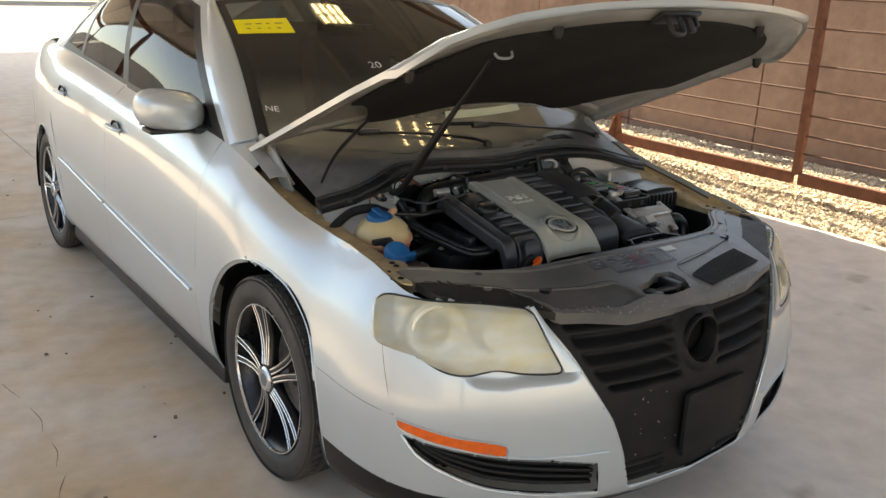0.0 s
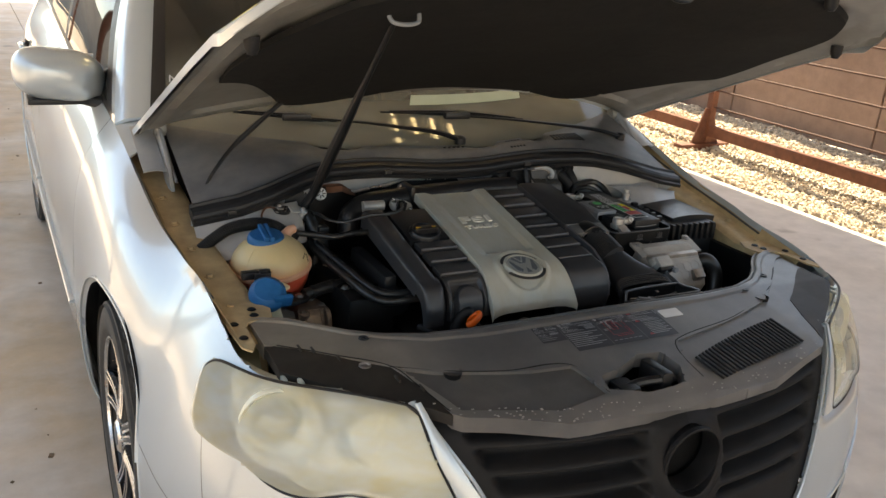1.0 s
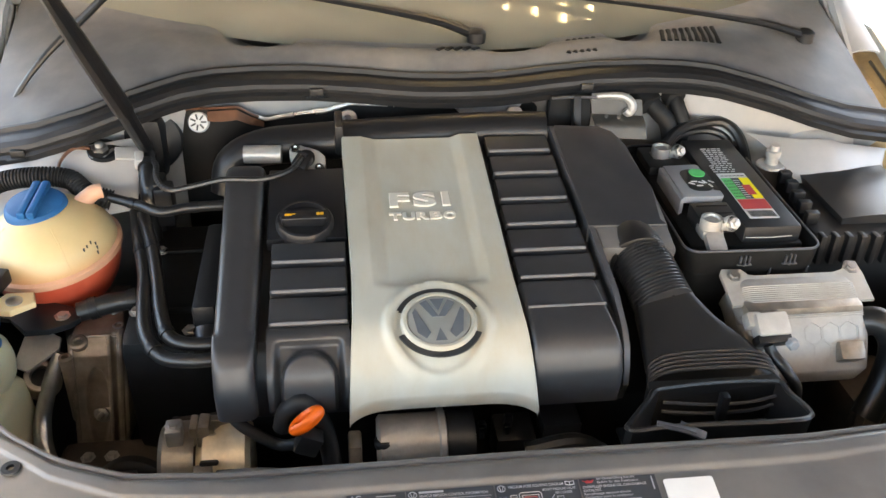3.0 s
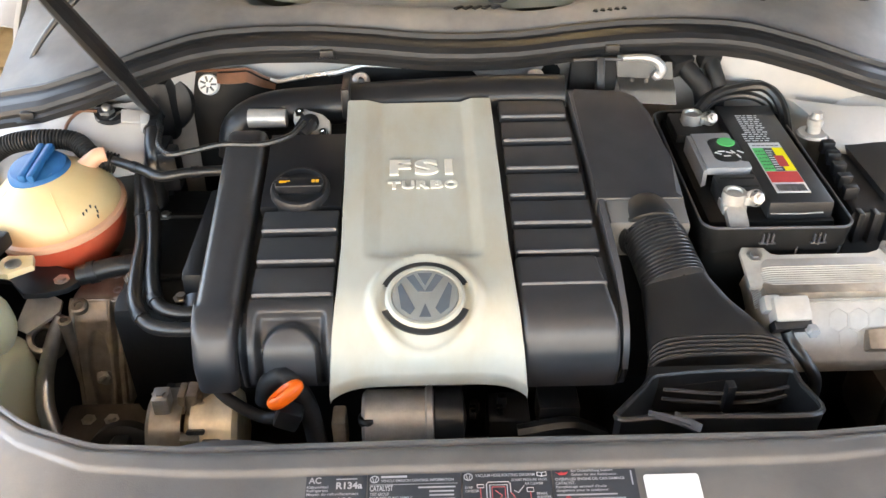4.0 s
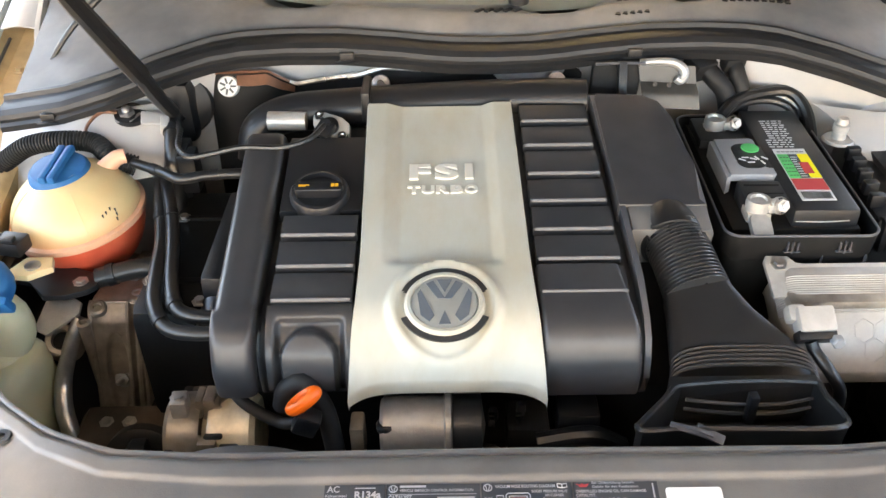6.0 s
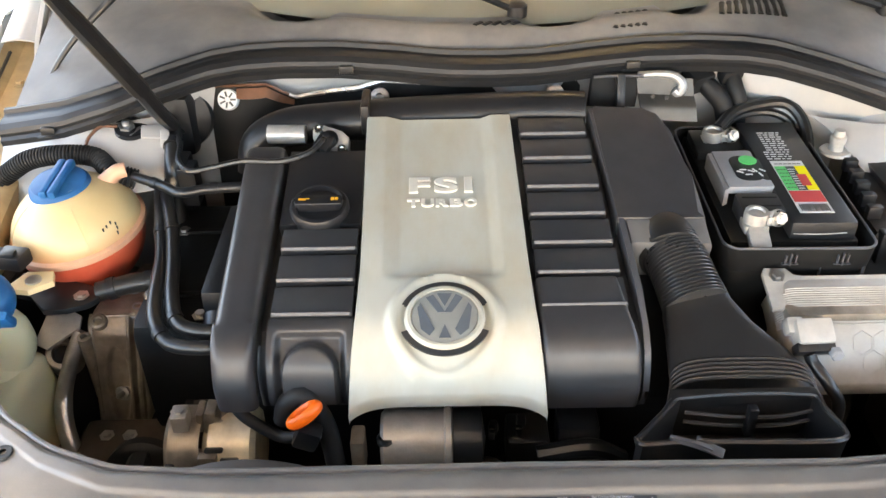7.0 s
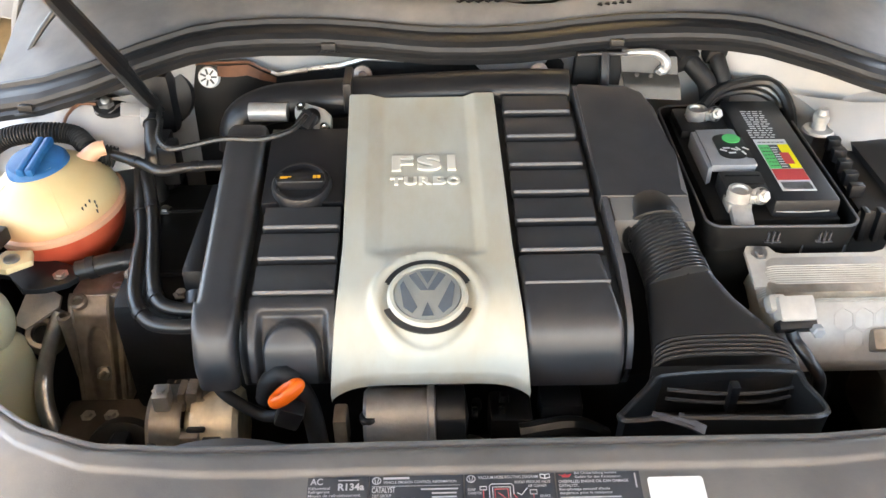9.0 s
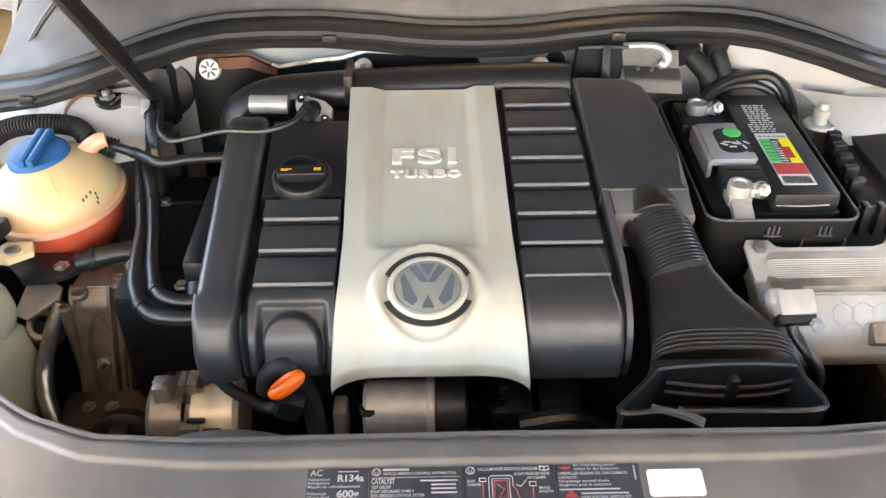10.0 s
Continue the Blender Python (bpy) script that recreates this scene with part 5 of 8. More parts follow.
carrier_text("F\u00fcllmenge", -.1858, .3125, .0026, .0170, ac)
carrier_text("Charge level", -.1858, .3088, .0026, .0200, ac)
bars([(-.159, -.140, .3345), (-.186, -.160, .3045), (-.186, -.150, .300), (-.186, -.155, .2955)], ac, h=.0010)
em = sticker("emission_label", -.130, -.0445, .252, .339, LABELGREY, "dark grey emission control sticker on the front cover")
bars([(-.1178, -.0939, .3350)], em, h=.0022)
carrier_text("VEHICLE EMISSION CONTROL INFORMATION", -.1178, .3308, .0026, .0670, em)
bars([(-.128, -.0475, .3280)], em, h=.0005)
carrier_text("CATALYST", -.1280, .3220, .0054, .0212, em, bold=.02)
carrier_text("TEST GROUP", -.1280, .3175, .0029, .0176, em)
carrier_text("EVAP. REFUELING FAMILY", -.1280, .3134, .0029, .0390, em)
carrier_text("EXH. EMISSION CONTROL SYSTEM", -.1280, .3093, .0029, .0480, em)
bars([(-.0835, -.0495, .3240), (-.0735, -.0510, .3200), (-.0735, -.0510, .3162), (-.0735, -.0500, .3122)] + [(-.128, -.052 - .015 * (k % 3), .302 - k * .0055) for k in range(8)], em, h=.0015)
vac = sticker("hose_diagram_label", -.0430, .0395, .252, .339, LABELGREY, "dark grey vacuum hose diagram sticker")
carrier_text("VACUUM HOSE ROUTING DIAGRAM", -.0308, .3335, .0030, .0550, vac)
carrier_text("BOOST PRESSURE VALVE", .0026, .3285, .0025, .0325, vac)
carrier_text("AIR CLEANER", .0143, .3246, .0025, .0170, vac)
carrier_text("EVAP", -.0406, .3220, .0024, .0070, vac)
carrier_text("CANISTER", -.0406, .3185, .0024, .0125, vac)
carrier_text("BRAKE", .0246, .3146, .0024, .0095, vac)
carrier_text("BOOSTER", .0246, .3110, .0024, .0130, vac)
bars([(-.038, -.025, .300), (-.038, -.028, .296)] + [(-.038 + .012 * k, -.030 + .012 * k, .262) for k in range(6)], vac)
strokes([[(-.0210, .300), (-.0210, .3265), (-.0190, .3285), (-.0010, .3285), (.0010, .3265), (.0010, .318)], [(-.0295, .3262), (-.0235, .3262), (-.0235, .3230), (-.0295, .3230), (-.0295, .3262)], [(-.0180, .300), (-.0180, .3255), (-.0020, .3255), (-.0020, .300)], [(.004, .3195), (.008, .3175), (.0135, .3240)], [(.016, .322), (.022, .322), (.022, .318), (.016, .318), (.016, .322)]], vac, LABELINK, "white_lines", "white outline of the engine")
strokes([[(-.0265, .3225), (-.0265, .280), (.014, .280), (.014, .300)], [(-.0160, .3235), (-.0160, .296), (-.0040, .296), (-.0040, .3235), (-.0160, .3235)], [(.0190, .318), (.0190, .275), (-.020, .275)], [(-.0130, .320), (-.0070, .315), (-.0120, .308), (-.0060, .302)], [(.0010, .318), (.004, .314), (.008, .300)]], vac, DULLRED, "red_lines", "red hose lines", .0004)
strokes([[(.0265, .3375), (.0307, .3368), (.0350, .3375), (.0350, .3338), (.0307, .3331), (.0265, .3338), (.0265, .3375)], [(.0307, .3368), (.0307, .3331)]], vac, LABELINK, "book_sign", "white open book sign", .0005)
oil = sticker("oil_warning_label", .0410, .1180, .252, .339, LABELGREY, "dark grey engine oil warning sticker")
carrier_text("Bei \u00d6l\u00fcberf\u00fcllung besteht", .0581, .3363, .0024, .0390, oil)
carrier_text("Gefahr f\u00fcr den Katalysator.", .0581, .3324, .0024, .0427, oil)
carrier_text("OVERFILLED ENGINE OIL CAN DAMAGE", .0427, .3278, .0027, .0640, oil, bold=.02)
carrier_text("CATALYST.", .0427, .3239, .0027, .0180, oil, bold=.02)
carrier_text("Remplissage excessif d'huile", .0427, .3204, .0024, .0463, oil)
carrier_text("dangereux pour le catalyseur", .0427, .3168, .0024, .0480, oil)
carrier_text("HIGH VOLTAGE, SWITCH OFF", .0620, .3040, .0027, .0450, oil)
bars([(.0427, .098, .3128), (.062, .105, .3088)] + [(.062, .112 - .01 * (k % 2), .299 - k * .005) for k in range(8)], oil, h=.0014)
bm = B()
sheet(bm, lambda a, b: on_carrier(a, b, .0022), np.linspace(.1128, .1142, 2), np.linspace(.322, .3365, 3))
part("small_print", bm, LABELINK, oil, "unreadable small print", kind="stuff", smooth=False)
bm = B()
slab(bm, [(.0004, .0042), (.0022, .0030), (.0040, .0034), (.0050, .0034), (.0052, .0044), (.0064, .0044), (.0066, .0034), (.0090, .0034), (.0116, .0044), (.0120, .0040), (.0094, .0006), (.0034, .0006), (.0028, .0022), (.0006, .0036)], 0, .0004, Matrix.Translation(on_carrier(.0434, .3328, .0022)))
part("oil_sign", bm, DULLRED, oil, "red oil can sign")
for px, py in ((.053, .306), (.058, .262)):
    bm = B()
    slab(bm, [(-.006, 0), (.006, 0), (0, .009)], 0, .0004, Matrix.Translation(on_carrier(px, py, .0022)))
    part("warning_sign", bm, DULLRED, oil, "red warning triangle")
for px, py, lab in ((-.1239, .3341, em), (-.0374, .3341, vac)):
    bm = B()
    lathe(bm, [(.0042, 0), (.0042, .0004), (.0034, .0004), (.0034, 0)], Matrix.Translation(on_carrier(px, py, .0018)), 24)
    for k in (-1, 1):
        slab(bm, [(k * .0004, -.0028), (k * .0016, .0026), (k * .0022, .0020), (k * .0010, -.0030)][::k], 0, .0004, Matrix.Translation(on_carrier(px, py, .0020)))
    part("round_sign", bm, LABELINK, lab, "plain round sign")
bm = B()
slab(bm, rounded(.051, .027, .003), 0, .0008, Matrix.Translation(on_carrier(.150, .319, .001)) @ pose(0, 0, 0, 10, 0, 0))
solo("white_sticker", bm, WHITE, "blank white sticker on the grey front cover", "label")


# walls of the bay, near-black so that its deep shade is in their colour
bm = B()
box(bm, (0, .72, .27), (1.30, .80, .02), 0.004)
part("undertray", bm, FELTSHADE, car)
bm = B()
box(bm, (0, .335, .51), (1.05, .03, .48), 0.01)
part("radiator", bm, FELTSHADE, car, "dark radiator pack behind the grille")
for sgn in (1, -1):
    fl = (lambda b: b) if sgn == 1 else mirrored
    bm = B()
    FT = [(.47, .775), (.62, .798), (.95, .848), (1.22, .905), (1.36, .945)]

    def strip(y, b):
        top = flank(max(y, .625), 8)
        tz = np.interp(y, [p[0] for p in FT], [p[1] for p in FT])
        x0 = np.interp(y, [.47, .62, .75, .95, 1.22], [-.724, -.740, -.757, -.775, top.x])
        p0 = Vector((x0, y, tz - .004))
        prof = [(0, 0), (.008, -.014), (.022, -.024), (.092, -.024), (.102, -.030), (.105, -.12), (.112, -.35)]
        i = min(int(b), 5)
        t = b - i
        dx, dz = prof[i][0] + (prof[i + 1][0] - prof[i][0]) * t, prof[i][1] + (prof[i + 1][1] - prof[i][1]) * t
        k = np.interp(y, [.47, .55, .62, 1.22], [.55, .72, .92, 1.0])
        return p0 + Vector((dx * k, 0, dz))

    sheet(bm, strip, np.linspace(.47, 1.36, 60), [0, .5, 1, 1.5, 2, 2.5, 3, 3.5, 4, 4.5, 5, 5.5, 6], 0.002)
    rail = part("inner_wing", fl(bm), DUSTPAINT, car, "tan dusty inner wing flange")
    bm = B()
    for y in np.arange(.60, 1.2, .12):
        p = strip(y, 2.3)
        bolt(bm, p + Vector((0, 0, .002)), .007, .006)
    part("wing_bolts", fl(bm), DUSTPAINT, rail, kind="stuff")
    bm = B()
    slab(bm, [(-.714, .402), (-.702, .425), (-.699, .50), (-.688, .520), (-.640, .530), (-.632, .57), (-.66, .62), (-.70, .64), (-.730, .62), (-.732, .50), (-.727, .42)], -.002, .002, Matrix.Translation((0, 0, .768)))
    part("corner_bracket", fl(bm), DUSTPAINT, rail)
    for x, y in ((-.671, .545), (-.668, .572), (-.715, .455), (-.717, .515)):
        bm = B()
        lathe(bm, [(.009, .0005), (.007, .0025), (0, .0025)], Matrix.Translation((x, y, .7705)), 16)
        part("bracket_hole", fl(bm), FELTSHADE, rail)
    bm = B()
    tube(bm, [strip(y, 1.2) + Vector((0, 0, .004)) for y in np.linspace(.62, 1.15, 12)], .003, 40, 5)
    part("wing_seam", fl(bm), SIDEGREY, rail)
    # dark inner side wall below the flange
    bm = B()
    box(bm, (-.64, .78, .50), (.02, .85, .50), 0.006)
    part("side_wall", fl(bm), FELTSHADE, car)
    # strut tower
    bm = B()
    def tower(a, b):
        r = np.interp(b, [0, .35, .5, .7, 1], [.025, .056, .066, .074, .080])
        z = np.interp(b, [0, .35, .5, .7, 1], [.858, .852, .840, .79, .60])
        return Vector((-.575 + r * math.cos(a) * 1.15, .972 + r * math.sin(a), z))
    sheet(bm, tower, np.linspace(0, 2 * math.pi, 33), np.linspace(0, 1, 14))
    part("strut_tower", fl(bm), WHITEMETAL, car, "dusty silver strut tower")

# back wall: painted scuttle, black shield and foil


def seal_y(x):
    return np.interp(abs(x + .0), [0, .06, .14, .22, .30, .36, .42, .47, .53, .60, .69, .73], [.976, .977, .991, .998, .998, .988, .960, .932, .912, .910, .932, .942])


def seal_z(x):
    return np.interp(abs(x), [0, .10, .22, .40, .47, .53, .60, .69, .73], [.915, .917, .923, .925, .916, .900, .880, .858, .850])


bm = B()
sheet(bm, lambda x, v: Vector((x, seal_y(x) + .012 + .03 * v - .05 * v * v, seal_z(x) - .014 - .40 * v)), np.linspace(-.70, .70, 80), np.linspace(0, 1, 12), 0.003)
part("scuttle", bm, WHITEMETAL, car, "painted back wall of the engine bay")
bm = B()
SH_X, SH_Z = [-.415, -.40, -.33, -.31, -.29, -.20, -.16, .12, .13], [.875, .884, .882, .868, .857, .868, .882, .884, .87]
sheet(bm, lambda x, v: Vector((x, .992 - .03 * v + .01 * math.sin(x * 20), np.interp(x, SH_X, SH_Z) - .30 * v)), np.linspace(-.415, .13, 70), np.linspace(0, 1, 10), 0.004)
shield = solo("bulkhead_shield", bm, FELTSHADE, "black sound shield on the back wall of the bay", "shield")
bm = B()
tube(bm, [(x, .990 + .01 * math.sin(x * 20), np.interp(x, SH_X, SH_Z) + .002) for x in np.linspace(-.30, .125, 50)], [.0030, .0046, .0026, .0044, .0028, .0038], 80, 6)
part("foil_edge", bm, FOIL, shield, "crinkled shiny foil edge")
bm = B()
tube(bm, [(x, .990 + .01 * math.sin(x * 20), np.interp(x, SH_X, SH_Z) + .002) for x in np.linspace(-.41, -.29, 20)], .0026, 40, 6)
sheet(bm, lambda x, v: Vector((x, .984 + .01 * math.sin(x * 20) - .008 * v, np.interp(x, SH_X, SH_Z) - v * (.004 + .010 * abs(math.sin((x + .41) * 26))))), np.linspace(-.372, -.292, 24), np.linspace(0, 1, 4), .001)
part("rust_edge", bm, COPPER, shield, "rusty brown edge")
bm = B()
lathe(bm, [(.0, .006), (.014, .007), (.0155, .004), (.016, 0)], pose(-.386, .976, .866, 68, 0, 0), 28)
rd = part("fastener", bm, WHITE, shield, "round white plastic fastener")
bm = B()
for k in range(7):
    box(bm, pose(-.386, .976, .866, 68, 0, 0) @ Vector((.008 * math.cos(k * .9), .008 * math.sin(k * .9), .0075)), (.0024, .0024, .008), 0, pose(0, 0, 0, 75, 0, 0) @ pose(0, 0, 0, 90, 0, math.degrees(k * .9) + 90))
part("slots", bm, DARKINK, rd, smooth=False)
for x in (-.165, .092):
    bm = B()
    lathe(bm, [(.014, 0), (.013, .003), (.006, .004), (.005, .012), (0, .012)], pose(x, .982, .863, 70, 0, 0), 20)
    part("stud", bm, STEEL, shield)

for x0, x1, low in ((-.70, -.462, .020), (.450, .70, .042)):
    bm = B()

    def shelf(x, v):
        v *= smooth01((x - .445) / .10) if x > 0 else 1
        return Vector((x, seal_y(x) - .012 - .080 * v, min(seal_z(x), .888) - low - .052 * v - .02 * v * v))

    sheet(bm, shelf, np.linspace(x0, x1, 30), np.linspace(0, 1, 8), .002)
    part("scuttle_shelf", bm, WHITEMETAL, car, "pale painted shelf under the hood seal")

# rubber hood seal along the scuttle
SEAL_X = np.linspace(-.702, .702, 150)
SEAL_SECTION = [(-.024, -.026), (-.026, -.017), (-.021, -.013), (-.022, -.008), (-.020, -.002), (-.014, .004), (-.006, .007), (.003, .007), (.008, .009), (.010, .015), (.015, .016), (.018, .009), (.017, -.006), (.004, -.014), (-.010, -.020)]
bm = B()
loops = [[bm.verts.new((x, seal_y(x) + dy, seal_z(x) + dz)) for dy, dz in SEAL_SECTION] for x in SEAL_X]
for a, b in zip(loops, loops[1:]):
    for i in range(len(a)):
        bm.faces.new((a[i], a[(i + 1) % len(a)], b[(i + 1) % len(a)], b[i]))
bm.faces.new(loops[0][::-1])
bm.faces.new(loops[-1])
hs = solo("hood_seal", bm, SEALRUBBER, "thick black rubber seal along the scuttle", "seal", angle=22)
for x in (-.62, -.21, .20):
    bm = B()
    box(bm, (x, seal_y(x) - .024, seal_z(x) - .014), (.020, .008, .016), 0.002)
    tube(bm, [(x - .016, seal_y(x) - .027, seal_z(x) - .020), (x, seal_y(x) - .030, seal_z(x) - .017), (x + .016, seal_y(x) - .027, seal_z(x) - .020)], .002, 8, 5)
    part("seal_clip", bm, BLACK, hs)


# cowl panel, grates, wipers
def cowl_f(u, v):
    x = u * .692
    y0, z0 = seal_y(x) + .012, seal_z(x) + .004
    s = screen(min(max(x / .715, -1), 1), -.025)
    y1, z1 = s.y, s.z
    p = Vector((x, y0 + (y1 - y0) * v, z0 + (z1 - z0) * v + .016 * math.sin(math.pi * min(v * 1.15, 1)) * (1 - abs(u)**3)))
    for c, w in ((-.30, .075), (.10, .07), (.30, .05)):
        d = (x - c) / w
        if abs(d) < 1:
            p.z -= .022 * (1 - d * d)**2 * smooth01((v - .35) / .5)
    return p


cowl = thing("cowl_panel", (0, 1.1, .95), "dusty grey plastic scuttle panel below the windscreen", "cowl")
bm = B()
sheet(bm, cowl_f, np.linspace(-1, 1, 120), np.linspace(0, 1, 24), 0.003)
part("panel", bm, COWL, cowl)
for x0, x1, n, vv in ((-.02, .035, 5, (.55, .72)), (.185, .228, 5, (.26, .84)), (.345, .435, 9, (.40, .72))):
    for k in range(n):
        bm = B()
        x = x0 + (x1 - x0) * k / (n - 1)
        tube(bm, [cowl_f((x + .006) / .692, vv[1]) + Vector((0, 0, .001)), cowl_f((x - .004) / .692, vv[0]) + Vector((0, 0, .001))], .0042, 5, 6, flat=.5)
        part("vent_slot", bm, FELTSHADE, cowl)


def wiper(piv, tip, blade0, blade1, lab):
    piv, tip, blade0, blade1 = (Vector(p) for p in (piv, tip, blade0, blade1))
    w = thing("windscreen_wiper", piv, lab, "wiper", "windscreen wipers")
    bm = B()
    tube(bm, [piv, piv.lerp(tip, .15) + Vector((0, 0, .012)), piv.lerp(tip, .55) + Vector((0, 0, .014)), piv.lerp(tip, .92) + Vector((0, 0, .008)), tip], [.012, .0095, .0070, .0055, .005], 32, 8, flat=.6)
    lathe(bm, [(.015, -.01), (.015, .006), (.009, .011), (0, .012)], Matrix.Translation(piv), 18)
    part("arm", bm, BLACK, w)
    bm = B()
    tube(bm, [blade0, blade0.lerp(blade1, .5) + Vector((0, .002, .003)), blade1], [.003, .0045, .003], 24, 6)
    bl = part("blade", bm, RUBBER, w)
    bm = B()
    tube(bm, [blade0.lerp(blade1, .06) + Vector((0, 0, .004)), blade0.lerp(blade1, .5) + Vector((0, 0, .011)), blade1.lerp(blade0, .06) + Vector((0, 0, .004))], [.003, .0055, .003], 24, 8, flat=.7)
    part("spoiler", bm, CAPBLACK, bl)
    bm = B()
    turn = math.degrees(math.atan2(blade1.y - blade0.y, blade1.x - blade0.x))
    box(bm, (0, 0, .007), (.075, .022, .019), 0.005, Matrix.Translation(tip) @ pose(0, 0, 0, 0, 0, turn))
    part("connector", bm, CAPBLACK, bl)


def on_glass(u, v, off=.012):
    return tuple(screen(u, v, off))


wiper((.602, 1.092, .945), (.068, 1.146, 1.004), on_glass(-.22, .085), on_glass(.40, .030), "black windscreen wiper resting low on the glass")
wiper((.040, 1.065, .962), (-.375, 1.192, 1.002), (-.530, 1.222, 1.020), (-.215, 1.160, .984), "black windscreen wiper resting on the scuttle")
bm = B()
tube(bm, [(-.650, 1.012, .895), (-.639, 1.020, .910), (-.620, 1.030, .932), (-.594, 1.045, .957), (-.558, 1.060, .987), (-.47, 1.060, 1.063), (-.425, 1.065, 1.098)], [.0035, .005, .0062, .006, .006], 40, 10)
solo("washer_hose", bm, HOSE, "thin black washer hose rising to the hood", "hose")

# ---- engine cover ----
SLOPE = .212


def cz(y):
    """Height of the cover's top along its slope, rolling down at the front edge."""
    if y >= .56:
        return .872 + SLOPE * (y - .88)
    t = (.56 - y) / .075
    return .872 + SLOPE * (y - .88) - .085 * max(t, 0)**2.6


cover = thing("engine_cover", (-.06, .68, .78), "black ribbed engine cover with a silver centre panel", "engine cover")
YC = np.array(sorted(set(np.round(np.r_[np.linspace(.885, .57, 56), np.linspace(.57, .470, 40)], 4)), reverse=True))


def silver_x(u, y):
    xl = np.interp(y, [.47, .55, .62, .88], [-.181, -.174, -.172, -.177])
    xr = np.interp(y, [.47, .55, .62, .88], [.035, .027, .024, .019])
    return xl + (xr - xl) * u


EC = (-.0748, .5395)


def silver_f(u, y):
    x = silver_x(u, y)
    z = cz(y) + .006
    if y < .56:
        z = .878 + SLOPE * (y - .88) - .058 * max((.56 - y) / .09, 0)**2.2
    xa, xb = np.interp(y, [.60, .88], [-.146, -.150]), np.interp(y, [.60, .88], [-.004, -.008])
    recess = min(max((x - xa) / .020, 0), 1) * min(max((xb - x) / .0145, 0), 1)
    z -= .0062 * recess * smooth01((y - .596) / .014) * smooth01((.893 - y) / .010)
    r = math.hypot(x - EC[0], (y - EC[1]))
    z += .0055 * smooth01((.0685 - r) / .010) - .004 * smooth01((.056 - r) / .006)
    if r < .052:
        z -= .002 * smooth01((.051 - r) / .004)
    if u < .0001 or u > .9999:
        z -= .004
    return Vector((x, y, z))


bm = B()
uu = np.r_[0, np.linspace(.006, .994, 88), 1]
g = sheet(bm, silver_f, uu, YC)
arc_cut = lambda u: .014 * (1 - (2 * u - 1)**6)
for i, u in enumerate(uu):
    for j, y in enumerate(YC):
        if y < .54:
            k = (.54 - y) / .07
            g[i][j].co.y += arc_cut(u) * k
            g[i][j].co.z += arc_cut(u) * k * .55
centre = part("centre_panel", flange(bm, 0.016, (0, .15, -1)), COVERSILVER, cover, "stained silver plastic centre panel", angle=50)
tilt = pose(0, 0, 0, math.degrees(math.atan(SLOPE)), 0, 0)
mE = Matrix.Translation((EC[0], EC[1], silver_f(.5, EC[1]).z + .001)) @ tilt
for k, a0 in ((0, 22), (1, 202)):
    bm = B()
    lathe(bm, [(.044, .002), (.044, .0045), (.051, .0045), (.051, .002), (.044, .002)], mE, 30, radians(a0), radians(136))
    part("ring_slot", bm, DARKINK, centre, "dark slot round the badge")
bm = B()
lathe(bm, [(.0445, .0), (.044, .006), (.041, .0085), (.0375, .0085), (.0365, .005)], mE, 48)
part("badge_ring", bm, COVERSILVER, centre)
bm = B()
lathe(bm, [(.0365, .004), (.0362, .0075), (.0345, .0080), (0, .0080)], mE, 48)
emblem = part("badge", bm, EMBLEM, centre, "round grey badge with a plain dark pattern")
bm = B()


def wedge(pts):
    slab(bm, pts, .0078, .0086, mE)


wedge([(-.0085, .0310), (.0085, .0310), (.0, .0125)])
wedge([(-.0205, .0250), (-.0125, .0295), (.0005, .0040), (-.0075, .0040)])
wedge([(.0125, .0295), (.0205, .0250), (.0075, .0040), (-.0005, .0040)])
wedge([(-.0300, .0110), (-.0265, .0175), (-.0110, -.0190), (-.0165, -.0275), (-.026, -.0185)])
wedge([(.0265, .0175), (.0300, .0110), (.026, -.0185), (.0165, -.0275), (.0110, -.0190)])
wedge([(-.0065, -.0310), (.0, -.0125), (.0065, -.0310)])
part("badge_pattern", bm, EMBLEMDARK, emblem, smooth=False)


def cover_letter(ch, x0, x1, y, h):
    """A raised letter between x0 and x1, of height h, standing on the panel."""
    z = .878 - .0062 + SLOPE * (y - .88)
    bm = text_mesh(ch, h * 1.37, tilt, .0022, 1.0, .028)
    lo, hi = min(v.co.x for v in bm.verts), max(v.co.x for v in bm.verts)
    k = (x1 - x0) / (hi - lo)
    for v in bm.verts:
        v.co.x = x0 + (v.co.x - lo) * k
        v.co.y += y
        v.co.z += z
    part("letter", bm, LETTER, centre, "raised silver letter", angle=30)


for ch, x0, x1 in (("F", -.1175, -.0905), ("S", -.0855, -.0555), ("I", -.0475, -.0370)):
    cover_letter(ch, x0, x1, .7370, .0255)
for k, ch in enumerate("TURBO"):
    cover_letter(ch, -.1195 + .0178 * k, -.1195 + .0178 * k + .0160, .7150, .0125)


def profile_y(v, y_back, y_front, z_low):
    """A path over the cover's top and down its rounded front."""
    return spline([(y_back, cz(y_back) - .012), (y_back - .004, cz(y_back) - .002), (y_back - .02, cz(y_back - .02)), (.60, cz(.60)), (.56, cz(.56)), (y_front + .022, cz(.56) - .014), (y_front + .004, cz(.56) - .045), (y_front, z_low)], v)


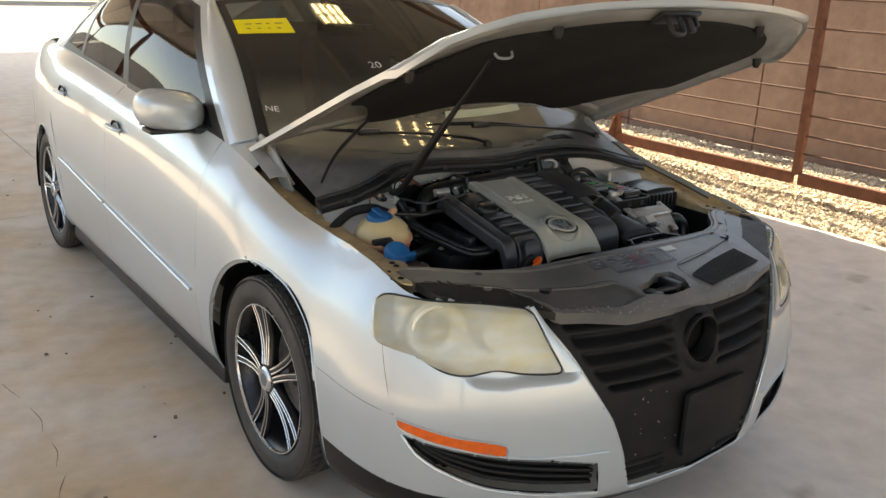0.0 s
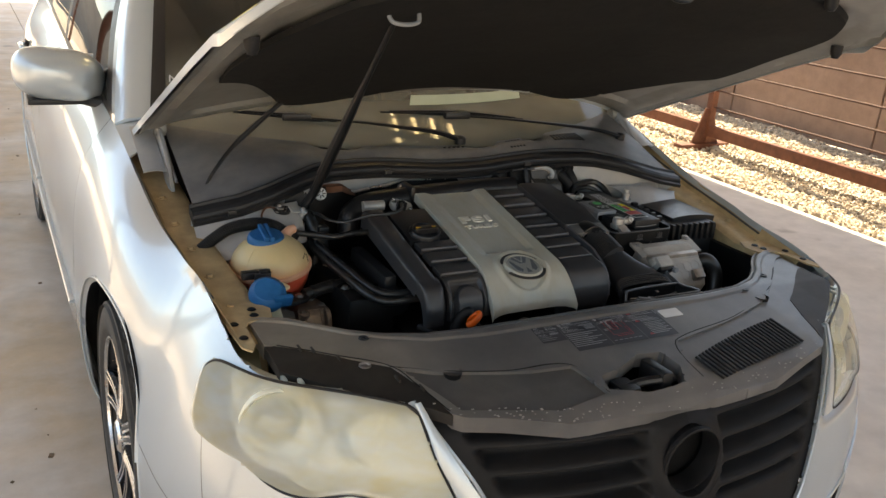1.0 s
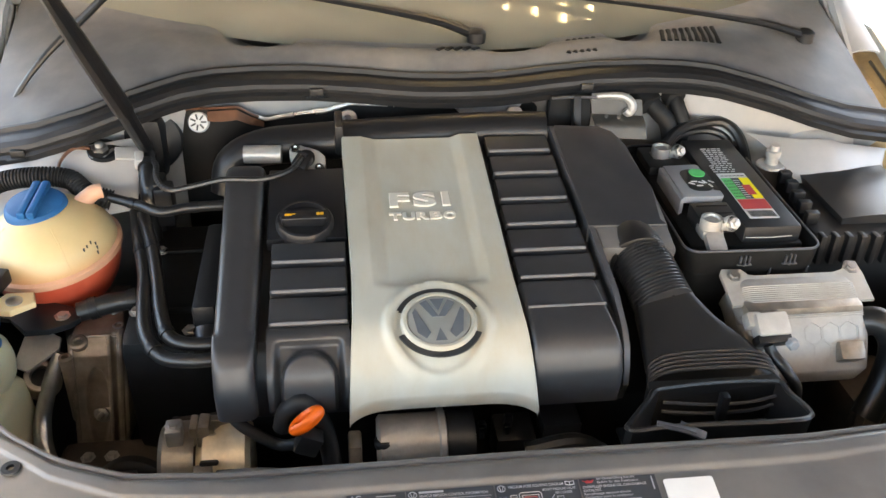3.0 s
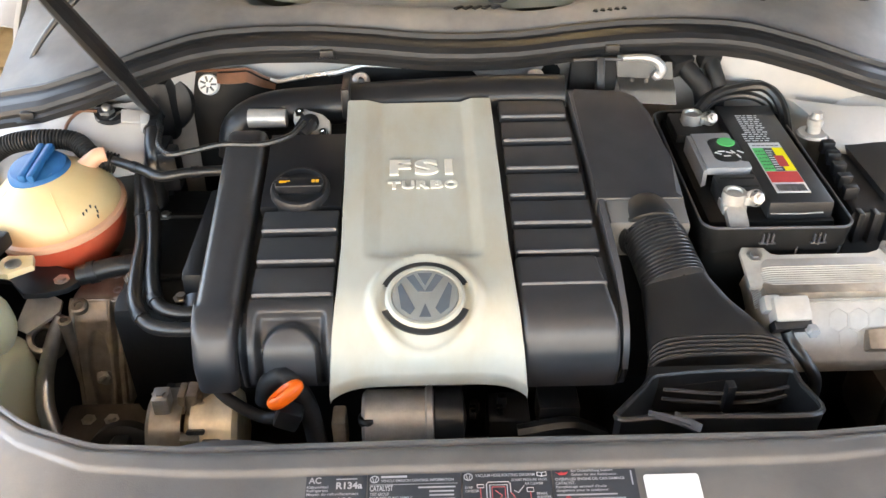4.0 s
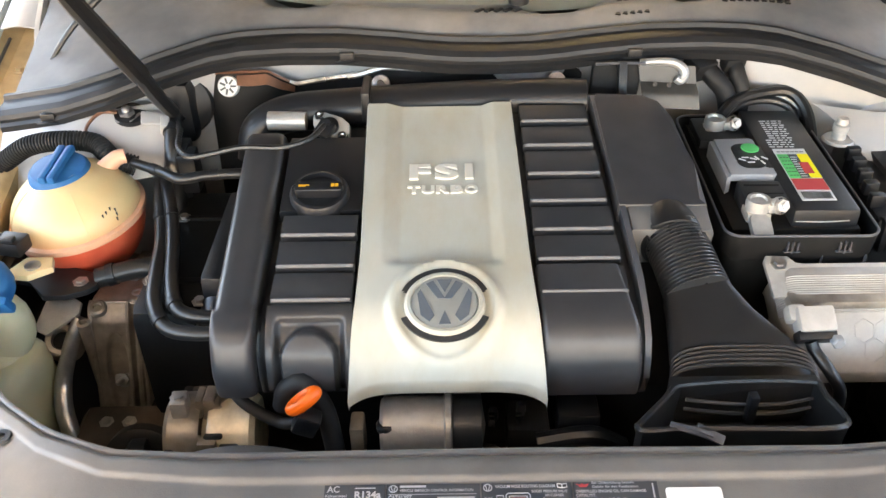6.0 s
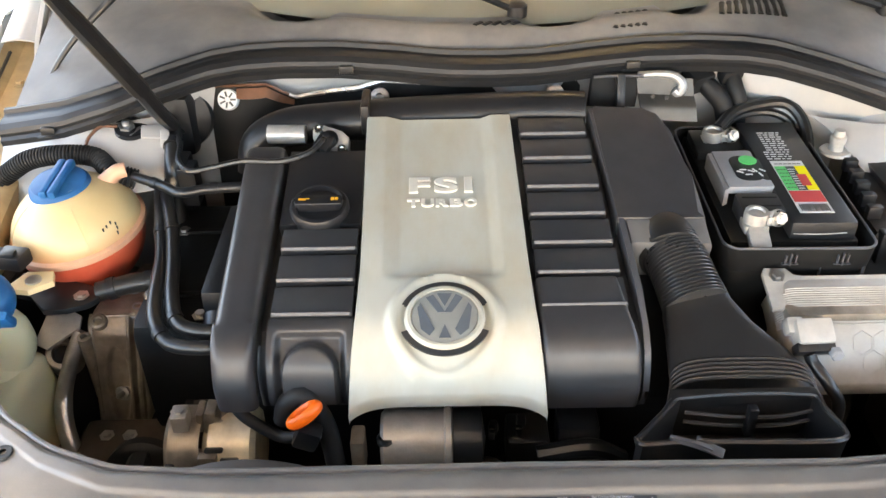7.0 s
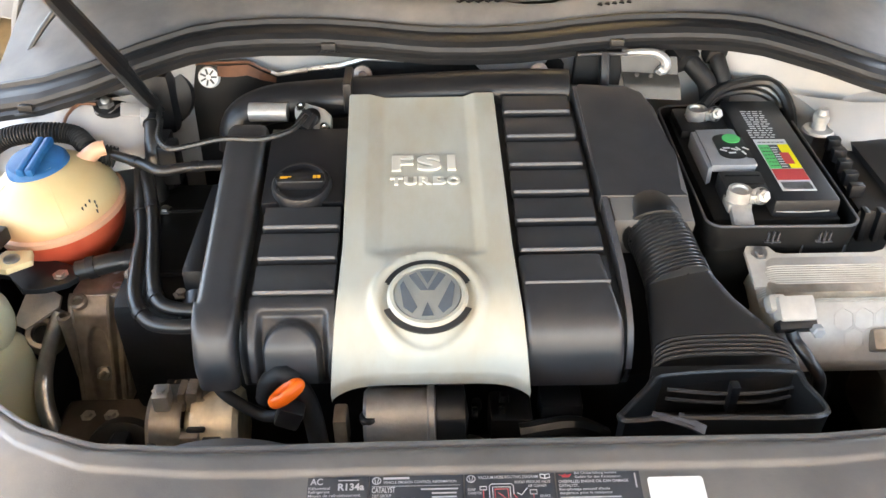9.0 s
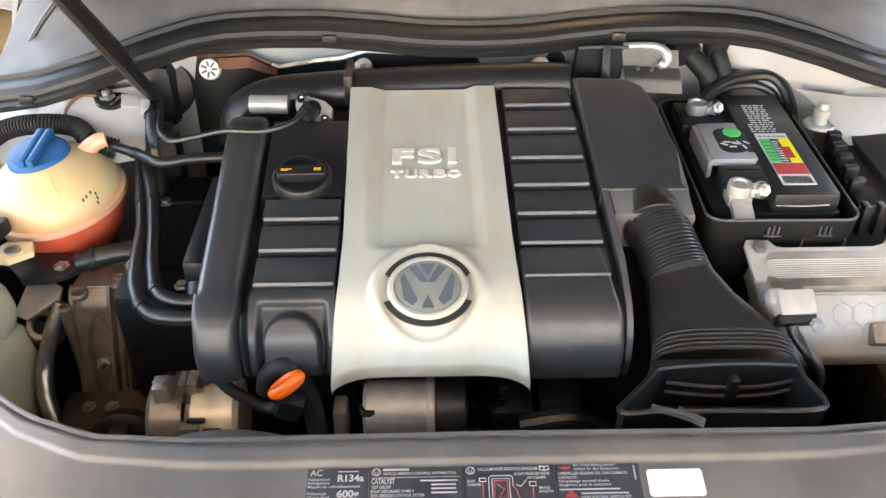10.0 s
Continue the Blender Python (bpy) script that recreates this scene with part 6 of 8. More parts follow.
def bar_panel(name, xl0, xr0, xl1, xr1, y_back, y_front, z_low, dz, label="", round_=0.012, mt=BLACKSATIN):
    path = profile_y(50, y_back, y_front, z_low)
    bm = B()
    L = len(path)

    def f(i, u):
        y, z = path[int(i)]
        t = (path[0][0] - y) / (path[0][0] - path[-1][0])
        xl, xr = xl0 + (xl1 - xl0) * t, xr0 + (xr1 - xr0) * t
        x = xl + (xr - xl) * u
        e = min(x - xl, xr - x)
        drop = round_ - math.sqrt(max(round_**2 - max(round_ - e, 0)**2, 0)) if e < round_ else 0
        if t > .85:
            return Vector((x, y + drop * .9, z + dz))
        return Vector((x, y, z + dz - drop))

    sheet(bm, f, range(L), np.r_[0, .02, .05, .1, .2, .35, .5, .65, .8, .9, .95, .98, 1])
    return part(name, flange(bm, .03, (0, .1, -1)), mt, cover, label, angle=50)


bar_panel("left_bar", -.335, -.282, -.330, -.284, .836, .488, .742, .004, "rounded black side bar")
bar_panel("base_left", -.292, -.172, -.292, -.172, .835, .538, .735, -.030, "", .003)
bar_panel("base_right", .012, .150, .012, .150, .905, .515, .740, -.020, "", .003)
bar_panel("right_front", .031, .131, .033, .139, .552, .492, .738, .002, "rounded black front panel", .006)


def rib_plank(x0, x1, y0, y1):
    """One plank of the ribbed top, a little higher at its front edge."""
    bm = B()
    slab(bm, [(x0, 0), (x1, 0), (x1, y1 - y0), (x0, y1 - y0)], -.012, 0, Matrix.Translation((0, y0, cz((y0 + y1) / 2) - SLOPE * (y1 - y0) / 2 + .001)) @ pose(0, 0, 0, math.degrees(math.atan(SLOPE)) - 3.5, 0, 0), .0015)
    rb = part("rib", bm, BLACKSATIN, cover)
    # Pale strip along the plank's front, its lit edge put into the colour.
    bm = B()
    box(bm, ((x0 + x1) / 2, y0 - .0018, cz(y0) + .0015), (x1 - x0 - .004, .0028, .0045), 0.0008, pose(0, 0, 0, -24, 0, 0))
    part("rib_edge", bm, BLACKRIB, rb, "rib edge in a lighter colour for the light it catches")


YR = [.892, .848, .80, .747, .699, .652, .606, .558]
for a, b in zip(YR, YR[1:]):
    t = (.892 - b) / .334
    rib_plank(.029 + .003 * t, .118 + .013 * t, b + .004, a - .004)
YL = [.690, .648, .600, .551]
for a, b in zip(YL, YL[1:]):
    rib_plank(-.269, -.178, b + .004, a - .004)
bm = B()
slab(bm, [(-.276, 0), (-.176, 0), (-.176, .138), (-.276, .138)], -.02, 0, Matrix.Translation((0, .694, cz(.694) - .002)) @ tilt, .004)
part("oil_cap_plate", bm, CAPBLACK, cover)
# pocket round the dipstick
bm = B()


POCKET = spline([(.551, .799), (.540, .797), (.524, .787), (.508, .768), (.500, .745), (.497, .722)], 41)


def pocket(x, v):
    y, z = POCKET[int(v)]
    t = v / 40
    e = min(x + .271, -.177 - x)
    sink = .011 * smooth01((e - .006) / .009) * smooth01((t - .14) / .12)
    r = 1 - ((x + .224) / .033)**2 - (max(.62 - t, 0) / .34)**2
    out = .015 * smooth01(max(r, 0) / .30) - sink * (1 - .5 * smooth01(max(r, 0) / .3))
    return Vector((x, y - out * .75, z + out * .55))


sheet(bm, pocket, np.linspace(-.271, -.177, 64), range(41))
part("dipstick_pocket", flange(bm, .012, (0, .8, -.3)), BLACKSATIN, cover, "moulded pocket round the dipstick", angle=60)
# large filter panel on the right
bm = B()
slab(bm, [(.136, .688), (.245, .686), (.242, .76), (.233, .85), (.220, .885), (.200, .899), (.135, .905), (.131, .89)], -.035, .0, Matrix.Translation((0, 0, cz(.70) - SLOPE * .70 + .006)) @ Matrix(((1, 0, 0, 0), (0, 1, 0, 0), (0, SLOPE, 1, 0), (0, 0, 0, 1))), .009)
part("filter_panel", bm, BLACKSATIN, cover, "large smooth black filter panel")
bm = B()
slab(bm, [(.148, -.036), (.244, -.040), (.244, .004), (.146, .004)], -.06, 0, Matrix.Translation((0, .686, .834)) @ pose(0, 0, 0, 14, 0, 0), .006)
part("outlet_shoulder", bm, GREYDULL, cover, "dull grey outlet shoulder")
bm = B()
path = [(y, cz(y) + .003) for y in np.linspace(.90, .58, 14)] + [(.56, .800), (.535, .786), (.520, .770), (.511, .748), (.507, .722)]
g = []
for y, z in path:
    x = np.interp(y, [.49, .58, .70, .9], [.146, .142, .138, .128])
    g.append([bm.verts.new((x + dx, y + dy, z + dz)) for dx, dy, dz in ((0, 0, 0), (.007, 0, 0), (.007, .01, -.03), (0, .01, -.03))])
for a, b in zip(g, g[1:]):
    for i in range(4):
        bm.faces.new((a[i], a[(i + 1) % 4], b[(i + 1) % 4], b[i]))
part("side_flange", bm, BLACKRIB, cover, "thin grey edge flange")
# Near-black core: the dark between the cover's panels is in its colour.
bm = B()
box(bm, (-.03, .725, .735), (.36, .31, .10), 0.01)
part("core", bm, FELTSHADE, cover)
bm = B()
tube(bm, [(-.345, .895, .79), (-.335, .905, .83), (-.30, .912, .850), (-.24, .915, .856), (-.10, .920, .862), (.05, .922, .866), (.125, .918, .866)], [.024, .028, .028, .028, .028], 60, 16)
box(bm, (-.18, .915, .872), (.012, .06, .045), 0.004)
rp = solo("rear_intake_pipe", bm, CAPBLACK, "black moulded intake pipe behind the engine cover", "pipe")
bm = B()
tube(bm, [(-.314, .880, .858), (-.262, .878, .858)], .0128, 6, 18)
part("sleeve", bm, TERMINAL, rp, "bright metal pipe sleeve")
mS = Matrix.Translation((-.2265, .854, .861)) @ pose(0, 0, 0, 36, 0, -4)
bm = B()
slab(bm, [(-.024, .013), (-.020, .021), (-.008, .021), (.004, .015), (.016, .013), (.026, .004), (.027, -.012), (.022, -.021), (.010, -.021), (-.004, -.010), (-.016, -.008), (-.023, .002)], -.012, .002, mS, .0015)
sn = solo("pressure_sensor", bm, TERMINAL, "metal-flanged pressure sensor on the intake pipe", "sensor")
for px, py in ((-.0155, .0145), (.0185, -.0150)):
    bm = B()
    lathe(bm, [(.0072, .001), (.0072, .004), (.0055, .0065), (.0028, .0065), (.0024, .004), (0, .004)], mS @ Matrix.Translation((px, py, 0)), 16)
    part("screw", bm, CHROME, sn)
bm = B()
lathe(bm, [(.0125, .001), (.0125, .007), (.010, .008), (0, .008)], mS @ Matrix.Translation((0, -.001, 0)), 24)
part("boss", bm, DUCT, sn, "round black sensor boss")
bm = B()
box(bm, mS @ Vector((-.004, -.010, .012)), (.022, .024, .014), 0.003, mS.to_3x3().to_4x4() @ pose(0, 0, 0, 0, 0, -28))
box(bm, mS @ Vector((-.001, -.003, .020)), (.010, .006, .004), 0.001, mS.to_3x3().to_4x4() @ pose(0, 0, 0, 0, 0, -28))
part("plug", bm, BLACK, sn)
bm = B()
tube(bm, [(-.232, .838, .872), (-.248, .808, .868), (-.282, .790, .866), (-.334, .794, .8645), (-.375, .786, .860), (-.402, .784, .857), (-.423, .814, .855), (-.432, .86, .855), (-.447, .90, .85), (-.45, .95, .83)], .0038, 220, 8, rings=.00022, turns=60)
solo("sensor_cable", bm, HOSE, "thin black corrugated sensor cable", "cable")

# oil filler cap
ORANGEINK = mat("amber_print", (0.60, 0.30, 0.02), 0.5, 0, 0.05, 30)
oc = thing("oil_filler_cap", (-.228, .716, .843), "black oil filler cap with yellow symbols", "cap")
mO = Matrix.Translation((-.228, .720, cz(.720) - .003)) @ tilt
bm = B()
lathe(bm, [(.037, -.01), (.037, .006), (.034, .011), (.030, .012), (.028, .006), (0, .006)], mO, 40)
part("cap_body", bm, CAPBLACK, oc)
bm = B()
slab(bm, rounded(.060, .019, .008), .006, .018, mO, .003)
grip = part("grip", bm, CAPBLACK, oc)
for w, hgt, sx, sy in ((.009, .0035, -.020, 0), (.005, .0016, -.0135, .001), (.0042, .0050, .0175, .0005), (.0042, .0050, .0224, .0005)):
    bm = B()
    slab(bm, rounded(w, hgt, .001), .018, .0186, mO @ pose(sx, sy, 0))
    part("symbol", bm, ORANGEINK, grip, "small yellow symbol", smooth=False)
bm = B()
slab(bm, rounded(.056, .0012, .0005), .018, .0185, mO @ pose(0, -.0085, 0))
part("grip_line", bm, GREYDULL, grip, smooth=False)

# dipstick
ds = thing("dipstick", (-.229, .474, .70), "orange ring dipstick handle in a black tube", "dipstick")
bm = B()
mD = Matrix(((.814, .096, -.572, -.2285), (.294, .781, .551, .470), (.5, -.617, .608, .732), (0, 0, 0, 1))) @ pose(0, 0, 0, 27, 0, 0)
lathe(bm, [(.0112 + .0048 * math.cos(a), .0075 * math.sin(a)) for a in np.linspace(0, 2 * math.pi, 16)], mD @ Matrix.Diagonal((1.45, .74, 1, 1)), 40)
part("ring", bm, ORANGE, ds, "bright orange pull ring")
bm = B()
box(bm, (-.228, .468, .702), (.028, .022, .028), 0.005, pose(0, 0, 0, 0, 24, 0))
part("ring_base", bm, BLACK, ds)
bm = B()
tube(bm, [(-.258, .495, .700), (-.250, .493, .728), (-.232, .492, .740), (-.212, .488, .705), (-.203, .480, .650), (-.20, .475, .58)], .0115, 40, 14)
tube(bm, [(-.322, .535, .700), (-.314, .512, .703), (-.298, .500, .695), (-.263, .490, .678), (-.238, .478, .690)], .0070, 30, 14)
part("tube", bm, MATTE, ds)

# ---- coolant and washer side ----
tank = thing("coolant_reservoir", (-.575, .775, .68), "cream spherical coolant tank with blue cap and red coolant", "reservoir")
TC, TR = Vector((-.566, .786, .774)), .085


def tank_prof(a0, a1, n, rise):
    return [(TR * math.cos(a), TR * rise * math.sin(a)) for a in np.linspace(a0, a1, n)]


mT = Matrix.Translation(TC) @ pose(0, 0, 0, 4, -5, 0)
bm = B()
lathe(bm, tank_prof(.0, 1.2, 16, .79) + [(.026, .064), (.026, .068)], mT, 48)
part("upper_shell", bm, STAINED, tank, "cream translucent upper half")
bm = B()
lathe(bm, tank_prof(-1.5, .0, 14, 1.10), mT, 48)
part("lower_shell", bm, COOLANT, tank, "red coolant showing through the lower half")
bm = B()
lathe(bm, [(TR - .004, -.007), (TR + .0015, -.0068), (TR + .0045, -.0045), (TR + .0048, .003), (TR + .0015, .0050), (TR - .003, .006)], mT, 48)
part("weld_seam", bm, SALMON, tank, "pale pink weld seam")
for a in (216, 300):
    bm = B()
    pts = [mT @ Vector((TR * 1.006 * math.cos(b) * math.cos(radians(a)), TR * 1.006 * math.cos(b) * math.sin(radians(a)), TR * .795 * math.sin(b))) for b in np.linspace(.1, 1.0, 8)]
    tube(bm, pts, .0005, 16, 5)
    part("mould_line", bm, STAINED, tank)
mC = mT @ Matrix.Translation((-.004, .006, .060)) @ pose(0, 0, 0, 4, 3, 24)
bm = B()
lathe(bm, [(.039, -.012), (.040, .000), (.0385, .006), (.035, .010), (.022, .013), (0, .014)], mC, 48)
cap = part("cap", bm, BLUE, tank, "blue screw cap")
for off in (-.0058, .0058):
    bm = B()
    rid = mC @ pose(0, 0, 0, 0, 0, 62)
    box(bm, rid @ Vector((0, off, .0145)), (.074, .0105, .011), 0.0035, rid.to_3x3().to_4x4())
    part("cap_ridge", bm, BLUE, cap)
bm = B()
tube(bm, [mT @ Vector((.042, .030, .044)), mT @ Vector((.060, .040, .054)), mT @ Vector((.071, .044, .054))], [.013, .011, .010], 14, 14)
part("outlet", bm, SALMON, tank, "salmon-stained outlet neck")
bm = B()
for dx, dy, dz in ((.060, -.046, .034), (.064, -.040, .036), (.067, -.036, .030), (.068, -.038, .024), (.069, -.042, .018), (.056, -.050, .032)):
    d = Vector((dx, dy, dz)).normalized() * TR
    p = mT @ Vector((d.x, d.y, d.z * .79))
    box(bm, p, (.002, .0016, .0055), 0.0004)
part("print_marks", bm, DARKINK, tank, smooth=False)
bm = B()
slab(bm, [(-.640, .690), (-.600, .680), (-.576, .651), (-.548, .652), (-.524, .662), (-.514, .674), (-.517, .690), (-.528, .700), (-.56, .712), (-.645, .735)], -.004, .004, Matrix.Translation((0, 0, .734)), .0015)
solo("tank_bracket", bm, BLACK, "black bracket under the coolant tank", "bracket")
bm = B()
lathe(bm, [(.009, 0), (.009, .0015), (.0065, .0015)], Matrix.Translation((-.536, .678, .738)), 20)
bolt(bm, (-.536, .678, .739), .0062, .004)
solo("bracket_bolt", bm, STEEL, "small bolt in the tank bracket", "bolt")
bm = B()
box(bm, (-.612, .690, .790), (.034, .028, .020), 0.003, pose(0, 0, 0, 0, 0, -12))
box(bm, (-.640, .692, .793), (.03, .02, .016), 0.003)
box(bm, (-.612, .682, .803), (.018, .012, .006), 0.002)
solo("level_sensor_plug", bm, BLACK, "small black level sensor plug", "plug")

wash = thing("washer_bottle", (-.625, .60, .60), "pale washer fluid bottle with blue flip cap", "bottle")
bm = B()
box(bm, (-.656, .602, .602), (.13, .13, .145), 0.026, pose(0, 0, 0, 4, 0, -8), 4)
part("bottle", bm, PALE, wash)
bm = B()
tube(bm, [(-.634, .604, .650), (-.631, .622, .672), (-.624, .634, .700), (-.623, .630, .728), (-.624, .620, .752), (-.623, .617, .780)], [.036, .030, .036, .035, .026, .026], 26, 20, flat=.85)
part("neck", bm, PALE, wash)
for dx, dz in ((-.634, .640), (-.634, .560)):
    bm = B()
    box(bm, (dx, .534, dz), (.07, .006, .010), .003, pose(0, 0, 0, 4, 0, -8))
    part("mould_rib", bm, PALE, wash)
bm = B()
lathe(bm, [(.034, -.014), (.038, .0), (.036, .010), (.026, .020), (0, .023)], Matrix.Translation((-.623, .617, .778)) @ pose(0, 0, 0, 34, -10, 0), 30)
box(bm, (-.600, .592, .772), (.040, .012, .030), 0.005, pose(0, 0, 0, 30, 0, 0))
part("flip_cap", bm, BLUE, wash, "blue flip cap")
bm = B()
slab(bm, [(-.617, .655), (-.585, .650), (-.560, .668), (-.567, .690), (-.60, .690)], -.004, .004, Matrix.Translation((0, 0, .766)) @ pose(0, 0, 0, 0, 0, 0), .002)
part("neck_tab", bm, CREAM, wash)
bm = B()
lathe(bm, [(.010, 0), (.010, .002), (.006, .003), (0, .003)], Matrix.Translation((-.585, .670, .770)), 18)
part("tab_screw", bm, STEEL, wash)

# engine mount, pipes and hoses on that side
mount = thing("engine_mount", (-.50, .64, .55), "grey-brown stained cast aluminium engine mount", "engine mount")
MOUNT_Y = [(.770, .690), (.760, .701), (.740, .703), (.715, .7035), (.693, .703), (.683, .700), (.674, .692), (.666, .680), (.660, .662), (.655, .640), (.650, .610), (.646, .580), (.640, .545)]
MOUNT_L = [-.514, -.521, -.528, -.533, -.537, -.538, -.538, -.537, -.537, -.538, -.540, -.542, -.545]
MOUNT_R = [-.486, -.481, -.476, -.470, -.467, -.4665, -.466, -.466, -.467, -.469, -.473, -.476, -.480]


def mount_f(k, u, out=0.0):
    """A point of the casting: k runs from the back of its top over the front shoulder and down, u across it."""
    i = min(int(k), 11)
    t = k - i
    y, z, wl, wr = (a + (b - a) * t for a, b in zip((*MOUNT_Y[i], MOUNT_L[i], MOUNT_R[i]), (*MOUNT_Y[i + 1], MOUNT_L[i + 1], MOUNT_R[i + 1])))
    oval = ((u - .46) / .22)**2 + ((k - 10.0) / 2.3)**2
    dip = .0085 * smooth01((1 - oval) * 2.5)
    slot = .010 * smooth01((.055 - abs(u - .80)) / .03) * smooth01((k - 4.5) / 1.0)
    edge = .007 * (1 - smooth01(min(u, 1 - u) / .06))
    front_ = smooth01((k - 4) / 4)
    sink = dip + slot + edge - out
    return Vector((wl + (wr - wl) * u, y + sink * front_, z - sink * (1 - front_)))


bm = B()
sheet(bm, mount_f, np.linspace(0, 12, 60), np.linspace(0, 1, 44))
part("casting", flange(bm, .06, (0, 1, -.2)), ALUDIRTY, mount, angle=50)
for u, w, k0 in ((.04, .0036, 4.6), (.715, .0028, 5.0), (.90, .0040, 4.6), (.985, .0032, 4.4)):
    bm = B()
    tube(bm, [mount_f(k, u, .0005) for k in np.linspace(k0, 12, 12)], w, 40, 8)
    part("web", bm, ALUDIRTY, mount)
for k in (1.2, 4.9):
    bm = B()
    tube(bm, [mount_f(k, u, .0004) for u in np.linspace(.06, .94, 8)], .0016, 20, 6)
    part("rib", bm, ALUDIRTY, mount)
bm = B()
mN = Matrix.Translation(mount_f(10.6, .52)) @ pose(0, 0, 0, 62, 0, 0)
lathe(bm, [(.0125, -.002), (.0125, .002), (.0085, .003)], mN, 20)
lathe(bm, [(.0085, .002), (.0085, .009), (.004, .010)], mN, 6)
lathe(bm, [(.0038, .008), (.0038, .024), (.002, .027), (0, .027)], mN, 12)
part("stud_nut", bm, STEEL, mount)
bm = B()
lathe(bm, [(.0065, -.115), (.0075, -.02), (.0085, -.004), (.0085, .0), (.005, .001), (.0045, -.006), (0, -.006)], Matrix.Translation((-.536, .652, .693)) @ pose(0, 0, 0, 6, 4, 0), 20)
part("bolt_boss", bm, ALUDIRTY, mount)
bm = B()
lathe(bm, [(.0115, -.006), (.0115, .001), (.009, .003), (.0055, .003), (.005, -.001), (0, -.001)], Matrix.Translation((-.524, .676, .698)) @ pose(0, 0, 0, 18, 0, 0), 20)
part("bolt_boss", bm, ALUDIRTY, mount)
for p in ((-.489, .732, .7035), (-.512, .742, .7035), (-.478, .700, .7035)):
    bm = B()
    lathe(bm, [(.0075, .0), (.0070, .0015), (.0045, .0015), (.0042, -.001), (0, -.001)], Matrix.Translation(p), 16)
    part("bolt", bm, STEEL, mount)
gear = thing("gear_casing", (-.47, .585, .50), "dirty brown lower engine casing", "casing")
bm = B()
box(bm, (-.465, .588, .530), (.19, .10, .075), 0.02, pose(0, 0, 0, 0, 0, 0), 3)
part("lower_case", bm, CASEBROWN, gear)
bm = B()
box(bm, (-.36, .62, .580), (.10, .10, .10), 0.025, seg=3)
part("side_case", bm, CASEBROWN, gear)
bm = B()
lathe(bm, [(.05, -.012), (.05, .004), (.044, .008), (.02, .010), (0, .010)], Matrix.Translation((-.455, .535, .560)) @ pose(0, 0, 0, 70, 0, 0), 36)
part("round_cover", bm, RUBBER, gear, "round black cover")
for x in (-.52, -.49, -.42):
    bm = B()
    bolt(bm, (x, .60, .566), .006, .006)
    part("bolt", bm, STEEL, gear)
bm = B()
tube(bm, [(-.546, .668, .688), (-.556, .655, .668), (-.566, .640, .640), (-.573, .626, .615), (-.571, .604, .590), (-.560, .582, .560), (-.550, .572, .50)], [.0085, .010, .0115, .0115, .0115], 44, 14)
solo("steel_pipe", bm, STEEL, "bare steel pipe beside the engine mount", "pipe")
mF = Matrix.Translation((-.5725, .655, .662)) @ Vector((.25, -.60, .75)).to_track_quat("Z", "Y").to_matrix().to_4x4()
bm = B()
lathe(bm, [(.024, -.045), (.021, .0), (.019, .002), (.0135, .002), (.0130, -.02), (0, -.02)], mF, 28)
pf = solo("pipe_flange", bm, ALUDIRTY, "dirty cast pipe flange with an open bore", "flange")
bm = B()
lathe(bm, [(.0128, -.012), (0, -.012)], mF, 24)
part("bore", bm, FELTSHADE, pf)
bm = B()
slab(bm, [(-.024, -.026), (-.006, -.031), (.024, .004), (.022, .020), (.006, .026), (-.022, .022)], -.003, .003, Matrix.Translation((-.571, .668, .694)) @ pose(0, 0, 0, 28, 8, -6), .0012)
part("plate", bm, ALU, pf, "bare metal plate")
bm = B()
tube(bm, [(-0.720, 0.852, 0.780), (-0.692, 0.852, 0.805), (-0.671, 0.852, 0.821), (-0.638, 0.852, 0.840), (-0.591, 0.852, 0.847), (-0.548, 0.852, 0.842), (-0.521, 0.832, 0.830), (-0.492, 0.832, 0.818)], .0132, 240, 14, rings=.0010, turns=64)
solo("corrugated_hose", bm, MATTE, "ribbed black corrugated hose behind the coolant tank", "hose")
for pts, r, lab in (([(-.492, .826, .826), (-.45, .805, .824), (-.42, .785, .824), (-.385, .790, .826), (-.33, .798, .824)], .0068, "black coolant hose towards the engine cover"),
                    ([(-.462, .83, .80), (-.452, .78, .785), (-.437, .716, .772), (-.428, .65, .768), (-.418, .600, .762), (-.395, .566, .755), (-.36, .555, .756), (-.32, .558, .756)], .0088, "black rubber coolant hose bending to the engine"),
                    ([(-.452, .82, .80), (-.432, .76, .785), (-.418, .70, .775), (-.405, .635, .766), (-.388, .592, .762), (-.36, .580, .760), (-.32, .582, .76)], .0088, "black rubber coolant hose bending to the engine"),
                    ([(-.52, .69, .735), (-.47, .70, .742), (-.43, .705, .742)], .013, "short black hose from the coolant tank"),
                    ([(-.46, .93, .84), (-.448, .88, .845), (-.445, .85, .82), (-.446, .84, .76), (-.45, .83, .66)], .012, "black hose along the strut tower")):
    bm = B()
    tube(bm, pts, r, 50, 12)
    h = solo("coolant_hose", bm, HOSE, lab, "hose", group="coolant hoses")
    p = [Vector(q) for q in spline(pts, 20)]
    for k in (4, 14):
        bm = B()
        d = (p[k + 1] - p[k - 1]).normalized()
        lathe(bm, [(r * 1.02, -.005), (r * 1.14, -.005), (r * 1.14, .005), (r * 1.02, .005)], Matrix.Translation(p[k]) @ d.to_track_quat("Z", "Y").to_matrix().to_4x4(), 16)
        part("clamp", bm, BLACK, h)
tim = thing("timing_cover", (-.40, .74, .60), "timing cover and brackets, shell painted dark for the bay's shade", "engine part")
# Shell painted near-black, since it sits deep in shadow.
bm = B()
box(bm, (-.40, .74, .66), (.11, .28, .18), 0.02)
part("cover_shell", bm, FELTSHADE, tim)
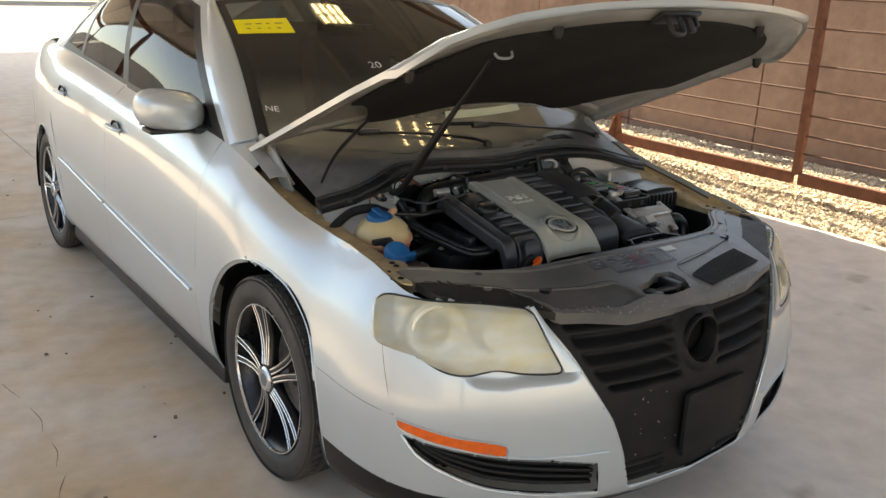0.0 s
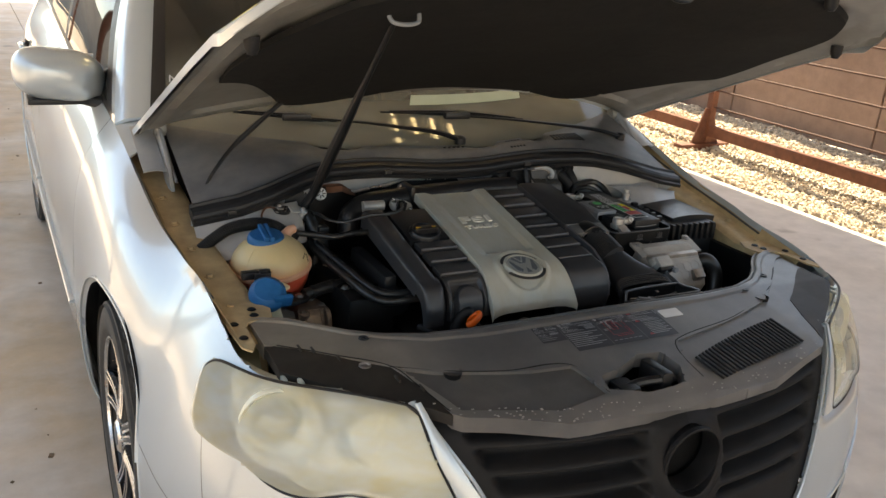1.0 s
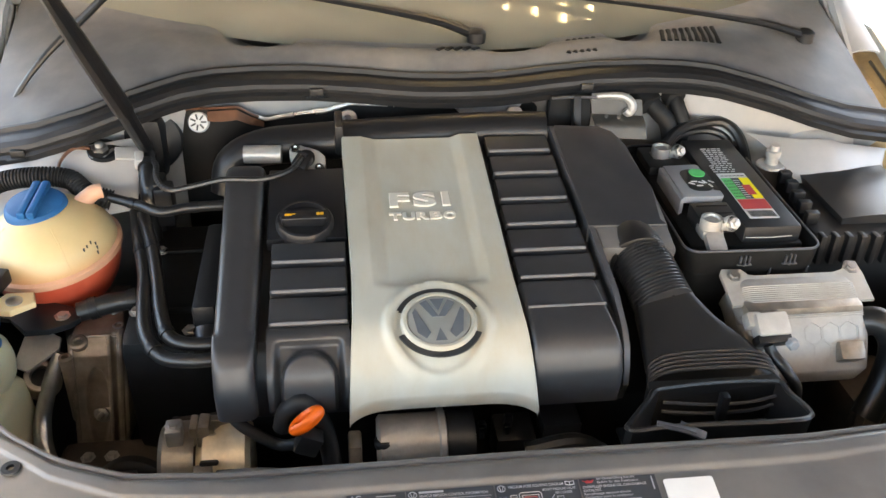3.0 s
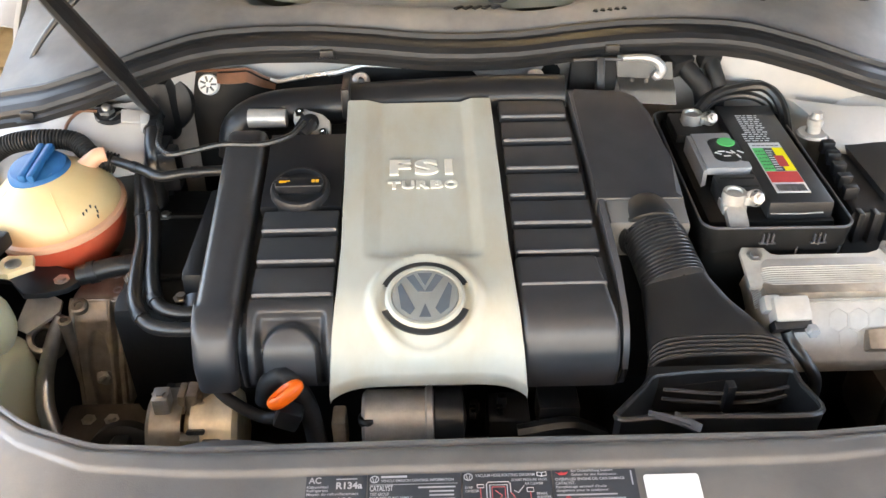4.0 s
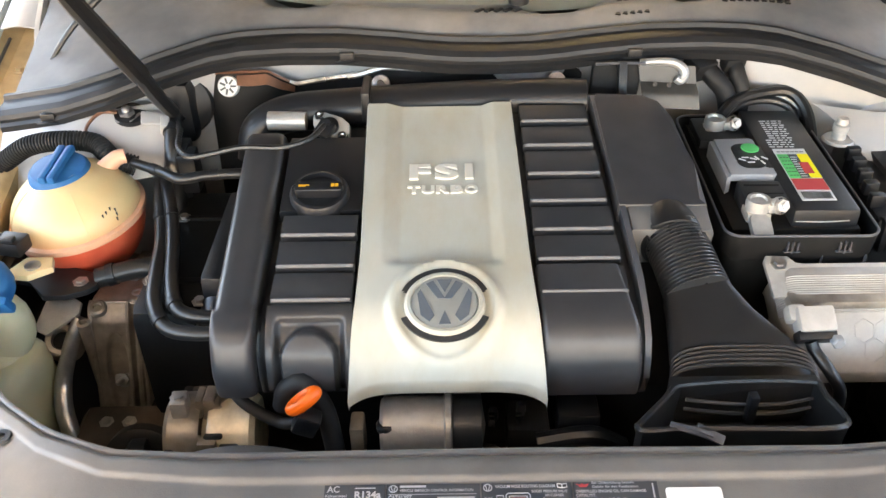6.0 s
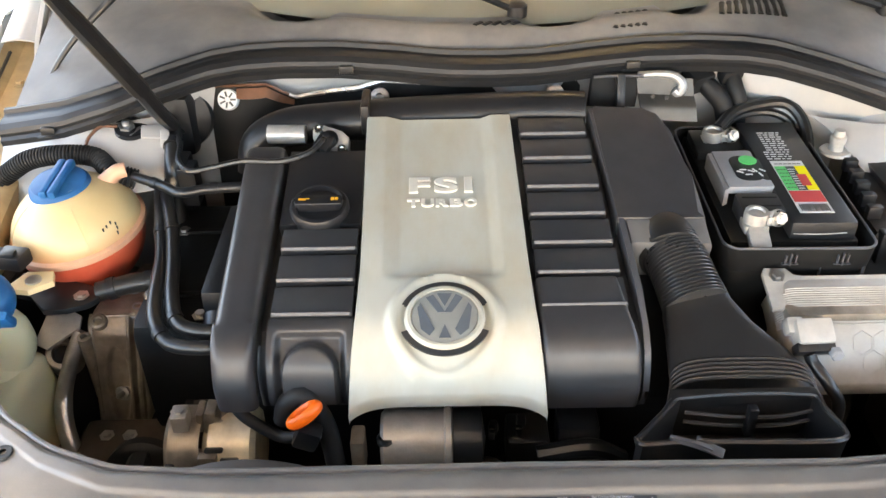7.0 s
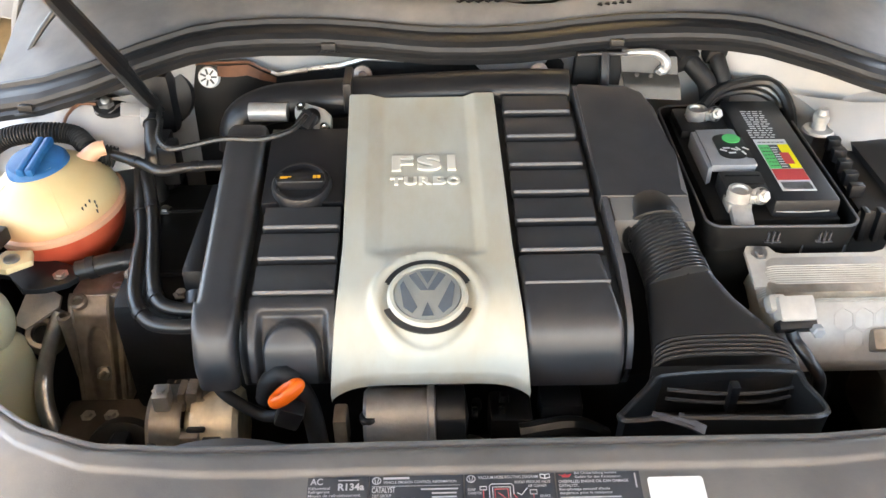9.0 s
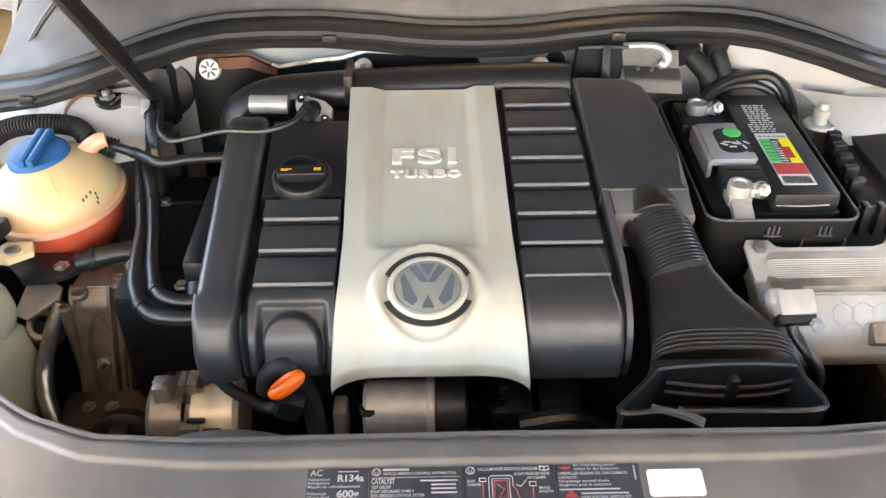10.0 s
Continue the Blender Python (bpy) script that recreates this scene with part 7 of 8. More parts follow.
bm = B()
box(bm, (-.352, .72, .755), (.03, .20, .06), 0.01)
part("upper_bracket", bm, BLACK, tim)
bm = B()
tube(bm, [(-.345, .60, .72), (-.345, .63, .735)], .03, 4, 16)
part("sleeve", bm, HOSE, tim)
for y0 in (.66, .80):
    bm = B()
    box(bm, (-.395, y0, .752), (.075, .008, .006), 0.002)
    part("rib", bm, FELTSHADE, tim)
# Added black box that hides the tower's lit side and keeps it dark.
bm = B()
box(bm, (-.452, .892, .70), (.045, .07, .18), 0.012)
part("tower_dark_box", bm, TRAYBLACK, tim)
for p in ((-.44, .66, .752), (-.43, .80, .752), (-.37, .62, .75)):
    bm = B()
    bolt(bm, p, .006, .006)
    part("bolt", bm, STEEL, tim)
bm = B()
bolt(bm, (-.512, .895, .862), .0115, .008, pose(0, 0, 0, 10, 0, 0))
lathe(bm, [(.006, .006), (.006, .012), (.004, .014), (0, .014)], Matrix.Translation((-.512, .895, .862)), 12)
ep = solo("earth_point", bm, STEEL, "bolted earth point on the strut tower", "bolt")
bm = B()
lathe(bm, [(.022, -.004), (.022, .003), (.014, .004), (0, .004)], Matrix.Translation((-.508, .897, .862)) @ pose(0, 0, 0, 12, 8, 0), 20)
part("washer", bm, BLACK, ep)
bm = B()
box(bm, (-.474, .889, .860), (.034, .022, .004), 0.0015, pose(0, 0, 0, 24, 10, 14))
box(bm, (-.459, .884, .852), (.012, .020, .020), 0.003, pose(0, 0, 0, 24, 10, 14))
part("lug", bm, WHITEMETAL, ep, "painted metal lug")
bm = B()
tube(bm, [(-.524, .892, .868), (-.545, .888, .870), (-.560, .872, .860), (-.562, .858, .848), (-.558, .85, .835)], .0024, 30, 6)
part("wire", bm, COPPER, ep, "thin brown wire")
bm = B()
box(bm, (-.462, .958, .84), (.06, .05, .10), 0.02)
lathe(bm, [(.052, 0), (.050, .012), (.03, .02), (0, .02)], pose(-.463, .975, .842, 82, 0, 0), 28)
solo("wiring_grommet", bm, RUBBER, "black rubber wiring grommet in the back wall", "grommet")
bm = B()
box(bm, (-.440, .865, .818), (.030, .040, .03), 0.005)
box(bm, (-.425, .85, .80), (.025, .03, .06), 0.005)
solo("prop_bracket", bm, BLACK, "black bracket at the foot of the prop rod", "bracket")

# front of the engine, low down
alt = thing("alternator", (-.36, .55, .58), "dusty tan alternator low at the engine's front", "alternator")
mA = Matrix.Translation((-.385, .540, .610)) @ pose(0, 0, 0, 0, 90, 0)
bm = B()
lathe(bm, [(.0, -.025), (.044, -.024), (.050, -.018), (.050, .012), (.046, .018)], mA, 30)
part("pulley_end", bm, ALUDIRTY, alt)
bm = B()
lathe(bm, [(.030, .018), (.030, .026), (.046, .028), (.048, .034), (.048, .078), (.042, .084), (0, .084)], mA, 30)
part("body", bm, mat("tan_cast_metal", (0.74, 0.63, 0.46), 0.42, 0.35, 0.2, 30, second=(.38, .3, .2), second_amount=.6, second_scale=20), alt)
for dx, zz, yy in ((-.026, .642, .5035), (-.034, .626, .4945), (-.036, .613, .4915), (-.008, .632, .4975)):
    bm = B()
    slab(bm, rounded(.022, .0055, .0025), -.002, .003, Matrix.Translation((-.322 + dx, yy, zz)) @ pose(0, 0, 0, 70, 0, 0), .0008)
    part("vent", bm, DARKINK, alt)
for ang in range(0, 360, 60):
    bm = B()
    q = mA @ Vector((.049 * math.cos(radians(ang)), .049 * math.sin(radians(ang)), .030))
    box(bm, q, (.022, .012, .012), 0.003)
    part("lug", bm, ALUDIRTY, alt)
bm = B()
box(bm, (-.388, .530, .668), (.019, .024, .024), 0.003, pose(0, 0, 0, 0, 0, 4))
part("ear", bm, ALU, alt)
bm = B()
bolt(bm, (-.388, .530, .679), .0062, .004)
part("ear_bolt", bm, STEEL, alt)
for x, z, w, h in ((-.369, .656, .009, .030), (-.357, .655, .013, .034), (-.338, .648, .030, .018)):
    bm = B()
    box(bm, (x, .545, z), (w, .026, h), .003, pose(0, 0, 0, 0, 8, 0))
    part("lug", bm, ALUDIRTY, alt)
bm = B()
lathe(bm, [(.0, -.012), (.085, -.012), (.09, -.006), (.09, .012), (.06, .016), (0, .016)], Matrix.Translation((-.45, .50, .52)) @ pose(0, 0, 0, 0, 90, 8), 40)
box(bm, (-.40, .62, .55), (.012, .30, .16), 0.004)
solo("drive_belt_pulley", bm, RUBBER, "dark belt and pulley at the engine's side", "pulley")
fan = thing("fan_shroud", (-.27, .45, .54), "dusty dark fan shroud rim behind the front panel", "shroud")
bm = B()
lathe(bm, [(.14, 0), (.164, 0), (.169, .004), (.170, .026), (.166, .032), (.14, .034)], Matrix.Translation((-.298, .462, .508)) @ pose(0, 0, 0, 90, 0, 0), 72)
part("rim", bm, SIDEGREY, fan)
thr = thing("throttle_pipe", (-.10, .50, .62), "grey metal intake pipe below the engine cover", "pipe")
bm = B()
mP = Matrix.Translation((-.150, .500, .660)) @ pose(0, 0, 0, 0, 90, 0)
lathe(bm, [(.0, 0), (.030, 0), (.034, .004), (.034, .072), (.038, .074), (.038, .080), (.032, .082), (0, .082)], mP, 30)
part("pipe_body", bm, ALU, thr)
bm = B()
lathe(bm, [(.033, .082), (.035, .086), (.035, .115), (0, .12)], mP, 30)
part("rubber_sleeve", bm, HOSE, thr)
bm = B()
lathe(bm, [(.0065, -.05), (.0065, .004), (.0105, .006), (.0112, .013), (.009, .016), (0, .0165)], Matrix.Translation((-.143, .482, .668)), 20)
part("vent_knob", bm, BLACK, thr)
bm = B()
box(bm, (-.176, .49, .655), (.016, .03, .05), 0.004)
part("bracket", bm, ALUDIRTY, thr)
fr = thing("fuel_rail", (.03, .51, .58), "black fuel rail with plugs under the engine cover", "engine part")
for x, y, z, w, d, h in ((.02, .52, .63, .05, .05, .05), (.08, .53, .64, .05, .04, .04), (.05, .50, .60, .14, .03, .03), (-.02, .52, .655, .012, .012, .02), (.012, .52, .665, .012, .012, .02)):
    bm = B()
    box(bm, (x, y, z), (w, d, h), 0.006)
    part("plug", bm, BLACK, fr)
for pts, r in (([(-.05, .47, .60), (-.03, .48, .63), (-.01, .47, .62), (.0, .46, .58)], .014), ([(.03, .49, .64), (.09, .49, .65), (.13, .50, .62)], .012)):
    bm = B()
    tube(bm, pts, r, 20, 10)
    part("hose", bm, HOSE, fr)
for x in (-.023, .008):
    bm = B()
    box(bm, (x, .505, .662), (.008, .008, .018), 0.002)
    solo("injector_clip", bm, CHROME, "small bright metal clip below the cover", "clip")
# Block in the same near-black: shade under the cover put into its colour.
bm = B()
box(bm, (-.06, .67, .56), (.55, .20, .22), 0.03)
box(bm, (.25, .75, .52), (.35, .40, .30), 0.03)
solo("engine_block", bm, FELTSHADE, "engine block below the cover, near-black for the shade there", "engine")

# ---- battery side ----
bat = thing("battery", (.356, .81, .62), "black car battery with coloured label in a tray", "battery")
mB = Matrix.Translation((.356, .811, 0)) @ pose(0, 0, 0, 0, 0, -1)


def bbox(name, x, y, z, w, d, h, bev, material, label="", parent=bat):
    bm = B()
    box(bm, (0, 0, 0), (w, d, h), bev)
    bmesh.ops.transform(bm, matrix=mB @ Matrix.Translation((x, y, z)), verts=bm.verts)
    return part(name, bm, material, parent, label)


bbox("case", 0, 0, .712, .156, .276, .19, .004, TRAYBLACK)
lid = bbox("lid", .034, 0, .818, .080, .266, .026, .005, BATTERYBLACK)
bbox("lid_back", -.040, .098, .812, .068, .070, .016, .004, BATTERYBLACK)
h = thing("handle", (.32, .81, .83), "", "")
h.parent, h.matrix_basis = bat, Matrix.Translation(Vector((.32, .81, .83)) - bat.location)
tagged(h, "grey plastic carrying handle")
bm = B()
slab(bm, [(-.063, -.053), (-.008, -.053), (-.004, -.050), (-.004, -.036), (-.022, -.034), (-.022, .022), (-.010, .024), (-.010, .041), (-.014, .044), (-.063, .042)], .824, .834, mB, .003)
part("grip_plate", bm, GREYHANDLE, h)
bm = B()
slab(bm, [(-.069, -.058), (-.062, -.053), (-.062, .041), (-.069, .040)], .808, .832, mB, .003)
part("grip_side", bm, GREYHANDLE, h)
bm = B()
slab(bm, [(-.022, -.036), (-.004, -.036), (-.004, .024), (-.022, .024)], .824, .8325, mB, .002)
slab(bm, [(px - .029, py - .006) for px, py in rounded(.036, .064, .014)], .830, .8348, mB, .001)
part("grip_well", bm, BATTERYBLACK, h)
bm = B()
lathe(bm, [(.0118, 0), (.0118, .0014), (0, .0016)], mB @ Matrix.Translation((-.022, .013, .8346)), 24)
part("dot", bm, GREEN, h, "round green sticker")
bm = B()
for k in range(7):
    box(bm, mB @ Vector((-.040 + .005 * k, -.018 + .007 * math.sin(k * 2.2), .8356)), (.009, .0022, .0006), 0, pose(0, 0, 0, 0, 0, -35 + 40 * math.sin(k)))
part("scratches", bm, WHITE, h, smooth=False)
cell = bbox("front_cell", -.030, -.083, .815, .056, .046, .030, .005, BATTERYBLACK)
for dy in (-.010, .010):
    bbox("cell_groove", -.030, -.083 + dy, .8302, .044, .0022, .0016, .0005, FELTSHADE, "", cell)


def bat_label(name, x0, x1, y0, y1, material, parent, off=.0007, label=""):
    bm = B()
    slab(bm, [(x0, y0), (x1, y0), (x1, y1), (x0, y1)], 0, .0005, mB @ Matrix.Translation((0, 0, .831 + off)))
    return part(name, bm, material, parent, label, smooth=False)


lb = bat_label("label", .009, .051, -.112, .016, WHITE, lid, .0006, "colour-printed battery label")
bat_label("green_field", .010, .024, -.060, .000, GREEN, lb, .0014)
bat_label("grey_field", .024, .038, -.060, .000, LABELGREY, lb, .0014)
bat_label("yellow_field", .036, .050, -.060, .000, YELLOW, lb, .0018)
bat_label("red_patch", .032, .044, -.050, -.022, RED, lb, .0022)
bat_label("red_field", .010, .050, -.088, -.062, RED, lb, .0014)
bm = B()
rng = random.Random(3)
for k in range(15):
    slab(bm, [(0, 0), (rng.uniform(.0006, .0018), 0), (.0012, .016), (0, .016)], 0, .0004, mB @ Matrix.Translation((.0125 + .0024 * k, -.109, .8326)))
for k in range(6):
    slab(bm, [(0, 0), (.005, 0), (.005, .0014), (0, .0014)], 0, .0004, mB @ Matrix.Translation((.012 + .006 * k, .006, .8326)))
for k in range(6):
    for j in range(3):
        slab(bm, [(0, 0), (.003, 0), (.003, .0012), (0, .0012)], 0, .0004, mB @ Matrix.Translation((.0115 + .004 * j, -.055 + .009 * k, .8331)))
part("bar_code", bm, DARKINK, lb, "bar code and small print", kind="stuff", smooth=False)
bm = B()
rng = random.Random(5)
for k in range(9):
    slab(bm, [(0, 0), (rng.uniform(.005, .010), 0), (.006, .0012), (0, .0012)], 0, .0004, mB @ Matrix.Translation((.025, -.057 + .006 * k, .8331)))
part("pale_print", bm, INK, lb, "unreadable white print", kind="stuff", smooth=False)
bm = B()
for j in range(13):
    x = .014 if j > 3 else .008
    while x < .042:
        w = rng.uniform(.003, .009)
        slab(bm, [(x, 0), (min(x + w, .045), 0), (min(x + w, .045), .0016), (x, .0016)], 0, .0004, mB @ Matrix.Translation((0, .022 + .0062 * j, .8313)))
        x += w + .0025
part("lid_print", bm, INK, lid, "unreadable white print", kind="stuff", smooth=False)
bm = B()
tube(bm, [mB @ Vector((-.002, -.1325, .815)), mB @ Vector((.03, -.1335, .8145)), mB @ Vector((.062, -.1330, .816))], .0009, 10, 4)
part("scuff_line", bm, CHIP, lid, "pale scuff along the lid's edge")


def terminal(x, y, name, lab):
    tm = bbox(name, x, y, .814, .030, .028, .014, .004, TERMINAL, lab)
    bm = B()
    m = mB @ Matrix.Translation((x, y, .822))
    lathe(bm, [(.0145, -.006), (.0150, .006), (.0140, .013), (.0100, .013), (.0090, .010), (0, .0105)], m, 28)
    part("clamp_ring", bm, TERMINAL, tm)
    bm = B()
    box(bm, m @ Vector((.017, -.006, .006)), (.016, .018, .012), 0.003)
    part("clamp_jaw", bm, TERMINAL, tm)
    bm = B()
    mb = m @ Matrix.Translation((.023, -.010, .009)) @ pose(0, 0, 0, 58, 22, 0)
    lathe(bm, [(.0105, -.004), (.0110, .001), (.0100, .004)], mb, 20)
    lathe(bm, [(.0080, .003), (.0080, .009), (.0045, .010)], mb, 6)
    lathe(bm, [(.0042, .008), (.0042, .014), (0, .015)], mb, 12)
    part("clamp_bolt", bm, TERMINAL, tm)
    return tm


neg = terminal(-.044, -.112, "negative_terminal", "bright metal battery clamp")
bm = B()
slab(bm, rounded(.024, .034, .006), 0, .010, mB @ Matrix.Translation((-.045, -.138, .806)) @ pose(0, 0, 0, 22, 0, 0), .002)
part("strap", bm, TERMINAL, neg)
pos = terminal(-.046, .102, "positive_terminal", "bright metal battery clamp")
bm = B()
tube(bm, [mB @ Vector((-.035, .116, .83)), mB @ Vector((-.01, .140, .842)), mB @ Vector((.03, .155, .848)), mB @ Vector((.072, .156, .848)), mB @ Vector((.092, .130, .830)), mB @ Vector((.094, .08, .79))], .0085, 40, 10)
tube(bm, [mB @ Vector((-.03, .125, .823)), mB @ Vector((.0, .150, .832)), mB @ Vector((.05, .160, .833)), mB @ Vector((.080, .150, .82)), mB @ Vector((.088, .12, .77))], .0065, 40, 10)
solo("battery_cable", bm, HOSE, "thick black battery cable along the back wall", "cable")
tray = thing("battery_tray", (.356, .80, .62), "black plastic battery tray with low walls", "tray")
mR = mB @ Matrix.Translation((.0005, -.0065, 0))
bm = B()
rows = [[bm.verts.new(mR @ Vector((px, py, z))) for px, py in rounded(w, d, r, 8)] for w, d, r, z in
        ((.170, .294, .016, .66), (.176, .302, .018, .776), (.182, .310, .020, .784), (.186, .314, .020, .814), (.181, .309, .018, .814), (.176, .304, .016, .775))]
for a, b in zip(rows, rows[1:]):
    for i in range(len(a)):
        bm.faces.new((a[i], a[(i + 1) % len(a)], b[(i + 1) % len(a)], b[i]))
part("tray_wall", bm, TRAYBLACK, tray, angle=50)
bm = B()
ring = [mR @ Vector((px, py, .814)) for px, py in rounded(.184, .312, .019, 8)]
tube(bm, ring + ring[:1], .0018, 40, 6, smooth=False)
part("tray_rim", bm, BLACKRIB, tray, "thin lighter tray rim")
bbox("tray_floor", 0, 0, .64, .168, .29, .012, .003, TRAYBLACK, "", tray)
for x in (-.012, .050):
    for dx, hh in ((-.006, .014), (.0, .017), (.006, .014)):
        bbox("tray_lug", x + dx, -.1645, .799, .0016, .004, hh, .0005, BLACKRIB, "", tray)
    bbox("tray_lug", x, -.1645, .793, .020, .004, .0014, .0005, BLACKRIB, "", tray)
for x in (.028, .080):
    bbox("tray_latch", x, -.160, .778, .0016, .004, .014, .0005, BLACKRIB, "", tray)
bbox("tray_skirt", 0, -.138, .70, .165, .01, .14, .003, FELTSHADE, "", tray)

# finned control module
mod = thing("control_module", (.40, .58, .70), "cast aluminium finned control module with connectors", "module")
MOD_X0, MOD_X1 = .316, .488
MOD_SECTION = [(.628, .783), (.617, .7825), (.600, .7760), (.584, .7680), (.570, .7595), (.558, .748), (.548, .733), (.540, .717), (.533, .700)]

MOD_CURVE, MOD_V = np.array(spline(MOD_SECTION, 201)), np.linspace(0, 1, 201)


def mod_f(x, v, off=0.0):
    """The casting's curved face: v runs from its back edge (0) down to its foot (1); off lifts it."""
    y, z = (np.interp(v, MOD_V, MOD_CURVE[:, k]) for k in (0, 1))
    t = Vector((0, *(np.interp(v + .01, MOD_V, MOD_CURVE[:, k]) - np.interp(v - .01, MOD_V, MOD_CURVE[:, k]) for k in (0, 1)))).normalized()
    n = Vector((1, 0, 0)).cross(t)
    n = n if n.z > 0 else -n
    e = min(x - MOD_X0, MOD_X1 - x)
    r = .022
    sink = r - math.sqrt(max(r * r - max(r - e, 0)**2, 0)) if e < r else 0
    return Vector((x, y, z)) + n * (off - sink)


MOD_XS = np.r_[np.linspace(MOD_X0, MOD_X0 + .022, 9), np.linspace(MOD_X0 + .03, MOD_X1 - .03, 8), np.linspace(MOD_X1 - .022, MOD_X1, 9)]
bm = B()
sheet(bm, mod_f, MOD_XS, np.linspace(0, 1, 41))
part("casting", flange(bm, .03, (0, .5, -1)), MODALU, mod, angle=60)
mM = Matrix.Translation((.402, .618, .7805)) @ pose(0, 0, 0, 20, 0, 0)
bm = B()
slab(bm, [(-.094, -.03), (.098, -.03), (.098, .012), (.096, .032), (.082, .034), (.072, .018), (.058, .014), (-.050, .014), (-.060, .016), (-.066, .027), (-.092, .028), (-.096, .020)], -.006, -.001, mM, .0015)
plate = part("base_plate", bm, MODALU, mod)
for x, y in ((-.079, .0165), (.085, .0215)):
    bm = B()
    bolt(bm, (0, 0, 0), .006, .005)
    bmesh.ops.transform(bm, matrix=mM @ Matrix.Translation((x, y, -.001)), verts=bm.verts)
    part("plate_bolt", bm, STEEL, plate)
for k in range(17):
    bm = B()
    v = .110 + .0218 * k
    xs = list(MOD_XS) if k > 1 else list(MOD_XS[4:])
    tube(bm, [mod_f(x, v, .0006) for x in xs], .00115, 40, 6)
    part("fin", bm, MODALU, mod)
bm = B()
for k in range(4):
    for j in range(2):
        cx, cv = .405 + .024 * k + (.012 if j else 0), .62 + .17 * j
        pts = [mod_f(min(max(cx + .0125 * math.cos(a), MOD_X0), MOD_X1), min(cv + .105 * math.sin(a), 1), .0003) for a in np.linspace(math.pi / 6, 2 * math.pi + math.pi / 6, 7)]
        tube(bm, pts, .0005, 7, 4, smooth=False)
part("hex_pattern", bm, MODALU, mod, "faint raised honeycomb lines", kind="stuff")
mK = Matrix.Translation((.343, .549, .764)) @ pose(0, 0, 0, 34, 0, 2)
bm = B()
box(bm, (0, .004, -.004), (.042, .030, .024), 0.004)
box(bm, (-.018, .014, -.010), (.020, .020, .020), 0.005)
bmesh.ops.transform(bm, matrix=mK, verts=bm.verts)
part("connector_block", bm, MODALU, mod)
bm = B()
box(bm, (-.001, -.014, -.006), (.044, .012, .020), 0.003)
bmesh.ops.transform(bm, matrix=mK, verts=bm.verts)
pl = part("plug", bm, BLACK, mod)
bm = B()
lathe(bm, [(.0078, 0), (.0078, .008), (.006, .010), (0, .010)], mK @ Matrix.Translation((.019, -.020, .000)) @ pose(0, 0, 0, 50, 0, 0), 6)
part("plug_screw", bm, GREYHANDLE, pl, "pale screw head")
bm = B()
tube(bm, [mK @ Vector((-.008, -.020, -.004)), mK @ Vector((-.004, -.030, -.008)), (.352, .510, .728), (.366, .500, .705), (.368, .498, .66)], .0072, 30, 12)
part("plug_cable", bm, HOSE, pl)
bm = B()
box(bm, (.452, .545, .722), (.034, .026, .030), 0.006, pose(0, 0, 0, 40, 0, 0))
part("second_block", bm, ALUDIRTY, mod, "dirty brown connector block")
bm = B()
box(bm, (.400, .600, .735), (.158, .05, .075), 0.008)
part("back_box", bm, ALUDIRTY, mod)
bm = B()
tube(bm, [(.475, .585, .735), (.500, .570, .748), (.520, .555, .725), (.515, .54, .68), (.49, .52, .63)], .019, 30, 14)
solo("module_hose", bm, HOSE, "thick black hose beside the control module", "hose")
bm = B()
tube(bm, [(.53, .56, .64), (.50, .52, .58)], .02, 8, 10)
box(bm, (.54, .60, .58), (.10, .10, .10), 0.02)
solo("lower_casting", bm, CASEBROWN, "brown dirty casting low in the bay", "casting")

# ribbed intake duct and scoop
duct = thing("intake_duct", (.22, .58, .74), "black corrugated intake duct flaring to the front", "duct")
bm = B()
tube(bm, [(.196, .722, .770), (.196, .712, .786), (.197, .694, .797), (.1985, .675, .801), (.200, .658, .799)], [.036, .041, .0415, .040, .0385], 24, 28)
lathe(bm, [(.0385, -.003), (.0405, -.002), (.0405, .002), (.0385, .003)], Matrix.Translation((.1995, .664, .800)) @ Vector((.05, -1, -.28)).to_track_quat("Z", "Y").to_matrix().to_4x4(), 32)
box(bm, (.240, .668, .806), (.018, .006, .006), 0.002)
part("elbow", bm, DUCT, duct)
bm = B()
tube(bm, [(.201, .674, .804), (.210, .632, .790), (.218, .598, .773)], [.0350, .0355, .0365], 76, 28, rings=.0019, turns=19)
part("bellows", bm, BELLOWS, duct, "corrugated bellows")
bm = B()
secs = [(.218, .598, .770, .038, .040), (.221, .580, .762, .041, .038), (.231, .554, .750, .053, .034), (.246, .528, .738, .070, .030), (.255, .510, .729, .079, .0275), (.257, .492, .720, .082, .025)]
loops = []
for cx, cy, czz, w, hh in secs:
    lp = []
    for k in range(28):
        a = 2 * math.pi * k / 28
        e = .6
        dx = math.copysign(abs(math.cos(a))**e, math.cos(a)) * w
        dz = math.copysign(abs(math.sin(a))**e, math.sin(a)) * hh
        lp.append(bm.verts.new((cx + dx, cy + dz * .55, czz + dz * .8)))
    loops.append(lp)
for a, b in zip(loops, loops[1:]):
    for i in range(28):
        bm.faces.new((a[i], a[(i + 1) % 28], b[(i + 1) % 28], b[i]))
part("flare", bm, DUCT, duct, "smooth flared boot", angle=60)
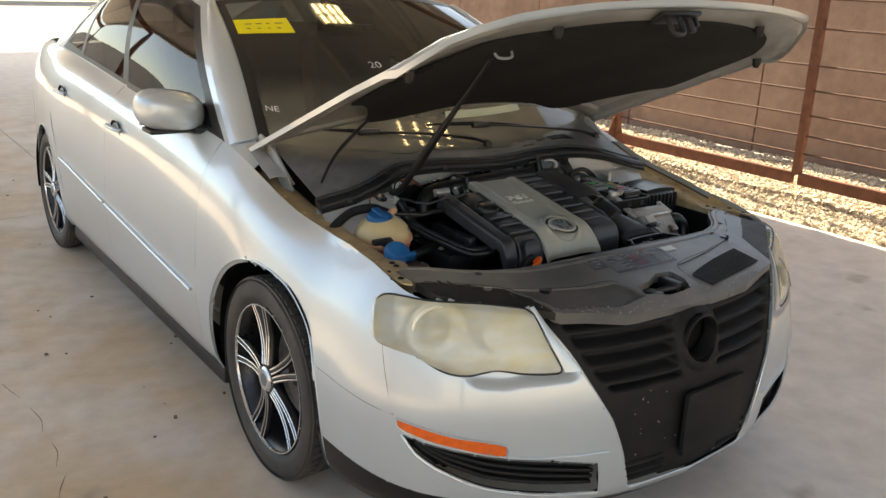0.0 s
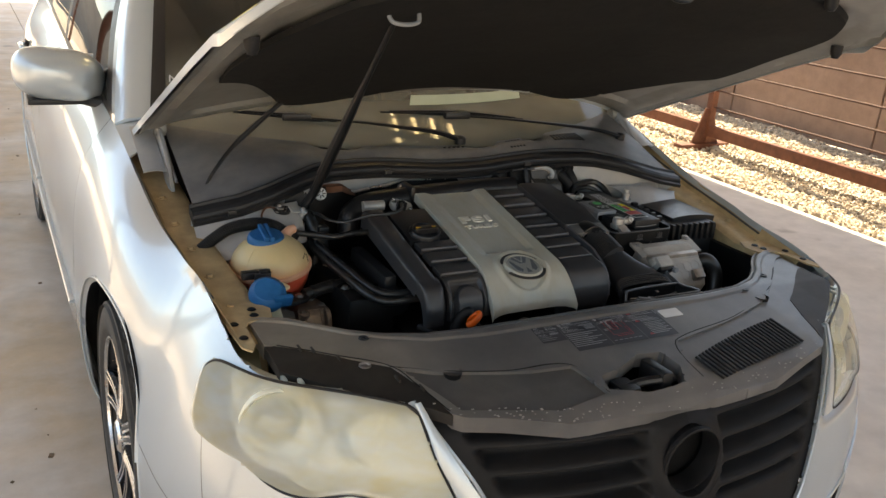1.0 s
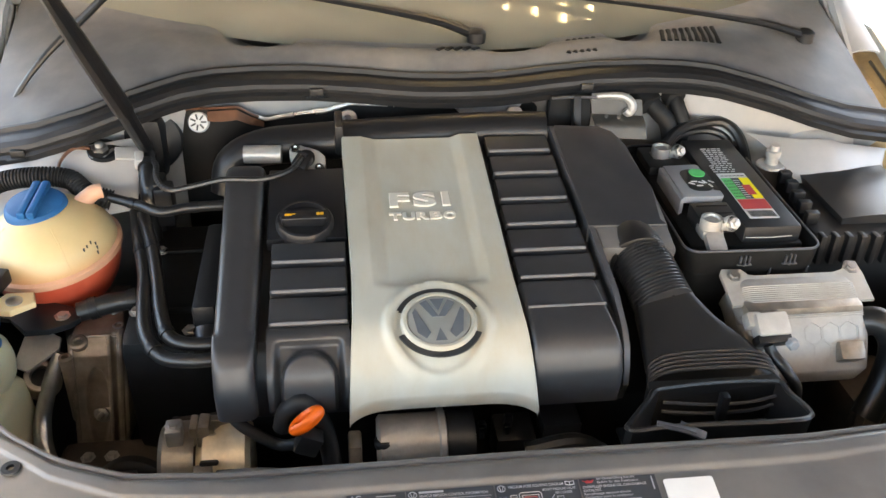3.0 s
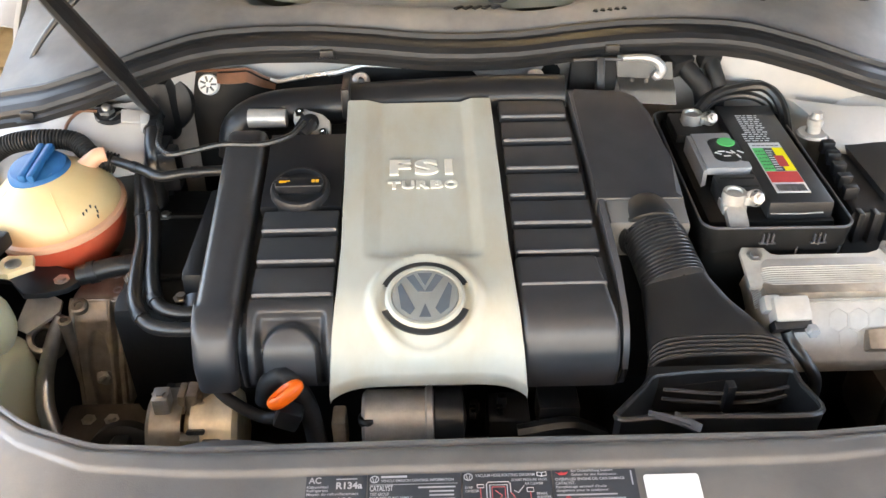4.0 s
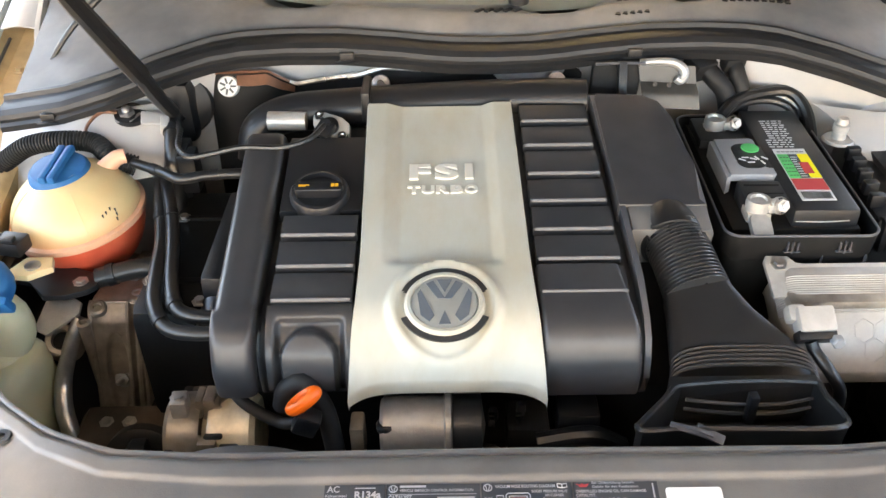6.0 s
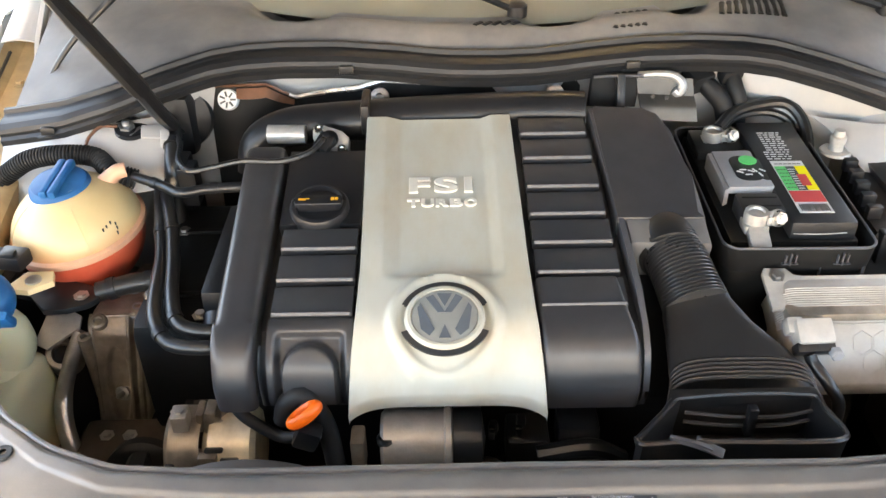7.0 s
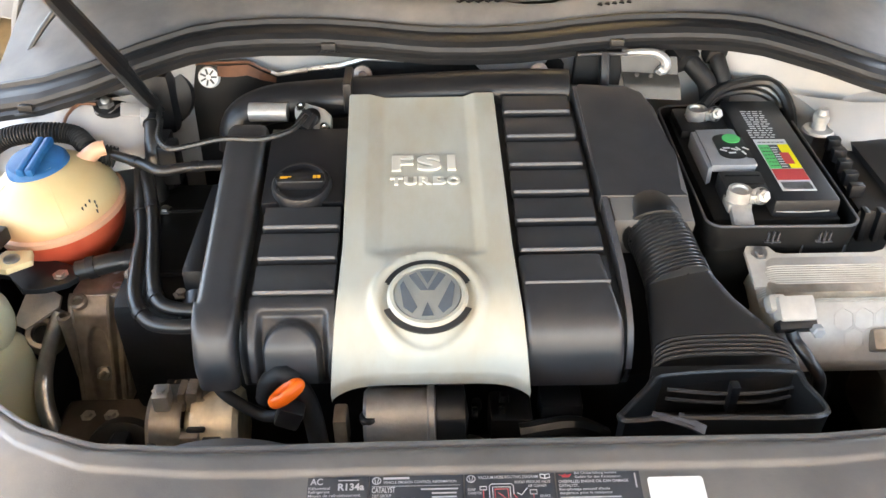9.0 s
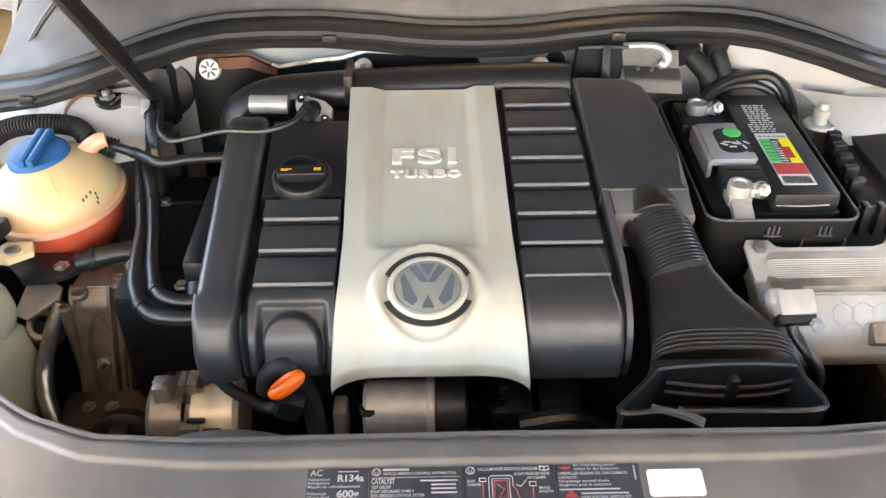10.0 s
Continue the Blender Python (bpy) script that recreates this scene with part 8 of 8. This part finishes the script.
for k in range(5):
    bm = B()
    cy, czz, w, hh = .511 - .0045 * k, .7295 - .0024 * k, .0785 + .0008 * k, .0282
    pts = []
    for i in range(29):
        a = 2 * math.pi * i / 28
        pts.append((.2550 + math.copysign(abs(math.cos(a))**.6, math.cos(a)) * w, cy + math.copysign(abs(math.sin(a))**.6, math.sin(a)) * hh * .55, czz + math.copysign(abs(math.sin(a))**.6, math.sin(a)) * hh * .8))
    tube(bm, pts, .0022, 29, 6, smooth=False)
    part("boot_ring", bm, DUCT, duct)
scoop = thing("intake_scoop", (.22, .43, .70), "black open intake scoop behind the front panel", "scoop")
bm = B()
slab(bm, [(.165, .478), (.335, .478), (.330, .495), (.17, .495)], .690, .738, None, .004)
part("mouth_frame", bm, DUCT, scoop)
for pts in ([(.118, .412, .748), (.155, .455, .742), (.176, .476, .742), (.322, .478, .742), (.326, .455, .744), (.331, .412, .750), (.312, .402, .752), (.20, .404, .752), (.155, .404, .752), (.122, .402, .752), (.118, .412, .748)],):
    bm = B()
    g = [[bm.verts.new((x, y, z)), bm.verts.new((x + .003, y, z)), bm.verts.new((x + .003, y + .006, z - .07)), bm.verts.new((x, y + .006, z - .07))] for x, y, z in pts]
    for a, b in zip(g, g[1:]):
        for i in range(4):
            bm.faces.new((a[i], a[(i + 1) % 4], b[(i + 1) % 4], b[i]))
    part("scoop_wall", bm, DUCT, scoop)
    bm = B()
    tube(bm, pts, .0032, 120, 6)
    part("scoop_rim", bm, DUCT, scoop)
bm = B()
box(bm, (.235, .445, .678), (.20, .07, .006), 0.002)
part("scoop_floor", bm, DUCT, scoop)
for z in (.708, .722):
    bm = B()
    tube(bm, [(.185, .474, z), (.24, .470, z - .004), (.29, .470, z - .004), (.325, .474, z)], .0022, 20, 6)
    part("scoop_rib", bm, BLACKRIB, scoop)
bm = B()
box(bm, (.255, .466, .716), (.010, .012, .040), 0.002)
part("divider", bm, BLACK, scoop)
bm = B()
tube(bm, [(.150, .408, .754), (.175, .400, .752), (.19, .396, .748)], .004, 10, 6)
box(bm, (.188, .398, .750), (.03, .012, .003), 0.001, pose(0, 0, 0, 10, 15, -25))
part("torn_edge", bm, BLACKRIB, scoop, "torn pale plastic edge")

# fuse box and air box at the far corner
fuse = thing("fuse_box", (.58, .78, .70), "black fuse box with ribbed lid", "fuse box")
bm = B()
slab(bm, [(.466, .700), (.640, .690), (.655, .86), (.60, .905), (.495, .880), (.470, .78)], .64, .800, None, .008)
part("box", bm, BLACK, fuse)
bm = B()
sheet(bm, lambda x, y: Vector((x, y, .806 + .008 * math.sin((x - .49) / .17 * math.pi))), np.linspace(.515, .665, 12), np.linspace(.725, .90, 12), .016)
part("lid", bm, DUCT, fuse, "smooth shiny lid")
for k in range(9):
    bm = B()
    box(bm, (.474 + .019 * k, .698 - .001 * k, .780), (.008, .016, .045), 0.002)
    part("lid_rib", bm, BLACK, fuse)
for k in range(5):
    bm = B()
    box(bm, (.474 + .004 * k, .735 + .030 * k, .808), (.018, .012, .018), 0.002)
    part("lid_catch", bm, BLACK, fuse)

# metal round the back right corner
bm = B()
sheet(bm, lambda u, v: Vector((.204 + .080 * u + .006 * v, .962 - .004 * u - .020 * v - .012 * smooth01((v - .45) / .2), .898 - .004 * u - .052 * v)), np.linspace(0, 1, 10), np.linspace(0, 1, 14), .003)
br = solo("lifting_bracket", bm, BRACKETGREY, "grey sheet metal bracket with a hooked ear", "bracket")
bm = B()
tube(bm, [(.206, .960, .900), (.235, .958, .902), (.255, .956, .900), (.266, .952, .893), (.268, .948, .884), (.262, .945, .878), (.256, .946, .882)], [.005, .005, .006, .007, .006], 30, 10)
part("hooked_ear", bm, DULLSTEEL, br, "bright hooked ear")
for px, pz in ((.226, .876), (.246, .874), (.218, .862)):
    bm = B()
    bolt(bm, (px, .940, pz), .0022, .002, pose(0, 0, 0, 60, 0, 0))
    part("rivet", bm, BRACKETGREY, br)
bm = B()
slab(bm, [(-.034, .024), (.036, .024), (.028, -.024), (-.040, -.022)], -.012, .004, Matrix.Translation((.176, .958, .878)) @ pose(0, 0, 0, 66, 0, 0), .004)
rh = solo("relay_holder", bm, TRAYBLACK, "small black relay holder on the back wall", "holder")
bm = B()
box(bm, (.180, .945, .878), (.012, .016, .058), 0.003, pose(0, 0, 0, -22, 0, 0))
part("strap", bm, BLACK, rh)
bm = B()
tube(bm, [(.142, .952, .902), (.176, .950, .904), (.212, .952, .902)], .0022, 12, 6)
part("top_rim", bm, BLACKRIB, rh)
bm = B()
tube(bm, [(.304, .985, .882), (.320, .972, .868), (.336, .966, .850), (.345, .965, .820)], .014, 24, 12)
tube(bm, [(.352, 1.0, .885), (.355, .982, .870), (.362, .972, .850), (.364, .970, .815)], .012, 24, 12)
box(bm, (.298, .985, .882), (.040, .034, .032), 0.006, pose(0, 0, 0, 20, 0, 30))
box(bm, (.350, 1.0, .884), (.032, .03, .026), 0.006, pose(0, 0, 0, 20, 0, 10))
solo("heater_pipe", bm, MATTE, "forked black heater hose through the back wall", "hose")
bm = B()
lathe(bm, [(.022, 0), (.020, .003), (.010, .004), (.009, .014), (.011, .015), (.011, .024), (.008, .026), (.007, .034), (0, .034)], Matrix.Translation((.477, .880, .815)), 20)
solo("tower_stud", bm, TERMINAL, "bright threaded stud on the strut tower", "bolt")


# ---- the place ----
bm = B()
bm.faces.new([bm.verts.new(p) for p in ((-60, -60, -.05), (80, -60, -.05), (80, 90, -.05), (-60, 90, -.05))])
solo("ground", bm, DIRT, "bare sunlit dirt ground around the shelter", "ground", "structure")

SLABX = 3.45
bm = B()
xs, ys = [-9.0, -4.8, -.50, SLABX], [-7.0, -2.2, 7.12, 11.4, 15.5, 19.5]
for i in range(len(xs) - 1):
    for j in range(len(ys) - 1):
        box(bm, ((xs[i] + xs[i + 1]) / 2, (ys[j] + ys[j + 1]) / 2, -.06), (xs[i + 1] - xs[i] - .006, ys[j + 1] - ys[j] - .006, .12), 0.003, seg=1)
solo("floor", bm, CONCRETE, "dusty stained concrete floor slabs with dark joints", "floor", "structure", angle=20)
bm = B()
rng = random.Random(7)
for pts in ([(-1.456, 2.01), (-1.441, 1.94), (-1.43, 1.86), (-1.405, 1.76), (-1.401, 1.646), (-1.412, 1.56), (-1.396, 1.47), (-1.404, 1.40), (-1.418, 1.31), (-1.414, 1.246), (-1.44, 1.17), (-1.453, 1.125)], [(-1.2, 4.4), (-1.02, 4.35), (-.8, 4.38)]):
    for k in range(0, len(pts) - 1, 3):
        tube(bm, [(x + rng.uniform(-.01, .01), y, .0005) for x, y in pts[k:k + 3]], [.0006, .0016, .0011, .0005], 24, 5, flat=.4)
solo("floor_cracks", bm, LEAF, "thin dark cracks in the concrete floor", "crack", "structure")
bm = B()
for _ in range(110):
    x, y, r = rng.uniform(-2.6, -.7), rng.uniform(.6, 7.5), rng.uniform(.003, .012)
    box(bm, (x, y, r * .2), (r, r * rng.uniform(.6, 2), r * .4), 0, pose(0, 0, 0, 0, 0, rng.uniform(0, 180)))
solo("floor_litter", bm, LEAF, "scattered dry leaves and crumbs on the floor", "litter", "stuff", smooth=False)

# gravel strip
rng = random.Random(11)
bm = B()
sheet(bm, lambda u, v: Vector((u, v, .012 + .02 * noise.noise((u * 2, v * 2, 0)) + .012 * noise.noise((u * 9, v * 9, 3)) - (.03 if u < SLABX + .03 else 0))), np.linspace(SLABX, 5.3, 60), np.linspace(-3, 16, 300))
solo("gravel_bed", bm, DIRT, "sunlit bed of fine gravel beside the slab", "gravel", "structure")
verts, faces = [], []
for _ in range(23000):
    x = SLABX + .01 + 1.93 * rng.random()**1.15
    y = -1.0 + 8.6 * rng.random()**1.0
    r = rng.uniform(.009, .023) * (1.25 if y > 4 else 1)
    z = .016 + .02 * noise.noise((x * 2, y * 2, 0)) + .012 * noise.noise((x * 9, y * 9, 3)) + r * .25
    k = len(verts)
    q = Euler((rng.random() * 3, rng.random() * 3, rng.random() * 3)).to_matrix()
    for p in ((1, 0, 0), (-1, 0, 0), (0, 1, 0), (0, -1, 0), (0, 0, .7), (0, 0, -.7)):
        w = q @ Vector(p) * r * rng.uniform(.7, 1.15)
        verts.append((x + w.x, y + w.y, z + w.z * .8))
    faces += [(k + a, k + b, k + c) for a, b, c in ((0, 2, 4), (2, 1, 4), (1, 3, 4), (3, 0, 4), (2, 0, 5), (1, 2, 5), (3, 1, 5), (0, 3, 5))]
me = bpy.data.meshes.new("gravel")
me.from_pydata(verts, [], faces)
me.materials.append(GRAVEL)
tagged(new("gravel", me), "pale sunlit loose gravel stones", "gravel", kind="stuff")

# steel fence and posts
FX = 4.07
fence = thing("fence", (FX, 2.2, 0), "rust-red steel fence of thin rails between posts", "fence")
for y in (.5, 2.35, 4.2):
    bm = B()
    z0 = 0 if y > 4 else .19
    box(bm, (FX, y, (3.2 + z0) / 2), (.058, .058, 3.2 - z0), 0.006)
    part("post", bm, RUST, fence)
    bm = B()
    slab(bm, [(-.16, 0), (.16, 0), (.04, .34), (-.04, .34)], -.006, .006, Matrix.Translation((FX - .02, y, 0)) @ pose(0, 0, 0, 90, 0, 0))
    box(bm, (FX - .04, y, .03), (.5, .10, .06), 0.008)
    if y > 4:
        part("gusset", bm, RUST, fence, "rust-red triangular post foot")
    else:
        bm.free()
for y0, y1 in ((-1.8, .5), (.5, 2.35), (2.35, 4.2)):
    bm = B()
    box(bm, (FX, (y0 + y1) / 2, .160), (.06, y1 - y0 - .062, .085), 0.005)
    part("bottom_rail", bm, RUST, fence)
    for z in (.350, .483, .634, .815, .994, 1.254, 1.46, 1.67, 1.88, 2.1):
        bm = B()
        box(bm, (FX, (y0 + y1) / 2, z), (.014, y1 - y0 - .059, .014), 0.003, seg=1)
        part("rail", bm, RAILSHADE, fence)
bm = B()
box(bm, (FX, 7.0, .16), (.06, 5.5, .085), 0.005)
box(bm, (FX, 9.8, 1.6), (.075, .075, 3.2), 0.006)
part("bottom_rail", bm, RUST, fence)

wall = thing("wall_east", (5.4, 4, 0), "pinkish painted masonry wall behind the fence", "wall", kind="structure")
bm = B()
box(bm, (5.55, 5, 1.1), (.20, 26, 2.2), 0.01)
part("core", bm, BLOCK, wall)
for k in range(12):
    bm = B()
    box(bm, (5.44, -3.5 + k * 1.6, 1.1), (.03, 1.585, 2.18), 0.004, seg=1)
    part("panel", bm, BLOCK, wall)

# canopy
canopy = thing("canopy", (-1.0, 6, 3.2), "corrugated metal carport canopy on steel beams", "canopy", kind="structure")
bm = B()
sheet(bm, lambda u, v: Vector((u, v, 3.35 + .018 * math.sin(v * 2 * math.pi / .2))), np.linspace(-3.1, 3.98, 3), np.arange(-6.2, 17.5, .05), 0.003)
part("roof_sheet", bm, ROOFMETAL, canopy)
for x in np.linspace(-3.0, 3.9, 7):
    bm = B()
    box(bm, (x, 5.6, 3.26), (.07, 23.4, .14), 0.006)
    part("purlin", bm, ROOFMETAL, canopy)
for y in (-6.0, -3.4, .2, 4.2, 10.0, 17.2):
    bm = B()
    box(bm, (.44, y, 3.10), (7.0, .12, .18), 0.008)
    part("beam", bm, RUST, canopy)

for y in (-6.0, -3.4, .2, 4.2, 10.0, 17.2):
    bm = B()
    box(bm, (-3.0, y, 1.5), (.10, .10, 3.02), 0.008)
    part("canopy_post", bm, RUST, canopy)

# far side, left and behind
bm = B()
box(bm, (2, 34, 2.0), (60, .3, 4.0), 0.01)
solo("far_wall", bm, STUCCO, "distant sunlit stucco wall across the yard", "wall", "structure")
bm = B()
box(bm, (-16, 8, 1.6), (.3, 50, 3.2), 0.01)
solo("wall_west", bm, STUCCO, "long stucco wall on the open side", "wall", "structure")
bm = B()
box(bm, (0, -16, 1.4), (60, .3, 2.8), 0.01)
solo("wall_south", bm, STUCCO, "stucco wall behind the yard", "wall", "structure")

# ceiling lights
for lx, ly, lw, ld in ((.95, 1.31, .80, .20), (.76, 3.04, .34, .34)):
    light = thing("ceiling_light", (lx, ly, 3.1), "warm louvred ceiling light hanging under the canopy", "lamp", "ceiling lights")
    bm = B()
    box(bm, (lx, ly, 3.17), (lw + .06, ld + .06, .08), 0.01)
    part("housing", bm, WHITEMETAL, light)
    for k in range(4):
        bm = B()
        x = lx + lw * (k - 1.5) / 4
        tube(bm, [(x, ly - ld / 2, 3.105), (x, ly + ld / 2, 3.105)], .018, 4, 10)
        part("lamp_tube", bm, LAMPGLOW, light)
    for k in range(3):
        bm = B()
        box(bm, (lx, ly + (k - 1) * ld / 2, 3.095), (lw, .010, .05), 0.001, seg=1)
        part("louvre", bm, WHITEMETAL, light)
